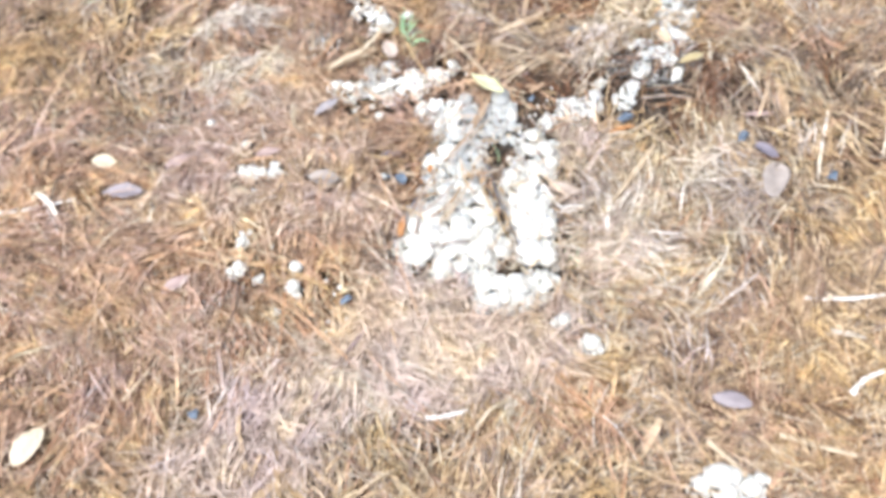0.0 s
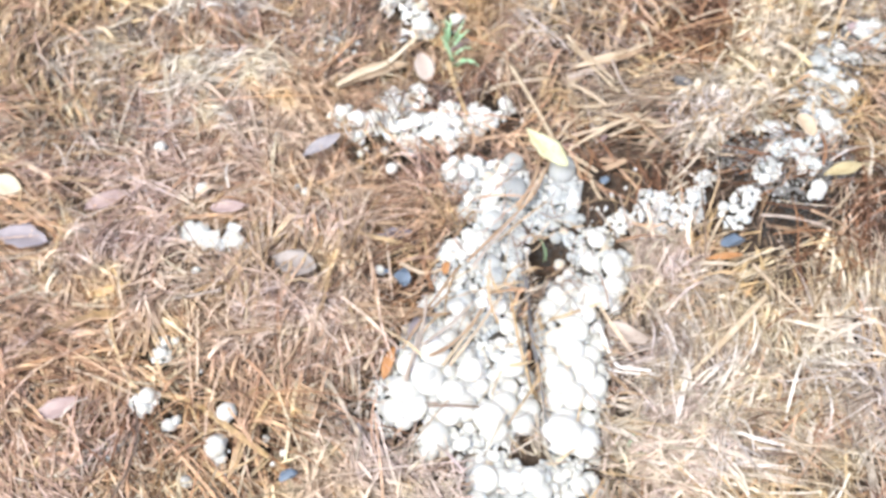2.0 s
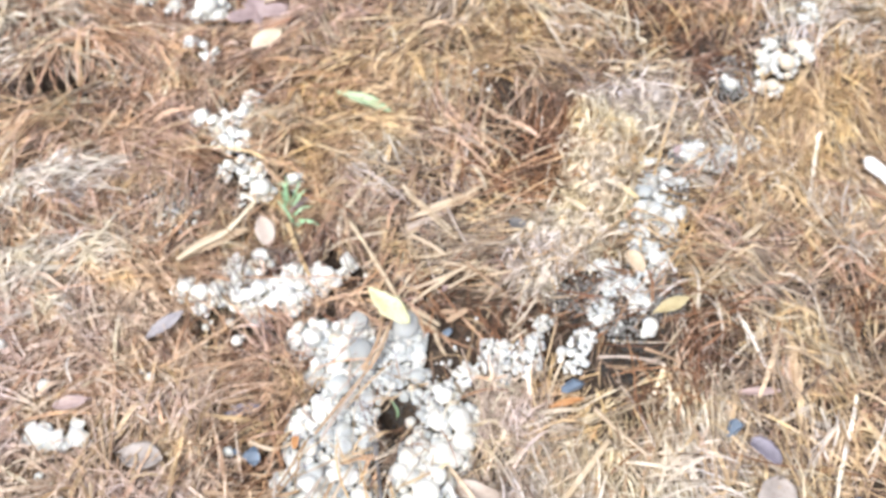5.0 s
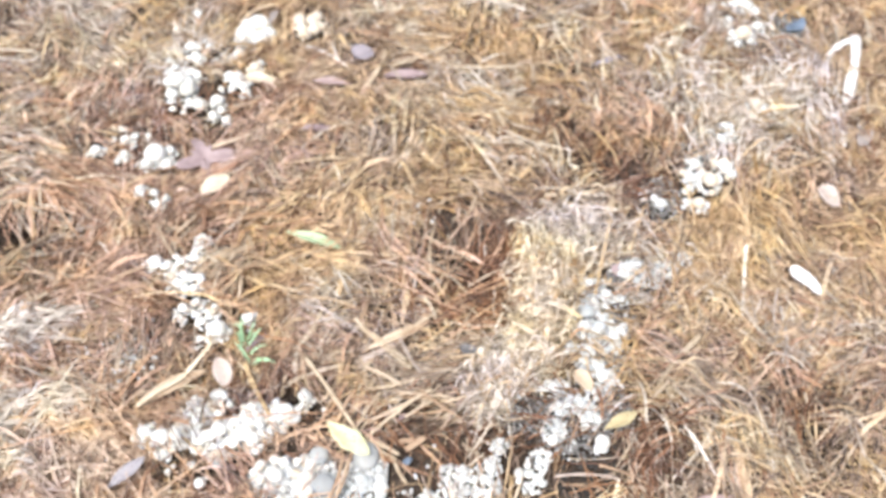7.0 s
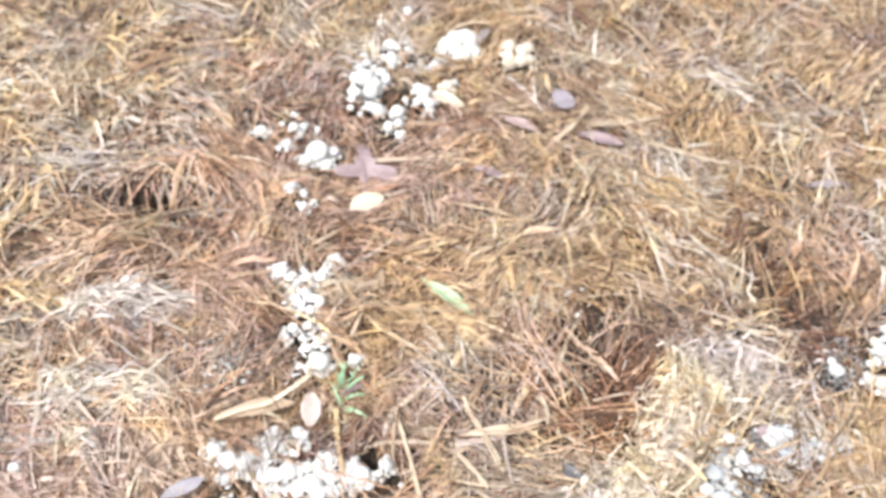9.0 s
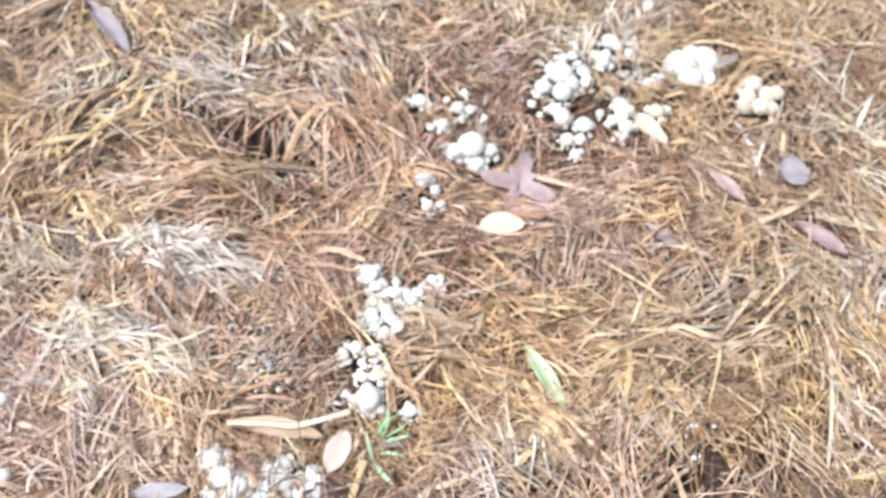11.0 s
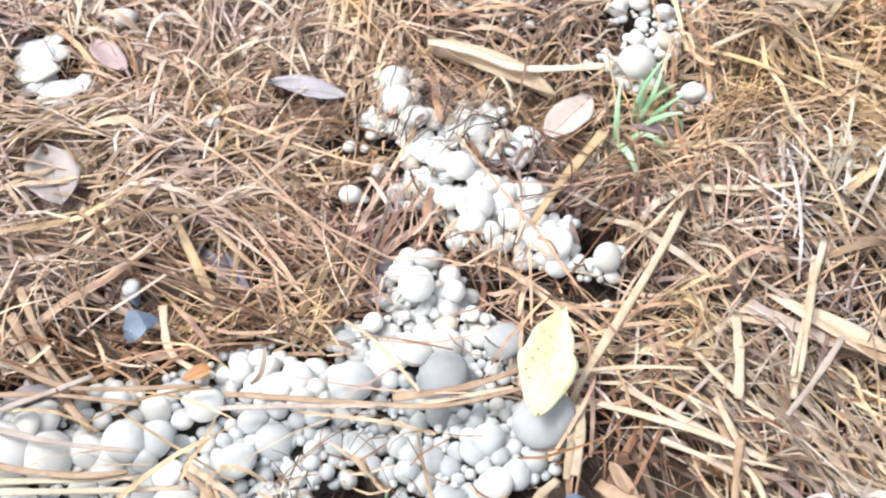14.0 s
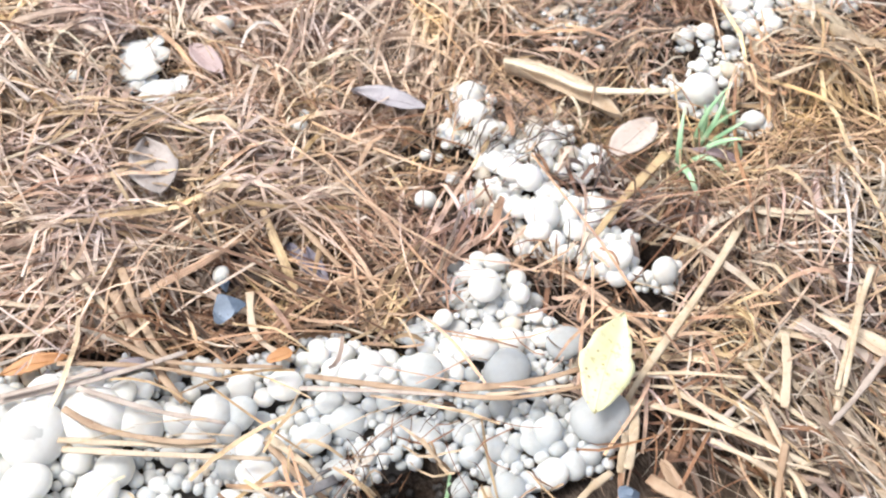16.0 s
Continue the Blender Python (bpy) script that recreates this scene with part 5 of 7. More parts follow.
stalk_thing("straw_stalk", [(0.047, 1.281), (0.163, 1.338)], 0.0028, STRAW_LEAF, "long tan straw across orange needles", lift=0.024)
stalk_thing("straw_stalk", [(0.052, 1.377), (0.127, 1.419)], 0.0045, STALK_BROWN, "flat tan blade on orange needles", flat=0.2)
stalk_thing("straw_stalk", [(-0.229, 1.095), (-0.202, 1.069)], 0.003, STALK_BROWN, "short bent straw beside a torn leaf")
stalk_thing("straw_stalk", [(-0.015, 1.062), (0.030, 1.081)], 0.003, STALK_BROWN, "thin stalk fallen over white caps", lift=0.032)
stalk_thing("straw_stalk", [(0.269, 1.085), (0.223, 1.026), (0.180, 0.970)], 0.0045, STALK_PALE, "pale bent straw on grey grass", lift=0.024)
stalk_thing("straw_stalk", [(-0.273, 0.946), (-0.218, 0.977), (-0.156, 1.020)], 0.003, STALK_BROWN, "thin brown stalk on pale grass", lift=0.024)
stalk_thing("straw_stalk", [(0.226, 1.185), (0.205, 1.122)], 0.002, STALK_PALE, "thin straw leaning on a stone")
stalk_thing("straw_stalk", [(0.119, 0.994), (0.164, 0.992)], 0.002, STALK_WHITE, "thin whitish straw beside white caps")
stalk_thing("straw_stalk", [(0.342, 1.012), (0.421, 1.017)], 0.002, STALK_PALE, "thin straw on grey grass")
stalk_thing("straw_stalk", [(-0.204, 1.064), (-0.168, 1.068)], 0.003, STALK_PALE, "short pale straw in red needles")
stalk_thing("straw_stalk", [(0.045, 1.327), (0.038, 1.375)], 0.003, STALK_PALE, "short pale straw on tan litter")
stalk_thing("straw_stalk", [(0.045, 1.327), (0.090, 1.328), (0.125, 1.337)], 0.0026, STALK_PALE, "bent straw on tan litter")
stalk_thing("straw_stalk", [(0.101, 1.349), (0.066, 1.386), (0.033, 1.419)], 0.0026, STALK_PALE, "straight straw on grey litter")
stalk_thing("straw_stalk", [(-0.145, 0.951), (-0.138, 0.998), (-0.154, 1.017)], 0.003, STALK_BROWN, "brown straw on tan litter")
stalk_thing("straw_stalk", [(-0.238, 0.970), (-0.243, 1.014), (-0.249, 1.059)], 0.0024, STALK_BROWN, "thin brown stalk under a torn leaf", lift=0.022)
stalk_thing("straw_stalk", [(-0.219, 1.183), (-0.207, 1.132), (-0.221, 1.095)], 0.002, STALK_PALE, "thin pale straw on red needles", lift=0.022)
stalk_thing("straw_stalk", [(0.080, 1.223), (0.093, 1.192)], 0.003, STALK_PALE, "short straw at the edge of the caps")
stalk_thing("straw_stalk", [(0.042, 1.361), (0.090, 1.399), (0.137, 1.430)], 0.003, STALK_PALE, "straw stalk on golden litter")
stalk_thing("straw_stalk", [(-0.038, 1.393), (-0.017, 1.425)], 0.004, STALK_PALE, "short flat straw on tan litter")
stalk_thing("straw_stalk", [(0.131, 1.482), (0.131, 1.537), (0.153, 1.615)], 0.003, STALK_PALE, "long straw on golden litter")
stalk_thing("straw_stalk", [(0.295, 1.622), (0.396, 1.629)], 0.004, STALK_PALE, "pale broken straw on golden needles")
stalk_thing("straw_stalk", [(0.170, 1.885), (0.340, 1.905)], 0.004, STALK_PALE, "long golden straw far out")
stalk_thing("straw_stalk", [(0.396, 1.289), (0.450, 1.237), (0.508, 1.247)], 0.0026, STALK_PALE, "curved straw on grey grass")
stalk_thing("straw_stalk", [(-0.216, 0.657), (-0.180, 0.722), (-0.136, 0.799)], 0.004, PURPLE_LEAF, "long purplish brown stalk on pale bleached needles", lift=0.022)
stalk_thing("straw_stalk", [(-0.039, 0.591), (0.000, 0.609), (0.044, 0.633)], 0.004, STALK_BROWN, "dark brown stalk at the edge of golden straw", lift=0.022)
stalk_thing("straw_stalk", [(-0.068, 0.649), (-0.013, 0.652)], 0.004, STALK_WHITE, "short cream straw on bleached needles", lift=0.022)
stalk_thing("straw_stalk", [(0.277, 0.609), (0.300, 0.582), (0.317, 0.560)], 0.005, STALK_PALE, "thick pale straw beside chalk-white mushrooms", lift=0.024)
stalk_thing("straw_stalk", [(0.365, 0.613), (0.412, 0.598), (0.454, 0.585)], 0.005, STALK_PALE, "pale straw stalk on tan litter", lift=0.024)
stalk_thing("straw_stalk", [(0.467, 0.671), (0.489, 0.692), (0.521, 0.707)], 0.005, STALK_WHITE, "whitish straw piece on tan litter", lift=0.024)
stalk_thing("straw_stalk", [(0.102, 1.044), (0.123, 1.000), (0.137, 0.994), (0.159, 0.993)], 0.0028, STALK_WHITE, "curved whitish stem growing out of the caps", lift=0.026, flat=0.9)
stalk_thing("straw_stalk", [(-0.093, 0.971), (-0.077, 1.014), (-0.055, 1.054)], 0.002, STALK_BROWN, "purplish brown strand bent over white caps", lift=0.034, group="")
stalk_thing("straw_stalk", [(-0.084, 0.939), (-0.081, 0.966), (-0.080, 0.993)], 0.0022, STALK_GREY, "grey strand lying on white caps", lift=0.036, group="")
stalk_thing("straw_stalk", [(-0.065, 0.968), (-0.047, 0.984), (-0.028, 1.015), (-0.021, 1.037)], 0.0026, STALK_BROWN, "dark tan grass bundle across white caps", lift=0.036, group="")
stalk_thing("straw_stalk", [(-0.015, 1.063), (0.006, 1.075), (0.026, 1.084)], 0.003, STALK_PALE, "short cream straw on white caps", lift=0.036, group="")
stalk_thing("straw_stalk", [(-0.038, 1.089), (-0.019, 1.125), (0.002, 1.162)], 0.002, STALK_GREY, "long grey-brown strand over grey caps", lift=0.036, group="")
stalk_thing("straw_stalk", [(-0.116, 1.084), (-0.088, 1.078), (-0.064, 1.092)], 0.003, STRAW_LEAF, "bent tan blade beside a blue stone", flat=0.2)
stalk_thing("straw_stalk", [(-0.150, 1.018), (-0.101, 1.021), (-0.071, 1.031)], 0.003, STALK_BROWN, "flat brown blade reaching onto white caps", flat=0.2, lift=0.026)
stalk_thing("straw_stalk", [(0.609, 2.198), (0.619, 2.156), (0.624, 2.120)], 0.004, STALK_WHITE, "short whitish twig far out in the straw", lift=0.024)
stalk_thing("straw_stalk", [(-0.080, 1.023), (-0.147, 0.994), (-0.214, 0.968)], 0.0026, STALK_PALE, "pale stalk on red needles", lift=0.024)
stalk_thing("straw_stalk", [(0.030, 1.427), (0.061, 1.390), (0.091, 1.356)], 0.0024, STALK_PALE, "pale straight straw across golden litter", lift=0.024)
stalk_thing("straw_stalk", [(0.089, 1.310), (0.114, 1.304), (0.139, 1.296)], 0.0026, STALK_BROWN, "tan straw end pointing out of the litter", lift=0.022)
stalk_thing("straw_stalk", [(-0.254, 0.969), (-0.265, 1.012), (-0.288, 1.068)], 0.0022, STALK_PALE, "long pale straw reaching past broken white pieces", lift=0.024)
stalk_thing("straw_stalk", [(-0.127, 0.944), (-0.119, 0.993)], 0.0026, STRAW_LEAF, "golden straw at the edge of white caps", lift=0.024)
stalk_thing("straw_stalk", [(-0.148, 0.948), (-0.132, 0.987)], 0.0024, STRAW_LEAF, "short golden straw on brown needles", lift=0.024)
stalk_thing("straw_stalk", [(-0.074, 0.978), (-0.049, 1.011), (-0.030, 1.045)], 0.0022, STALK_GREY, "greyish strand bent across swollen white caps", lift=0.036, group="")
stalk_thing("straw_stalk", [(-0.043, 0.962), (-0.020, 1.012), (-0.001, 1.061)], 0.0024, STRAW_LEAF, "yellowish straw lying over white caps", lift=0.036, group="")
stalk_thing("straw_stalk", [(-0.045, 1.095), (-0.009, 1.150), (0.018, 1.193), (0.030, 1.239)], 0.0022, STALK_BROWN, "long tan strand draped over grey and white caps", lift=0.034, group="")
stalk_thing("straw_stalk", [(0.011, 1.182), (0.021, 1.212), (0.026, 1.229)], 0.0020, STRAW_LEAF, "golden strand under the tip of a yellow leaf", lift=0.034, group="")
stalk_thing("straw_stalk", [(-0.102, 1.001), (-0.076, 1.027), (-0.054, 1.085)], 0.0022, STALK_BROWN, "brown strand along the edge of white caps", lift=0.034, group="")
stalk_thing("straw_stalk", [(0.044, 1.357), (0.067, 1.341), (0.089, 1.323)], 0.0034, STRAW_LEAF, "broad flat golden blade on tan straw", flat=0.15, lift=0.026, taper=0.15)
stalk_thing("straw_stalk", [(0.050, 1.255), (0.068, 1.243), (0.085, 1.229)], 0.0034, STALK_PALE, "short flat tan blade beside a grey cap", flat=0.25, lift=0.028, taper=0.2)
stalk_thing("straw_stalk", [(0.092, 1.238), (0.116, 1.251)], 0.0046, STALK_BROWN, "thick reddish-brown piece of stem on dark litter", flat=0.35, lift=0.022, taper=0.1)
stalk_thing("straw_stalk", [(0.030, 1.262), (0.045, 1.292), (0.064, 1.317)], 0.0018, STALK_PALE, "thin golden straw running off a yellow leaf", lift=0.030)
stalk_thing("straw_stalk", [(0.112, 1.298), (0.132, 1.294), (0.152, 1.289)], 0.0024, STALK_PALE, "pale straw end on tan litter", lift=0.024)
stalk_thing("straw_stalk", [(0.088, 1.388), (0.101, 1.359), (0.113, 1.330)], 0.0024, STALK_GREY, "greyish straw across a broad blade", lift=0.030)
stalk_thing("straw_stalk", [(0.053, 1.399), (0.073, 1.378), (0.094, 1.356)], 0.0022, STALK_PALE, "thin pale straw across a broad blade", lift=0.032)
stalk_thing("root_strand", [(0.021, 1.089), (0.033, 1.023), (0.052, 0.954), (0.066, 0.896)], 0.0034, STALK_DARK, "dark fibrous root strand along the groove in white caps", "root", lift=0.034, flat=0.35, taper=0.7, group="")
stalk_thing("root_strand", [(0.012, 1.089), (0.024, 1.023), (0.043, 0.954)], 0.0014, STALK_DARK, "thin dark root strand beside a thicker one", "root", lift=0.028, flat=0.7, group="")


def build_forked_twig():
    z = float(height(0.783, 1.825))
    top = thing("forked_twig", 0.783, 1.825, z, "bleached white forked twig lying on straw", "twig")
    part("stem", tube([(0.046, 0.124, 0.020), (0.026, 0.062, 0.026), (0.0, 0.0, 0.024), (-0.043, -0.117, 0.018)], 0.0085, 8, 0.55, 0.1, "stem"), STALK_WHITE, top)
    part("fork", tube([(0.044, 0.118, 0.022), (0.016, 0.103, 0.024), (-0.012, 0.081, 0.018)], 0.0075, 8, 0.55, 0.45, "fork"), STALK_WHITE, top)
    part("bark_strip", leaf_blade(0.055, 0.026, "torn", 0.2, 0.05, 4), BEIGE_LEAF, top).matrix_basis = pose(-0.006, -0.098, 0.022, 0, 0, 60)


build_forked_twig()


# ---- green grass tuft ----
def grass_tuft(x, y, blades, label, mat=GRASS_BLADE):
    top = thing("grass_tuft", x, y, float(height(x, y)), label, "grass")
    for pts, w in blades:
        pts = [Vector(p) for p in pts]
        verts, faces, rows = [], [], 10
        for i in range(rows + 1):
            s = i / rows
            p = (1 - s) ** 2 * pts[0] + 2 * s * (1 - s) * pts[1] + s * s * pts[2]
            d = (2 * (1 - s) * (pts[1] - pts[0]) + 2 * s * (pts[2] - pts[1])).normalized()
            side = d.cross(Vector((0.3, -0.5, 0.8))).normalized()
            lift = side.cross(d)
            half = 0.95 * w * (1 - s ** 3) * (0.7 + 0.6 * s * (1 - s)) + 0.0002
            verts += [tuple(p - side * half + lift * half * 0.35), tuple(p), tuple(p + side * half + lift * half * 0.35)]
        for i in range(rows):
            for j in (0, 1):
                a = 3 * i + j
                faces.append((a, a + 1, a + 4, a + 3))
        ob = part("blade", mesh_from("blade", verts, faces), mat, top)
        ob.modifiers.new("thickness", "SOLIDIFY").thickness = 0.0004
    return top


grass_tuft(-0.110, 1.395, [
    ([(0.007, -0.015, 0.008), (0.007, -0.021, 0.040), (-0.010, -0.007, 0.052)], 0.0022),
    ([(0.008, -0.017, 0.006), (0.030, -0.032, 0.066), (0.050, -0.020, 0.002)], 0.0024),
    ([(-0.008, 0.006, 0.011), (0.001, -0.003, 0.052), (0.000, 0.016, 0.070)], 0.0020),
    ([(-0.011, 0.032, 0.015), (-0.004, 0.025, 0.041), (-0.012, 0.017, 0.051)], 0.0022),
    ([(-0.009, 0.009, 0.012), (-0.002, 0.009, 0.039), (-0.009, 0.008, 0.049)], 0.0024),
    ([(0.006, -0.016, 0.006), (0.024, -0.026, 0.056), (0.036, -0.018, 0.006)], 0.0017),
    ([(-0.006, 0.006, 0.008), (0.004, 0.012, 0.045), (-0.010, 0.024, 0.050)], 0.0019),
    ([(-0.004, 0.010, 0.010), (0.008, 0.014, 0.036), (0.014, 0.026, 0.048)], 0.0016),
    ([(-0.002, 0.004, 0.010), (0.014, 0.010, 0.040), (0.022, 0.020, 0.040)], 0.0018),
    ([(-0.012, 0.012, 0.010), (-0.008, 0.020, 0.030), (0.000, 0.030, 0.042)], 0.0015),
    ([(0.002, -0.006, 0.008), (0.020, -0.004, 0.046), (0.034, 0.010, 0.012)], 0.0018),
    ([(0.000, 0.020, 0.010), (0.012, 0.030, 0.030), (0.020, 0.024, 0.016)], 0.0016),
], "small tuft of fresh green grass beside a white cap")
grass_tuft(0.040, 1.140, [
    ([(0.0, 0.0, 0.0), (0.003, 0.006, 0.025), (-0.012, 0.012, 0.034)], 0.0014),
    ([(0.004, 0.004, 0.0), (0.012, 0.01, 0.02), (0.018, 0.004, 0.024)], 0.0014),
], "two pale green shoots in a dark hollow")
grass_tuft(0.140, 0.905, [
    ([(0.0, 0.0, 0.0), (0.006, 0.006, 0.02), (0.022, 0.004, 0.022)], 0.0014),
    ([(0.0, 0.004, 0.0), (-0.004, 0.012, 0.02), (-0.014, 0.02, 0.018)], 0.0014),
    ([(0.002, 0.0, 0.0), (0.004, 0.016, 0.025), (0.012, 0.03, 0.022)], 0.0014),
], "few thin green blades sprouting through pale straw")
grass_tuft(-0.63, 1.47, [
    ([(0.0, 0.0, 0.0), (-0.02, 0.006, 0.03), (-0.05, 0.0, 0.02)], 0.0022),
    ([(0.0, 0.004, 0.0), (0.01, 0.03, 0.035), (0.0, 0.06, 0.03)], 0.0022),
    ([(0.002, 0.0, 0.0), (0.02, 0.0, 0.03), (0.05, 0.01, 0.022)], 0.0022),
], "faded green grass blades flattened into the litter", FADED_BLADE)


# ---- stone chips ----
def stone_chip(x, y, size, turn, seed, label):
    bm = bmesh.new()
    bmesh.ops.create_icosphere(bm, subdivisions=3, radius=1.0)
    r = random.Random(seed)
    cuts = [(Vector((r.gauss(0, 1), r.gauss(0, 1), r.gauss(0, 1))).normalized(), r.uniform(0.3, 0.75)) for _ in range(12)]
    for v in bm.verts:
        for c, d in cuts:
            over = v.co.dot(c) - d
            if over > 0:
                v.co -= c * over
        v.co.x *= size
        v.co.y *= size * 0.7
        v.co.z *= size * 0.45
    me = bpy.data.meshes.new("stone_chip")
    bm.to_mesh(me)
    bm.free()
    me.materials.append(STONE)
    ob = new("stone_chip", me)
    ob.matrix_basis = pose(x, y, float(height(x, y)) + 0.3 * size + 0.017, 8, -6, turn)
    LEAF_AREAS.append([(x, y, size * 1.3)])
    MOUND_FREE.append((x, y, size))
    tagged(ob, label, "stone", "stone chips in the litter")


for n, (x, y, size, turn) in enumerate([(0.235, 1.147, 0.017, 30), (-0.178, 0.822, 0.012, 10), (-0.110, 1.069, 0.017, 60), (-0.128, 1.071, 0.008, 0), (0.095, 1.225, 0.010, 20), (0.738, 1.979, 0.027, 40), (0.406, 1.109, 0.017, 20), (-0.36, 0.66, 0.012, 0), (0.52, 1.03, 0.016, 15)]):
    stone_chip(x, y, size, turn, n + 3, "small blue-grey stone chip half sunk in dry needles")


# ---- loose straw blades ----
def build_loose_blades():
    rand = random.Random(21)
    shapes = []
    for n in range(12):
        length, bend = rand.uniform(0.045, 0.10), rand.uniform(-0.04, 0.04)
        pts = [((s - 0.5) * length, bend * length * (4 * s * (1 - s)), 0.05 * length * math.sin(math.pi * s)) for s in (0.0, 0.33, 0.66, 1.0)]
        me = tube(pts, rand.uniform(0.0011, 0.0023), 6, 0.28, rand.uniform(0.1, 0.6), "straw_piece")
        me.materials.append((STALK_PALE, STALK_BROWN, STRAW_LEAF, STALK_GREY)[n % 4])
        shapes.append(me)
    words = ("pale flat straw blade lying loose on the litter", "brown flat straw blade lying loose on the litter", "tan flat straw blade lying loose on the litter", "greyish flat straw blade lying loose on the litter")
    blocked = [a for some in ALL_AREAS + LEAF_AREAS for a in some]
    made = 0
    while made < 230:
        x, y = rand.uniform(-0.46, 0.42), rand.uniform(0.66, 1.62)
        if inside(x, y, blocked) > -0.022:
            continue
        n = rand.randrange(12)
        ob = new("straw_piece", shapes[n])
        ob.matrix_basis = pose(x, y, float(height(x, y)) + float(mound(x, y)) + rand.uniform(0.012, 0.019), rand.uniform(-14, 14), rand.uniform(-7, 7), rand.uniform(0, 360))
        tagged(ob, words[n % 4], "straw", "loose straw blades on the litter")
        made += 1


build_loose_blades()


# ---- the litter: needles, straw and dry grass ----
def crowded(x, y, some=None):
    """Which places lie on a mushroom patch, or on the areas given."""
    hit = np.zeros(len(x), bool)
    for areas in some or ALL_AREAS:
        for cx, cy, r in areas:
            hit |= (x - cx) ** 2 + (y - cy) ** 2 < (r * 0.95) ** 2
    return hit


SMALL_AREAS = [areas for areas, _ in SMALL_GROUPS]
RED_GROUND = [(0.20, 1.45, 1.0, 0.04), (0.12, 1.50, 0.5, 0.04), (-0.21, 1.16, 0.9, 0.06), (-0.16, 0.985, 0.8, 0.06), (-0.365, 1.016, 0.8, 0.08), (-0.43, 0.906, 0.8, 0.09), (-0.26, 0.80, 0.6, 0.06), (-0.49, 0.81, 0.8, 0.11), (-0.56, 0.736, 0.6, 0.10), (-0.60, 0.90, 0.8, 0.12), (-0.15, 0.89, 0.6, 0.04), (-0.66, 1.055, 0.8, 0.12), (-0.46, 1.16, 0.5, 0.06), (-0.328, 1.353, 0.7, 0.022), (-0.278, 1.279, 0.6, 0.03), (-0.24, 1.332, 0.7, 0.03), (-0.15, 1.534, 0.6, 0.05), (-0.43, 1.55, 0.7, 0.05), (-0.40, 1.67, 0.5, 0.06), (0.41, 1.36, 1.0, 0.035), (0.59, 1.31, 0.7, 0.06), (0.467, 1.768, 0.8, 0.06), (0.158, 1.514, 0.4, 0.04), (0.17, 1.53, 0.8, 0.05), (0.21, 1.48, 0.7, 0.03), (-0.03, 1.70, 0.5, 0.08), (0.12, 0.64, 1.0, 0.055), (-0.24, 1.29, 0.6, 0.04), (-0.285, 1.31, 0.8, 0.03), (-0.26, 1.10, 0.3, 0.13), (-0.18, 1.03, 0.7, 0.09), (-0.14, 1.12, 0.6, 0.07), (-0.10, 1.28, 0.75, 0.09), (-0.30, 1.75, 0.8, 0.12), (0.07, 1.25, 0.6, 0.05), (-0.5, 1.0, 0.45, 0.2), (-0.35, 1.5, 0.5, 0.15), (-0.25, 0.85, 0.5, 0.12), (-0.15, 1.78, 0.5, 0.10)]
PALE_GROUND = [(-0.45, 2.12, 0.5, 0.12), (0.10, 2.15, 0.4, 0.15), (-0.62, 2.25, 0.5, 0.2), (0.296, 1.542, 0.9, 0.022), (0.353, 1.564, 0.9, 0.022), (0.28, 1.459, 0.9, 0.022), (0.272, 1.391, 0.9, 0.022), (0.238, 1.333, 0.9, 0.022), (0.209, 1.305, 0.9, 0.022), (0.186, 1.248, 0.9, 0.022), (0.45, 1.17, 0.15, 0.12), (-0.36, 1.56, 0.6, 0.05), (-0.47, 1.19, 0.5, 0.08), (-0.27, 1.235, 0.35, 0.03), (-0.30, 1.97, 0.4, 0.10), (-0.60, 1.27, 0.5, 0.12), (0.30, 0.96, 0.6, 0.07), (0.25, 1.75, 0.3, 0.13), (-0.55, 2.02, 0.5, 0.18), (0.23, 0.98, 0.9, 0.11), (-0.05, 0.78, 1.1, 0.13), (0.22, 0.85, 0.5, 0.09), (-0.40, 1.40, 0.3, 0.035), (-0.355, 1.30, 0.3, 0.03), (-0.55, 1.28, 0.5, 0.08), (-0.65, 1.65, 0.8, 0.13), (-0.46, 1.90, 0.55, 0.17), (-0.75, 1.85, 0.4, 0.15), (0.24, 1.34, 0.9, 0.05), (0.45, 1.2, 0.25, 0.15), (0.17, 1.13, 0.9, 0.045), (0.42, 1.52, 0.6, 0.06), (-0.33, 0.92, 0.7, 0.035), (0.35, 2.0, 0.35, 0.2), (0.2, 1.55, 0.2, 0.12), (0.0, 1.46, 0.3, 0.06)]

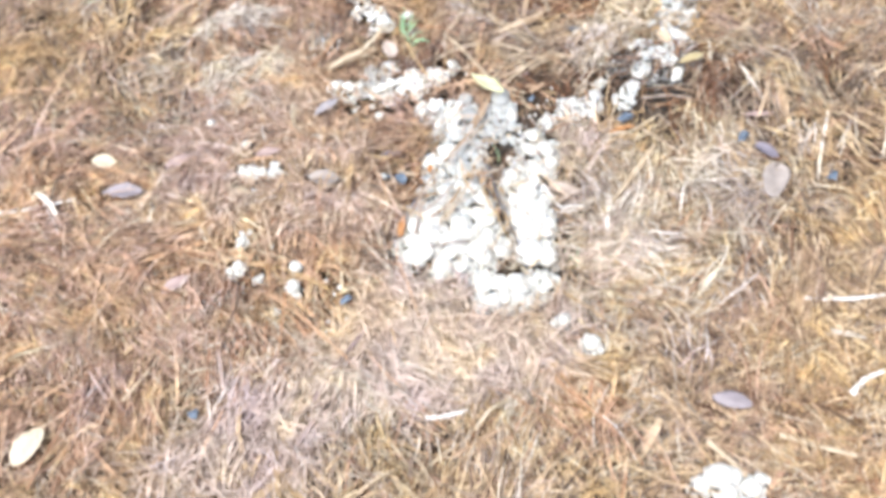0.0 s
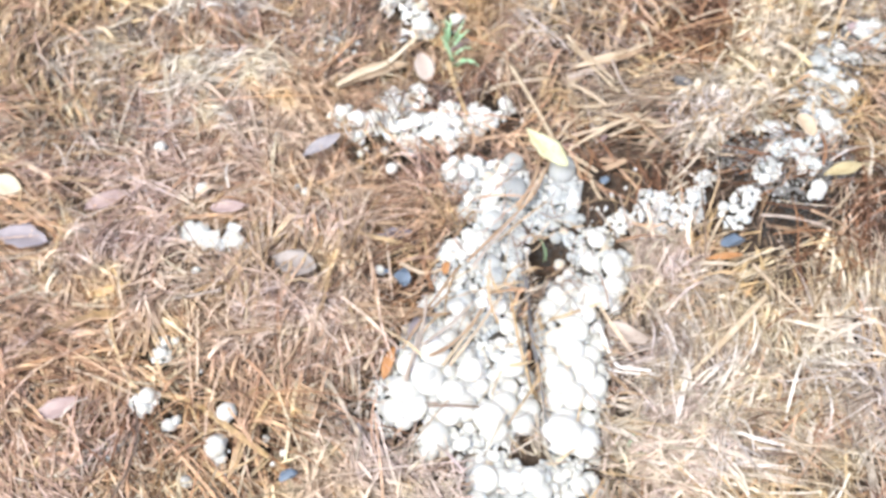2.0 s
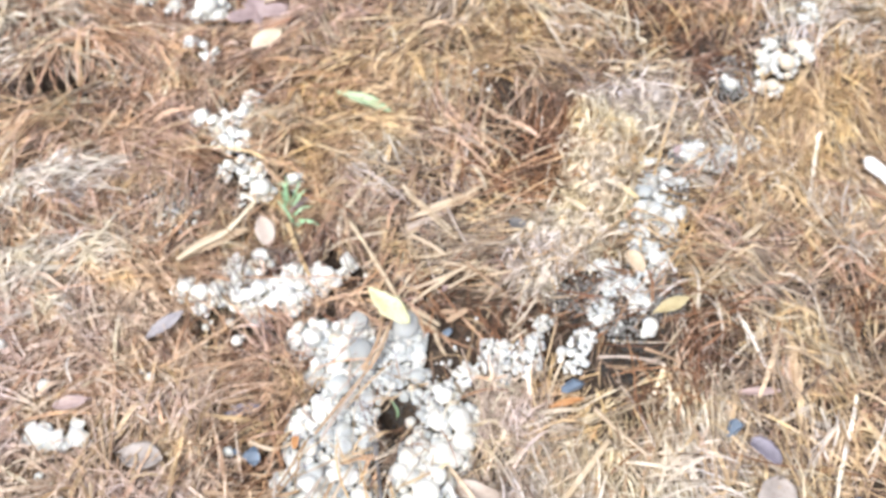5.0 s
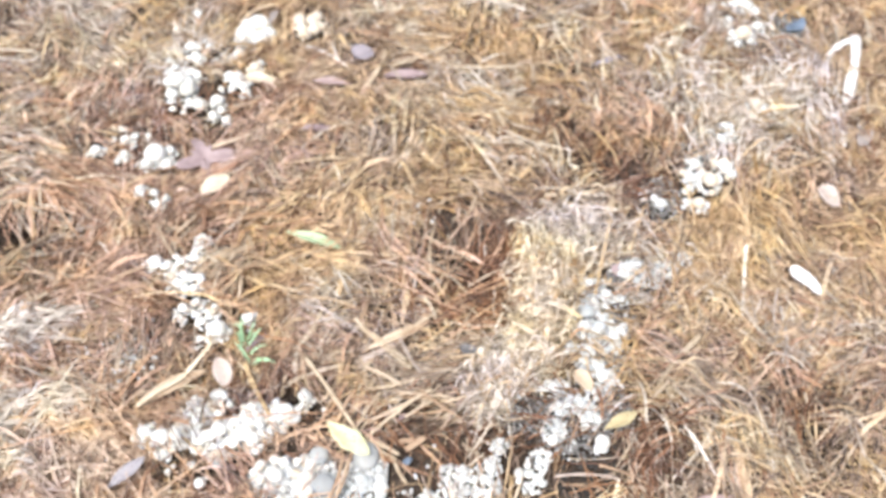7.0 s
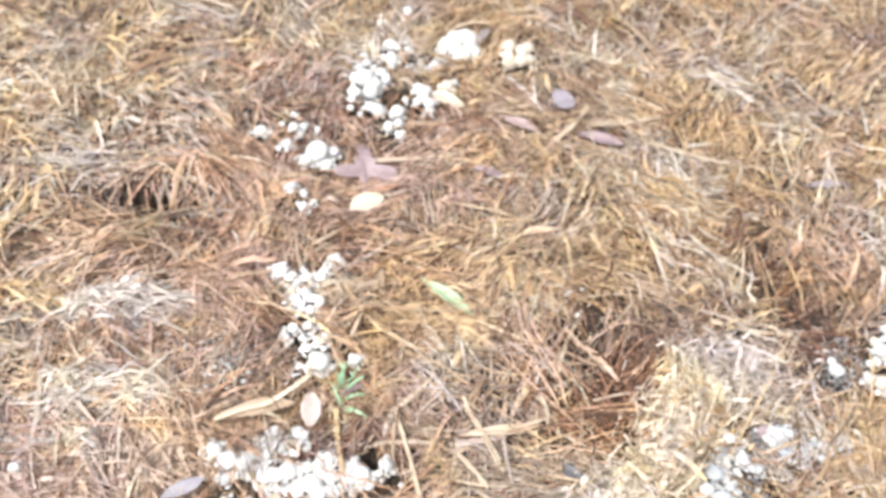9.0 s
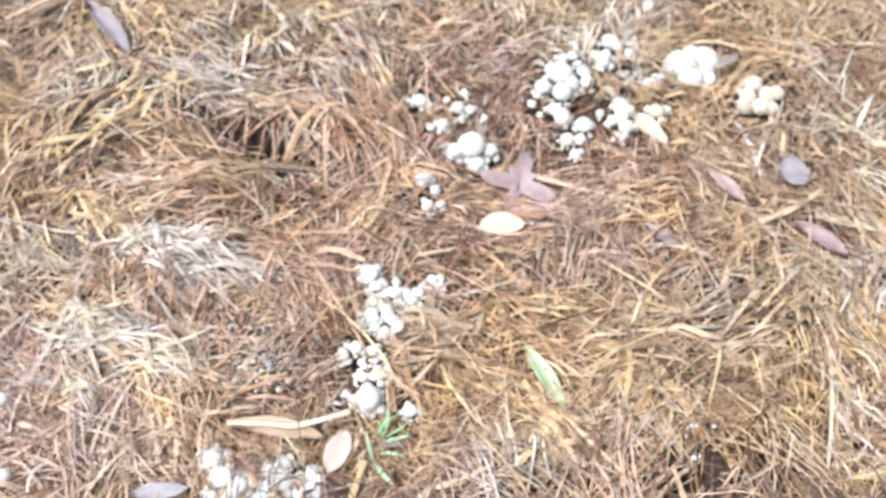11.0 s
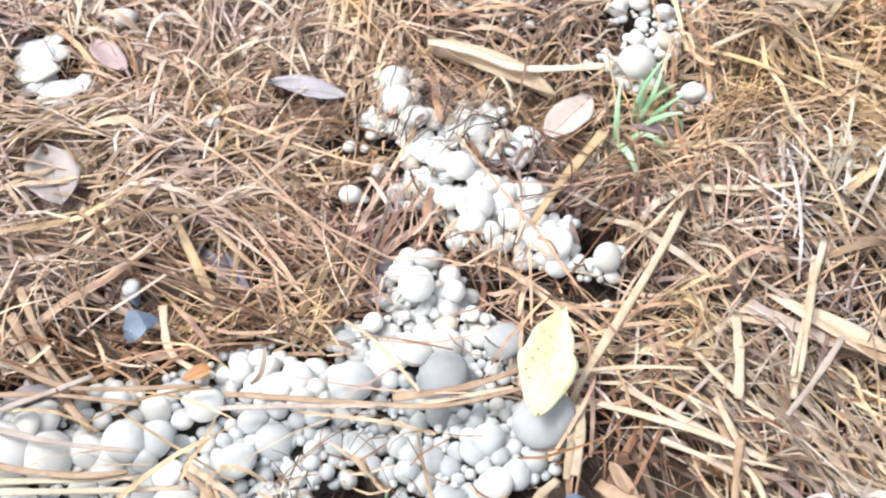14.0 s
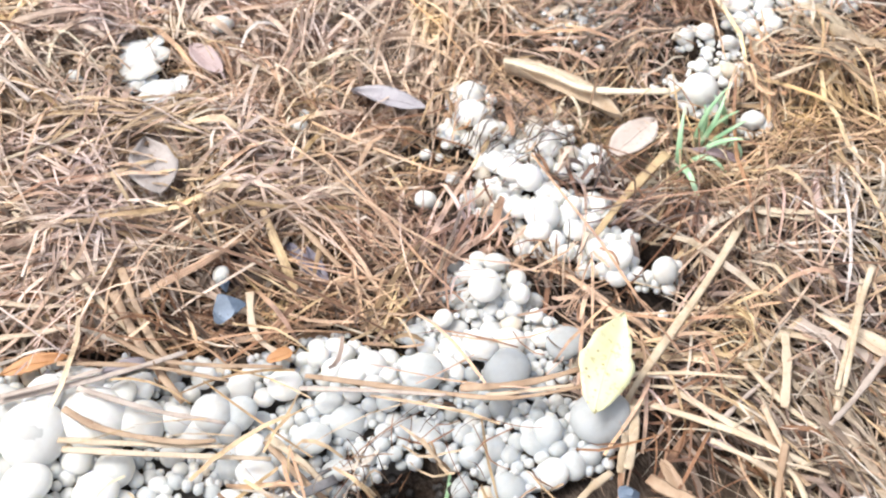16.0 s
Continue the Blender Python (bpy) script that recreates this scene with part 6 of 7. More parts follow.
# dark litter, plus pocket shade and a tuft's shadow put in as dark needles
DARK_AND_SHADED_GROUND = [(0.22, 1.455, 0.9, 0.032), (0.165, 1.47, 0.5, 0.03), (0.21, 1.525, 1.0, 0.028), (0.19, 1.495, 0.7, 0.025), (0.24, 1.535, 0.8, 0.03), (-0.30, 1.372, 0.7, 0.025), (-0.33, 1.36, 0.5, 0.02), (0.07, 1.25, 0.4, 0.03), (0.11, 1.285, 0.5, 0.03), (0.29, 1.11, 0.4, 0.04), (0.407, 1.688, 0.9, 0.03), (0.467, 1.75, 0.5, 0.05), (-0.465, 1.953, 0.8, 0.03), (-0.58, 2.05, 0.7, 0.04), (0.276, 1.235, 0.9, 0.04), (0.335, 1.25, 0.8, 0.03), (0.227, 1.274, 0.8, 0.025), (0.463, 1.623, 0.9, 0.03), (-0.345, 1.498, 0.6, 0.03), (0.59, 1.30, 0.6, 0.03), (0.235, 1.455, 0.6, 0.022), (0.215, 1.50, 0.8, 0.018), (0.252, 1.42, 0.5, 0.018), (0.16, 1.60, 0.5, 0.02), (0.055, 1.655, 0.7, 0.016), (0.125, 1.555, 0.9, 0.022), (-0.371, 1.483, 0.8, 0.025), (0.12, 1.18, 0.5, 0.04), (-0.235, 1.385, 0.5, 0.02), (-0.50, 1.555, 0.8, 0.03), (0.22, 1.66, 0.6, 0.05), (-0.36, 1.02, 0.6, 0.04), (0.11, 1.25, 0.45, 0.05), (0.36, 1.18, 0.4, 0.03), (0.08, 1.235, 0.3, 0.03), (0.29, 1.20, 1.0, 0.04), (0.238, 1.262, 0.9, 0.025), (-0.02, 1.315, 0.8, 0.03), (-0.11, 1.345, 0.7, 0.035), (0.26, 1.27, 0.7, 0.04), (0.40, 1.64, 0.7, 0.04), (-0.20, 1.45, 0.6, 0.04), (0.17, 1.48, 0.45, 0.06), (-0.12, 1.03, 0.7, 0.04), (-0.30, 0.85, 0.5, 0.04), (-0.18, 1.84, 0.7, 0.06), (-0.27, 1.76, 0.6, 0.05), (0.31, 1.20, 0.4, 0.03), (-0.479, 1.562, 0.4, 0.012), (-0.436, 1.576, 0.7, 0.012), (-0.39, 1.593, 0.5, 0.012), (0.41, 1.21, 0.6, 0.03), (0.45, 1.14, 0.5, 0.03), (-0.17, 1.265, 0.6, 0.03), (-0.10, 1.25, 0.6, 0.025), (-0.03, 1.285, 0.7, 0.03), (0.10, 1.22, 0.4, 0.025), (0.15, 1.545, 0.9, 0.018), (0.187, 1.531, 1.0, 0.02), (0.228, 1.459, 1.0, 0.025), (0.234, 1.402, 0.5, 0.02), (0.341, 1.759, 0.9, 0.028), (0.386, 1.715, 1.0, 0.028), (0.422, 1.673, 1.0, 0.025), (0.306, 1.748, 0.6, 0.03), (0.594, 1.287, 1.0, 0.028), (0.559, 1.256, 0.7, 0.025), (0.139, 1.221, 0.5, 0.025), (0.166, 1.229, 0.4, 0.02), (-0.073, 1.973, 0.8, 0.025), (-0.039, 1.839, 0.7, 0.02), (-0.204, 1.621, 0.9, 0.014), (-0.189, 1.591, 0.9, 0.014), (-0.563, 2.036, 0.8, 0.04), (0.412, 1.606, 1.0, 0.022), (0.46, 1.822, 0.6, 0.03), (-0.173, 1.784, 0.7, 0.02), (-0.38, 1.556, 0.6, 0.02), (0.369, 1.418, 0.5, 0.02)]
GREY_GROUND = [(0.08, 1.39, 0.8, 0.05), (0.05, 1.45, 0.7, 0.03), (0.0, 1.39, 0.5, 0.04), (0.12, 1.36, 0.7, 0.04), (-0.16, 0.59, 1.0, 0.045), (0.36, 1.14, 0.6, 0.12), (0.48, 1.22, 0.4, 0.10), (0.545, 1.719, 0.9, 0.05), (0.39, 1.505, 0.8, 0.04), (0.417, 1.457, 0.7, 0.03), (0.29, 1.446, 0.6, 0.03), (-0.314, 1.243, 0.6, 0.03), (0.03, 1.67, 0.9, 0.025), (0.065, 1.64, 0.9, 0.025), (0.10, 1.60, 0.9, 0.022), (-0.15, 0.61, 1.0, 0.06), (0.11, 1.30, 0.6, 0.06), (0.30, 1.10, 1.0, 0.14), (0.45, 1.30, 0.8, 0.12), (0.20, 1.40, 0.5, 0.08), (0.58, 1.72, 0.9, 0.07), (0.68, 1.92, 0.8, 0.08), (0.45, 1.12, 0.7, 0.12), (0.27, 1.24, 0.8, 0.06), (-0.36, 1.36, 0.8, 0.03), (-0.235, 1.385, 0.9, 0.03), (-0.33, 1.225, 0.8, 0.05), (-0.40, 1.13, 0.6, 0.06), (-0.47, 2.05, 0.6, 0.12), (-0.12, 0.72, 0.6, 0.08), (0.05, 1.75, 0.3, 0.05)]


# tufts of golden straw
GOLD_GROUND = [(0.08, 1.575, 1.0, 0.02), (0.13, 1.578, 1.0, 0.022), (0.18, 1.570, 1.0, 0.022), (0.225, 1.548, 1.0, 0.02), (-0.21, 1.05, 0.5, 0.03), (-0.16, 1.13, 0.5, 0.03), (-0.28, 1.03, 0.5, 0.025), (0.10, 1.33, 0.5, 0.04), (-0.26, 1.10, 0.45, 0.07), (-0.16, 1.06, 0.4, 0.05), (0.08, 0.615, 1.0, 0.05), (0.145, 0.65, 1.0, 0.04), (0.02, 0.585, 0.8, 0.035), (0.10, 0.55, 0.9, 0.05), (0.126, 1.531, 1.0, 0.03), (0.165, 1.537, 1.0, 0.03), (0.196, 1.495, 1.0, 0.025), (0.05, 1.561, 0.8, 0.03), (0.15, 1.47, 0.7, 0.025), (-0.09, 1.555, 0.7, 0.05), (-0.05, 1.617, 0.8, 0.05), (0.0, 1.648, 0.7, 0.04), (0.118, 1.605, 0.8, 0.04), (-0.52, 1.21, 0.8, 0.06), (-0.64, 1.35, 0.8, 0.10), (0.06, 1.73, 0.7, 0.06), (0.18, 1.75, 0.8, 0.08), (0.18, 1.63, 0.7, 0.05), (0.41, 1.36, 0.9, 0.035), (0.25, 1.95, 0.7, 0.15), (-0.5, 1.57, 0.7, 0.05), (0.55, 1.45, 0.6, 0.10), (0.60, 1.62, 0.6, 0.10)]


# two narrow bands of matted whitish straw
BANDS = [(-0.43, 1.395, 0.9, 0.011), (-0.405, 1.407, 1.0, 0.012), (-0.38, 1.42, 1.0, 0.012), (-0.352, 1.432, 0.9, 0.010), (-0.41, 1.287, 0.7, 0.010), (-0.38, 1.297, 0.9, 0.011), (-0.345, 1.308, 1.0, 0.012), (-0.315, 1.322, 0.9, 0.010), (-0.365, 1.237, 0.7, 0.012)]


# whitish, slightly pink needles below the patch and beside it
# stubble of short broken straw beside the column of caps
STUBBLE = [(0.296, 1.535, 1.0, 0.022), (0.335, 1.555, 0.8, 0.02), (0.28, 1.495, 1.0, 0.02), (0.278, 1.455, 1.0, 0.02), (0.268, 1.40, 0.9, 0.018), (0.24, 1.345, 1.0, 0.02), (0.215, 1.315, 1.0, 0.02), (0.195, 1.285, 0.7, 0.018)]
FADED = [(-0.337, 1.012, 0.8, 0.05), (-0.266, 0.996, 0.9, 0.04), (-0.19, 0.985, 0.8, 0.04), (-0.15, 1.03, 0.5, 0.03), (-0.22, 1.075, 0.8, 0.04), (-0.18, 1.13, 0.8, 0.04), (-0.27, 1.17, 0.9, 0.045), (-0.31, 1.25, 0.9, 0.04), (-0.37, 1.16, 0.8, 0.06), (-0.42, 1.06, 0.6, 0.06), (-0.25, 1.27, 0.7, 0.03)]
BLEACHED = [(-0.11, 0.806, 1.0, 0.045), (0.004, 0.768, 1.0, 0.055), (0.10, 0.79, 0.7, 0.045), (-0.18, 0.715, 0.9, 0.05), (-0.28, 0.62, 0.9, 0.06), (-0.345, 0.564, 0.8, 0.06), (0.076, 0.726, 0.6, 0.04), (-0.07, 0.73, 0.8, 0.05), (0.19, 0.914, 0.7, 0.04), (0.165, 1.125, 0.8, 0.035), (0.253, 0.984, 0.4, 0.04)]


def zone(x, y, some, size, k, ragged):
    """From 0 to 1: how far a place belongs to a patch of litter, with a ragged but fairly sharp edge."""
    return np.clip((spots(x, y, some) + ragged * value_noise(x, y, size, k) - 0.28) / 0.42, 0, 1)


def share(kind, x, y):
    """How much of the litter is of one kind at a place."""
    if kind == "outer":
        far = np.hypot(x - 0.05, y - 1.45)
        return np.clip((far - 0.6) / 0.5, 0, 1) * np.exp(-((np.maximum(far - 1.2, 0) / 1.3) ** 2))
    if kind == "dark":
        out = np.clip((np.abs(y - 1.12) - 0.25) / 0.15, 0, 1)
        return np.clip(spots(x, y, DARK_AND_SHADED_GROUND) + (0.35 + 0.45 * out) * value_noise(x, y, 0.05, 3) - 0.08, 0.02, 1)
    if kind == "bands":
        return np.clip(spots(x, y, BANDS), 0, 1)
    if kind == "stubble":
        return np.clip(spots(x, y, STUBBLE), 0, 1)
    if kind == "faded":
        return zone(x, y, FADED, 0.03, 2, 0.25)
    if kind == "bleached":
        return zone(x, y, BLEACHED, 0.03, 4, 0.15)
    red, pale = zone(x, y, RED_GROUND, 0.05, 3, 0.22), zone(x, y, PALE_GROUND, 0.05, 4, 0.22)
    grey, gold = zone(x, y, GREY_GROUND, 0.05, 1, 0.22), zone(x, y, GOLD_GROUND, 0.04, 0, 0.2)
    if kind == "red":
        return np.clip(0.12 + red * (1 - 0.6 * pale) * (1 - 0.5 * gold), 0.06, 1)
    if kind == "mauve":
        return np.clip(0.05 + red * (1 - 0.6 * pale) * (1 - 0.5 * gold), 0.03, 1) * np.clip(0.2 - x / 0.12, 0.2, 1)
    if kind == "gold":
        return np.clip(0.06 + gold, 0, 1)
    if kind == "pale":
        return np.clip(0.07 + pale * (1 - 0.5 * red), 0.03, 1)
    if kind == "tan":
        return np.clip(0.85 * (1 - 0.80 * red) * (1 - 0.5 * pale) * (1 - 0.5 * grey), 0.1, 1)
    if kind == "grey":
        return np.clip(0.08 + grey * (1 - 0.6 * red), 0.05, 1)
    if kind == "brown":
        return np.clip((1 - 0.7 * pale) * (1 - 0.6 * grey) * (1 - 0.5 * gold), 0.12, 1)
    return np.full(len(x), 1.0)


def litter(name, kind, count, length, width, mat, label, seed, spread=0.028, fan=0.22, bend=0.36, lift=(0.0, 0.010), reach=None, on_caps=0.004, tilt=0.055, along=None, fold=False, bare=0.06, over_caps=0.022):
    """Thin bent strands, thrown in tufts that share a direction, lying on the ground."""
    g = np.random.default_rng(seed)
    lo, hi = reach or ((-1.2, 0.2), (1.25, 2.8))
    tufts = max(count // 20, min(count, 16))
    tx, ty = g.uniform(lo[0], hi[0], tufts), g.uniform(lo[1], hi[1], tufts)
    ta = 1.5 * value_noise(tx, ty, 0.16, 2) + 2.6 * value_noise(tx, ty, 0.065, 0) + g.normal(0, 0.35, tufts)
    ta = np.where(g.random(tufts) < 0.16, g.uniform(0, 3.14, tufts), ta)
    if along is not None:
        ta = along + g.normal(0, 0.35, tufts)
    pick = g.integers(0, tufts, int(count * 2.2))
    x, y = tx[pick] + g.normal(0, spread, len(pick)), ty[pick] + g.normal(0, spread, len(pick))
    a = ta[pick] + g.normal(0, fan, len(pick))
    keep = g.random(len(x)) < share(kind, x, y)
    if kind in ("red", "mauve", "gold", "tan", "all", "brown", "grey") and reach is None:
        keep &= g.random(len(x)) > 0.84 * np.clip(spots(x, y, BLEACHED + BANDS), 0, 1)
    if kind in ("tan", "grey", "pale", "gold") and reach is None:
        keep &= g.random(len(x)) > 0.94 * np.clip(spots(x, y, DARK_AND_SHADED_GROUND), 0, 1)
    elif kind in ("all", "brown", "red", "mauve") and reach is None and mat is not GREY_STRANDS:
        keep &= g.random(len(x)) > 0.70 * np.clip(spots(x, y, DARK_AND_SHADED_GROUND), 0, 1)
    if reach is None:
        rim = (np.abs((x - 0.02) / 1.2) ** 3 + np.abs((y - 1.5) / 1.28) ** 3) ** (1 / 3) + 0.05 * value_noise(x, y, 0.2, 2)
        keep &= g.random(len(x)) < (1.0 - rim) / 0.25
    tz = g.uniform(0, 0.014, tufts)
    lucky = g.random(len(x)) < on_caps
    keep &= lucky | ~crowded(x, y)
    lucky = lucky[keep][:count]
    x, y, a, tz = x[keep][:count], y[keep][:count], a[keep][:count], tz[pick][keep][:count]
    n = len(x)
    L = length * np.exp(g.normal(0, 0.42, n))
    wd = width * np.exp(g.normal(0, 0.45, n))
    k = g.normal(0, bend, n)
    # a strand that would cross a patch is cut short at its edge
    ex, ey = 0.42 * L * np.cos(a), 0.42 * L * np.sin(a)
    over = crowded(x + ex, y + ey) | crowded(x - ex, y - ey) | crowded(x + ex / 2, y + ey / 2) | crowded(x - ex / 2, y - ey / 2)
    over &= ~lucky
    L = np.where(over, L * 0.35, L)
    z0, slope, arch = tz + g.uniform(lift[0], lift[1], n), g.normal(0, tilt, n), g.normal(0.002, 0.006, n)
    rows = 5
    s = np.linspace(-0.5, 0.5, rows)[None, :]
    ang = a[:, None] + k[:, None] * s
    px = x[:, None] + L[:, None] * (s * np.cos(a)[:, None] - k[:, None] * s * s / 2 * np.sin(a)[:, None])
    py = y[:, None] + L[:, None] * (s * np.sin(a)[:, None] + k[:, None] * s * s / 2 * np.cos(a)[:, None])
    fine = np.linspace(-0.5, 0.5, 13)[None, :]
    qx = x[:, None] + L[:, None] * (fine * np.cos(a)[:, None] - k[:, None] * fine * fine / 2 * np.sin(a)[:, None])
    qy = y[:, None] + L[:, None] * (fine * np.sin(a)[:, None] + k[:, None] * fine * fine / 2 * np.cos(a)[:, None])
    on_leaf = crowded(px.ravel(), py.ravel(), LEAF_AREAS).reshape(px.shape).any(1)
    on_patch = (crowded(px.ravel(), py.ravel()).reshape(px.shape).sum(1) > 1) | (crowded(qx.ravel(), qy.ravel(), SMALL_AREAS).reshape(qx.shape).any(1) & (g.random(n) > 0.15))
    soil = [[(cx, cy, r * (0.72 + 0.2 * math.sin(900 * cx + 700 * cy))) for cx, cy, r in HOLLOWS]]
    open_soil = (crowded(qx.ravel(), qy.ravel(), soil).reshape(qx.shape).sum(1) > 1) & (g.random(n) > bare)
    stay = lucky | ~on_patch
    stay &= ~open_soil
    stay &= ~crowded(qx.ravel(), qy.ravel(), [PITS]).reshape(qx.shape).any(1)
    under = on_leaf[stay] & (g.random(stay.sum()) > 0.06)
    px, py, ang, z0, slope, arch, L, wd = px[stay], py[stay], ang[stay], z0[stay], slope[stay], arch[stay], L[stay], wd[stay]
    n = len(px)
    ground = height(px, py)
    raised = mound(px, py)
    caps_up = over_caps * crowded(px.ravel(), py.ravel()).reshape(px.shape)
    # stiff strands do not follow each dip between the caps
    caps_up = 0.2 * caps_up + 0.8 * caps_up.max(1, keepdims=True)
    pz = np.maximum(ground + z0[:, None] + slope[:, None] * s * L[:, None] + arch[:, None] * (1 - 4 * s * s), ground + 0.0005) + caps_up + raised
    pz = np.where(under[:, None], np.minimum(pz, ground + 0.006), pz)
    roll = g.normal(0, 0.4, n)[:, None] + g.normal(0, 0.7, n)[:, None] * s
    half = wd[:, None] / 2 * (1 - 0.3 * np.abs(2 * s) ** 4)
    dx, dy, dz = -np.sin(ang) * np.cos(roll) * half, np.cos(ang) * np.cos(roll) * half, np.sin(roll) * half
    sides = [np.stack([px - dx, py - dy, pz - dz], -1), np.stack([px + dx, py + dy, pz + dz], -1)]
    if fold:
        sides.insert(1, np.stack([px, py, pz + 0.25 * half], -1))
    w = len(sides)
    verts = np.stack(sides, 2).reshape(-1, 3)
    base = (np.arange(n) * rows * w)[:, None, None] + (np.arange(rows - 1) * w)[None, :, None] + np.arange(w - 1)[None, None, :]
    quads = np.stack([base, base + 1, base + w + 1, base + w], -1).reshape(-1, 4)
    me = bpy.data.meshes.new(name)
    me.vertices.add(len(verts))
    me.vertices.foreach_set("co", verts.ravel())
    me.loops.add(quads.size)
    me.loops.foreach_set("vertex_index", quads.ravel())
    me.polygons.add(len(quads))
    me.polygons.foreach_set("loop_start", np.arange(0, quads.size, 4))
    me.update(calc_edges=True)
    turn = g.uniform(0, 400, n)[:, None, None]
    grain = np.stack(np.broadcast_arrays(turn + np.arange(w)[None, None, :] * (wd[:, None, None] / 0.0016 / (w - 1)), (L[:, None, None] * s[:, :, None]) * 28.0, turn * 0.37), -1)
    me.attributes.new("fibre", "FLOAT_VECTOR", "POINT").data.foreach_set("vector", np.ascontiguousarray(grain, dtype=np.float32).ravel())
    me.shade_smooth()
    me.materials.append(mat)
    return tagged(new(name, me), label, "litter", kind="stuff")


litter("pine_needles", "red", 42000, 0.070, 0.0016, RED_STRANDS, "thick mat of reddish-brown dry pine needles", 1)
litter("mauve_needles", "mauve", 30000, 0.050, 0.0013, MAUVE_STRANDS, "faded pinkish-brown needles among the red ones", 23, lift=(0.004, 0.013), bend=0.32)
litter("golden_straw", "gold", 15000, 0.060, 0.0017, GOLD_STRANDS, "tufts of golden-brown straw swept together", 18, lift=(0.003, 0.014))
litter("straw_litter", "tan", 56000, 0.056, 0.0016, TAN_STRANDS, "loose tangle of tan and golden straw", 2, bend=0.26)
litter("dry_grass", "pale", 28000, 0.053, 0.0017, PALE_STRANDS, "bleached pale dry grass lying in tufts", 3, bend=0.3)
litter("weathered_litter", "all", 27000, 0.030, 0.0018, GREY_STRANDS, "dark weathered needle fragments near the soil", 4, lift=(0.0, 0.006), bare=0.35)
litter("fine_needles", "brown", 42000, 0.042, 0.0009, BROWN_STRANDS, "fine broken brown needles through the whole litter", 9, fan=0.9, lift=(0.003, 0.013), tilt=0.09, bare=0.3)
litter("fine_straw", "all", 14000, 0.036, 0.0009, PALE_STRANDS, "fine pale fibres through the whole litter", 10, fan=0.9, lift=(0.003, 0.013), tilt=0.09)
litter("broad_straw", "tan", 2300, 0.055, 0.0033, TAN_STRANDS, "broad flattened straw blades scattered over needles", 5, lift=(0.002, 0.012), on_caps=0.004, fold=True, bend=0.15)
litter("broad_dry_grass", "pale", 1800, 0.055, 0.0032, PALE_STRANDS, "broad bleached grass blades scattered over straw", 6, lift=(0.002, 0.012), on_caps=0.004, fold=True, bend=0.15)
litter("broad_grey_blades", "all", 900, 0.050, 0.0030, GREY_STRAW, "broad weathered grey-brown blades through the litter", 19, lift=(0.003, 0.012), fold=True, bend=0.2)
litter("grey_straw", "grey", 21000, 0.055, 0.0018, GREY_STRAW, "grey-brown weathered straw in loose tufts", 11)
litter("dark_needles", "dark", 30000, 0.045, 0.0012, DARK_STRANDS, "dark reddish needles in the litter, also standing in for shade in its pockets", 16, fan=0.5, lift=(0.003, 0.013), bare=0.3)
litter("bleached_grass", "pale", 9000, 0.050, 0.0020, WHITE_STRANDS, "whitish bleached grass in broad patches", 17, lift=(0.005, 0.014))
litter("bleached_needles", "bleached", 15000, 0.050, 0.0014, PINKISH_STRANDS, "pinkish white bleached needles below the great patch", 21, fan=0.4, lift=(0.006, 0.014), reach=((-0.48, 0.45), (0.32, 1.20)), spread=0.04, on_caps=0.0)
for n, (mat, count) in enumerate(((PALE_STRANDS, 5200), (WHITE_STRANDS, 2000), (TAN_STRANDS, 900))):
    litter("straw_stubble", "stubble", count, 0.020, 0.0025, mat, "short broken pieces of pale straw standing at all angles", 40 + n, fan=1.2, lift=(0.010, 0.020), reach=((0.16, 1.25), (0.38, 1.60)), spread=0.02, on_caps=0.0, tilt=0.5, bend=0.15, fold=True)
litter("faded_needles", "faded", 3600, 0.050, 0.0015, FADED_STRANDS, "greyish-pink faded needles over the red ones", 24, fan=0.5, lift=(0.006, 0.014), reach=((-0.50, 0.92), (-0.10, 1.32)), spread=0.03, on_caps=0.0, bend=0.3)
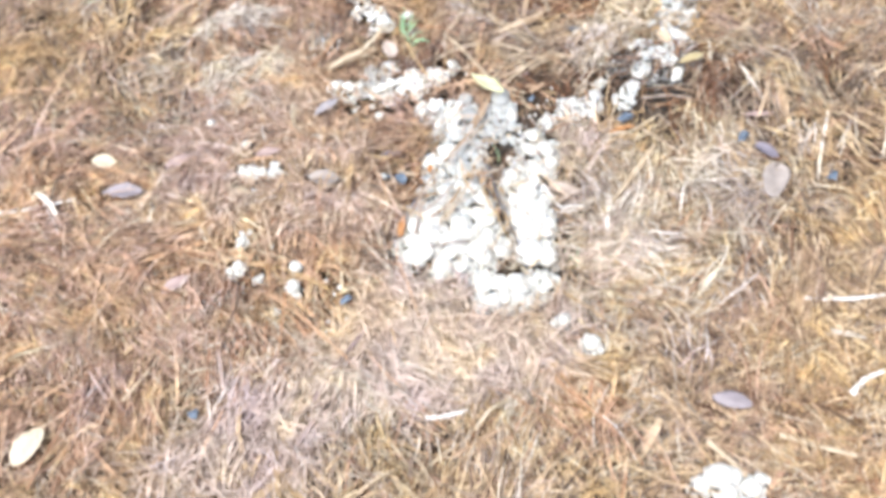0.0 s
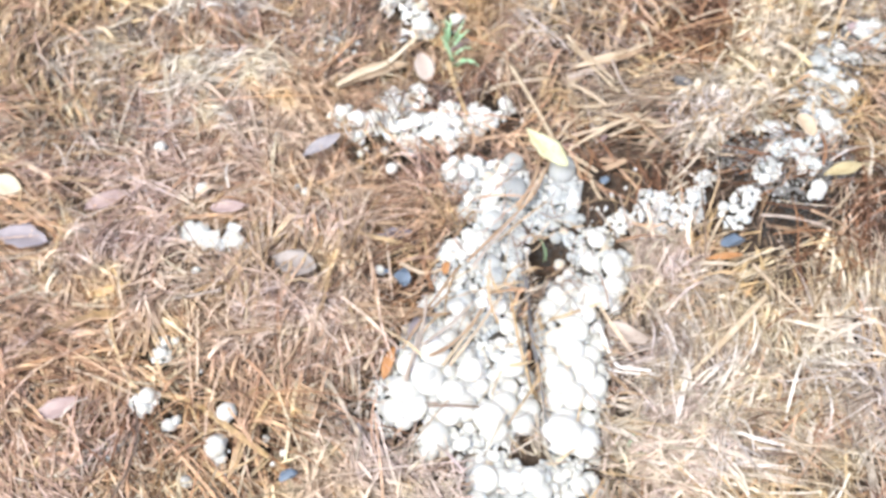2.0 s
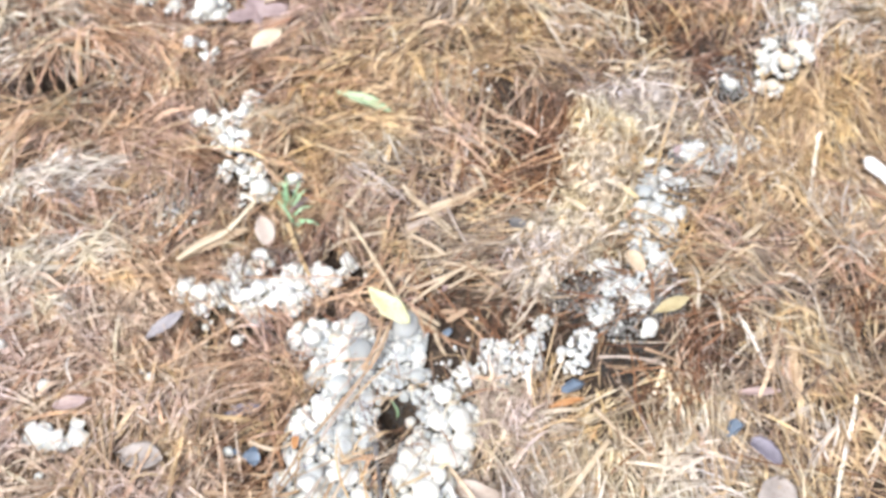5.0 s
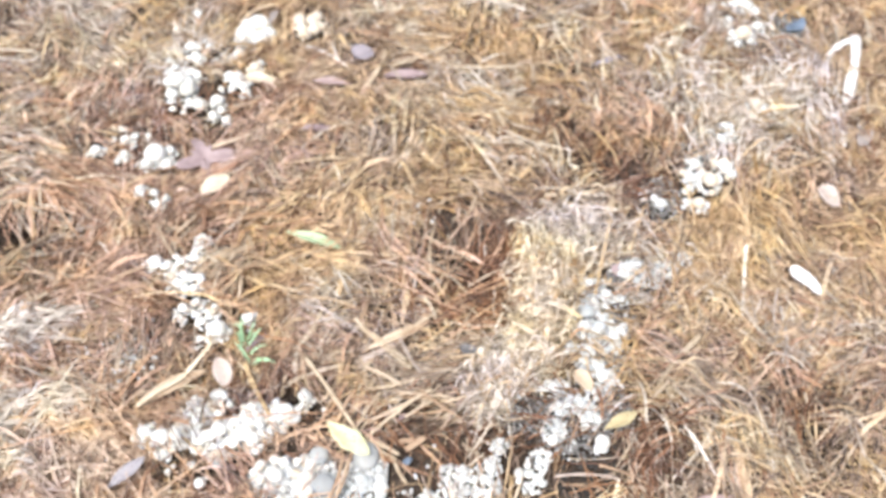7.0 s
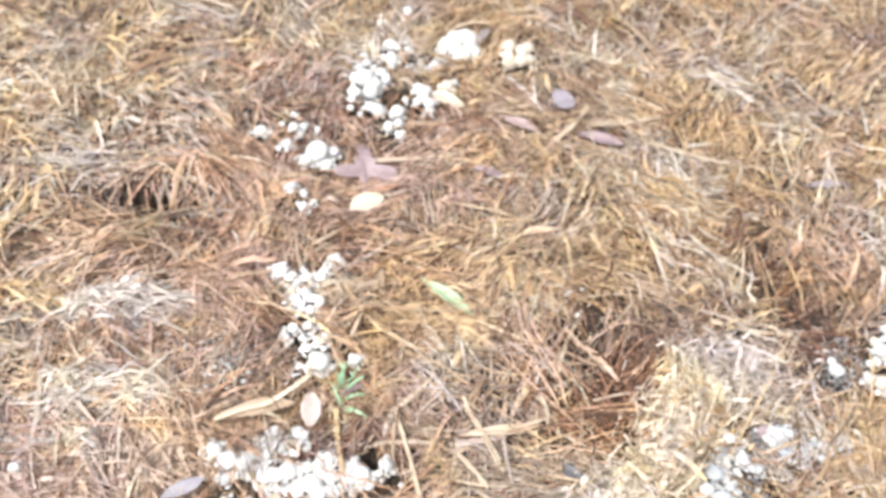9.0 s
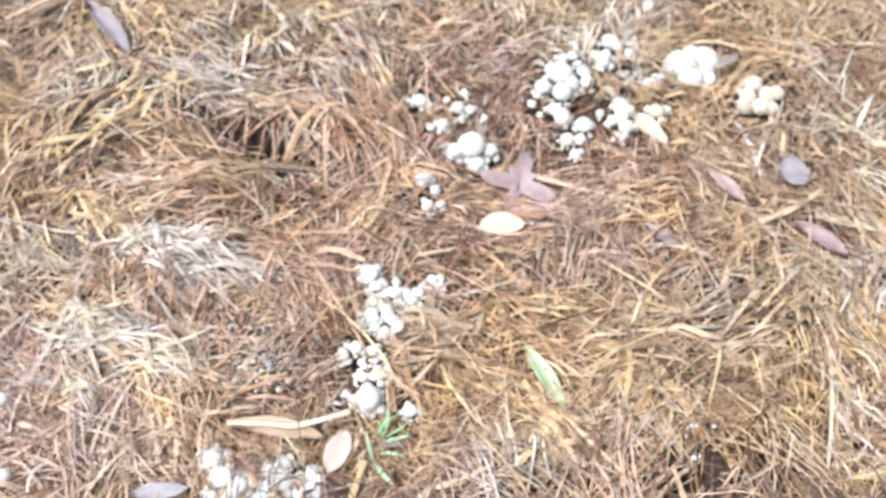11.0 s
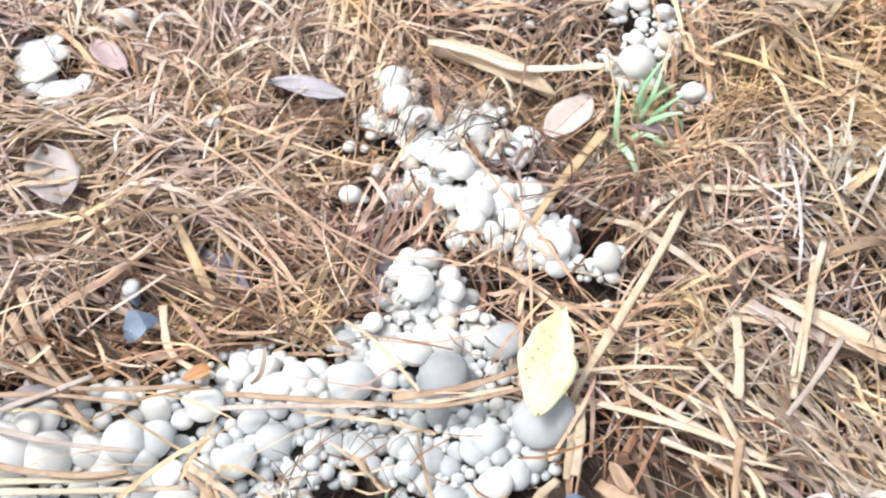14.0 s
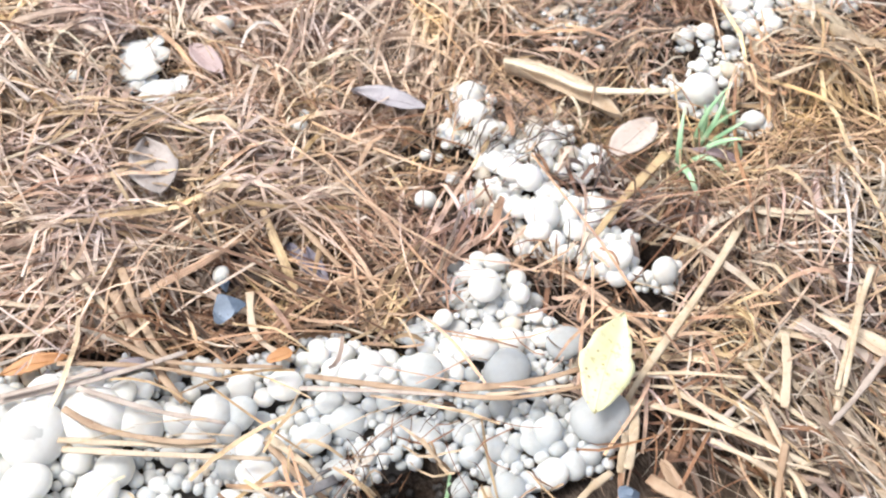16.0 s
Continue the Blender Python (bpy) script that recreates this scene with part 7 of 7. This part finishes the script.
litter("bleached_thatch", "bands", 5200, 0.048, 0.0020, WHITE_STRANDS, "patches of matted whitish straw", 8, fan=0.25, lift=(0.006, 0.014), reach=((-0.50, 1.20), (-0.27, 1.47)), spread=0.03, on_caps=0.0, along=0.5, fold=True)
litter("outer_litter", "outer", 16000, 0.09, 0.0036, TAN_STRANDS, "straw thinning out round the patch", 7, lift=(0.0, 0.010), reach=((-3.4, -2.0), (3.5, 4.9)), spread=0.12)
litter("outer_needles", "outer", 16000, 0.09, 0.003, RED_STRANDS, "brown needles thinning out round the patch", 15, lift=(0.0, 0.010), reach=((-3.4, -2.0), (3.5, 4.9)), spread=0.12)
for n, (lo, hi) in enumerate((((0.50, 1.66), (0.74, 2.00)), ((0.37, 1.44), (0.52, 1.58)), ((0.19, 1.27), (0.30, 1.42)))):
    litter("whitish_grass", "all", 1100 if n == 0 else 90, 0.045, 0.0022, WHITE_STRANDS, "bleached greyish grass matted beside white caps", 30 + n, lift=(0.006, 0.014), reach=(lo, hi), spread=0.025, on_caps=0.04)
# fibres that lie across the caps
litter("crossing_twigs", "all", 120, 0.030, 0.0008, GREY_STRANDS, "thin dark twigs lying across white caps", 12, on_caps=1.0, reach=((-0.20, 1.26), (-0.06, 1.34)), spread=0.012, over_caps=0.034, lift=(0.0, 0.004), tilt=0.06)
litter("crossing_needles", "all", 12, 0.040, 0.0013, RED_STRANDS, "brown needles strewn over the head of the white patch", 13, on_caps=1.0, reach=((-0.07, 1.17), (-0.01, 1.235)), spread=0.010, over_caps=0.026, lift=(0.0, 0.005), along=0.9)
litter("crossing_straw", "all", 30, 0.055, 0.0014, TAN_STRANDS, "tan straw strewn over white caps", 14, on_caps=1.0, reach=((-0.12, 0.90), (0.08, 1.10)), spread=0.04, over_caps=0.027, lift=(0.0, 0.005), along=1.2)
litter("rootlets", "all", 80, 0.028, 0.0007, DARK_STRANDS, "thin dark rootlets hanging over a bare hollow", 22, on_caps=1.0, reach=((0.01, 1.08), (0.075, 1.16)), spread=0.015, over_caps=0.020, lift=(0.002, 0.012), tilt=0.25, fan=1.2, bare=1.0)
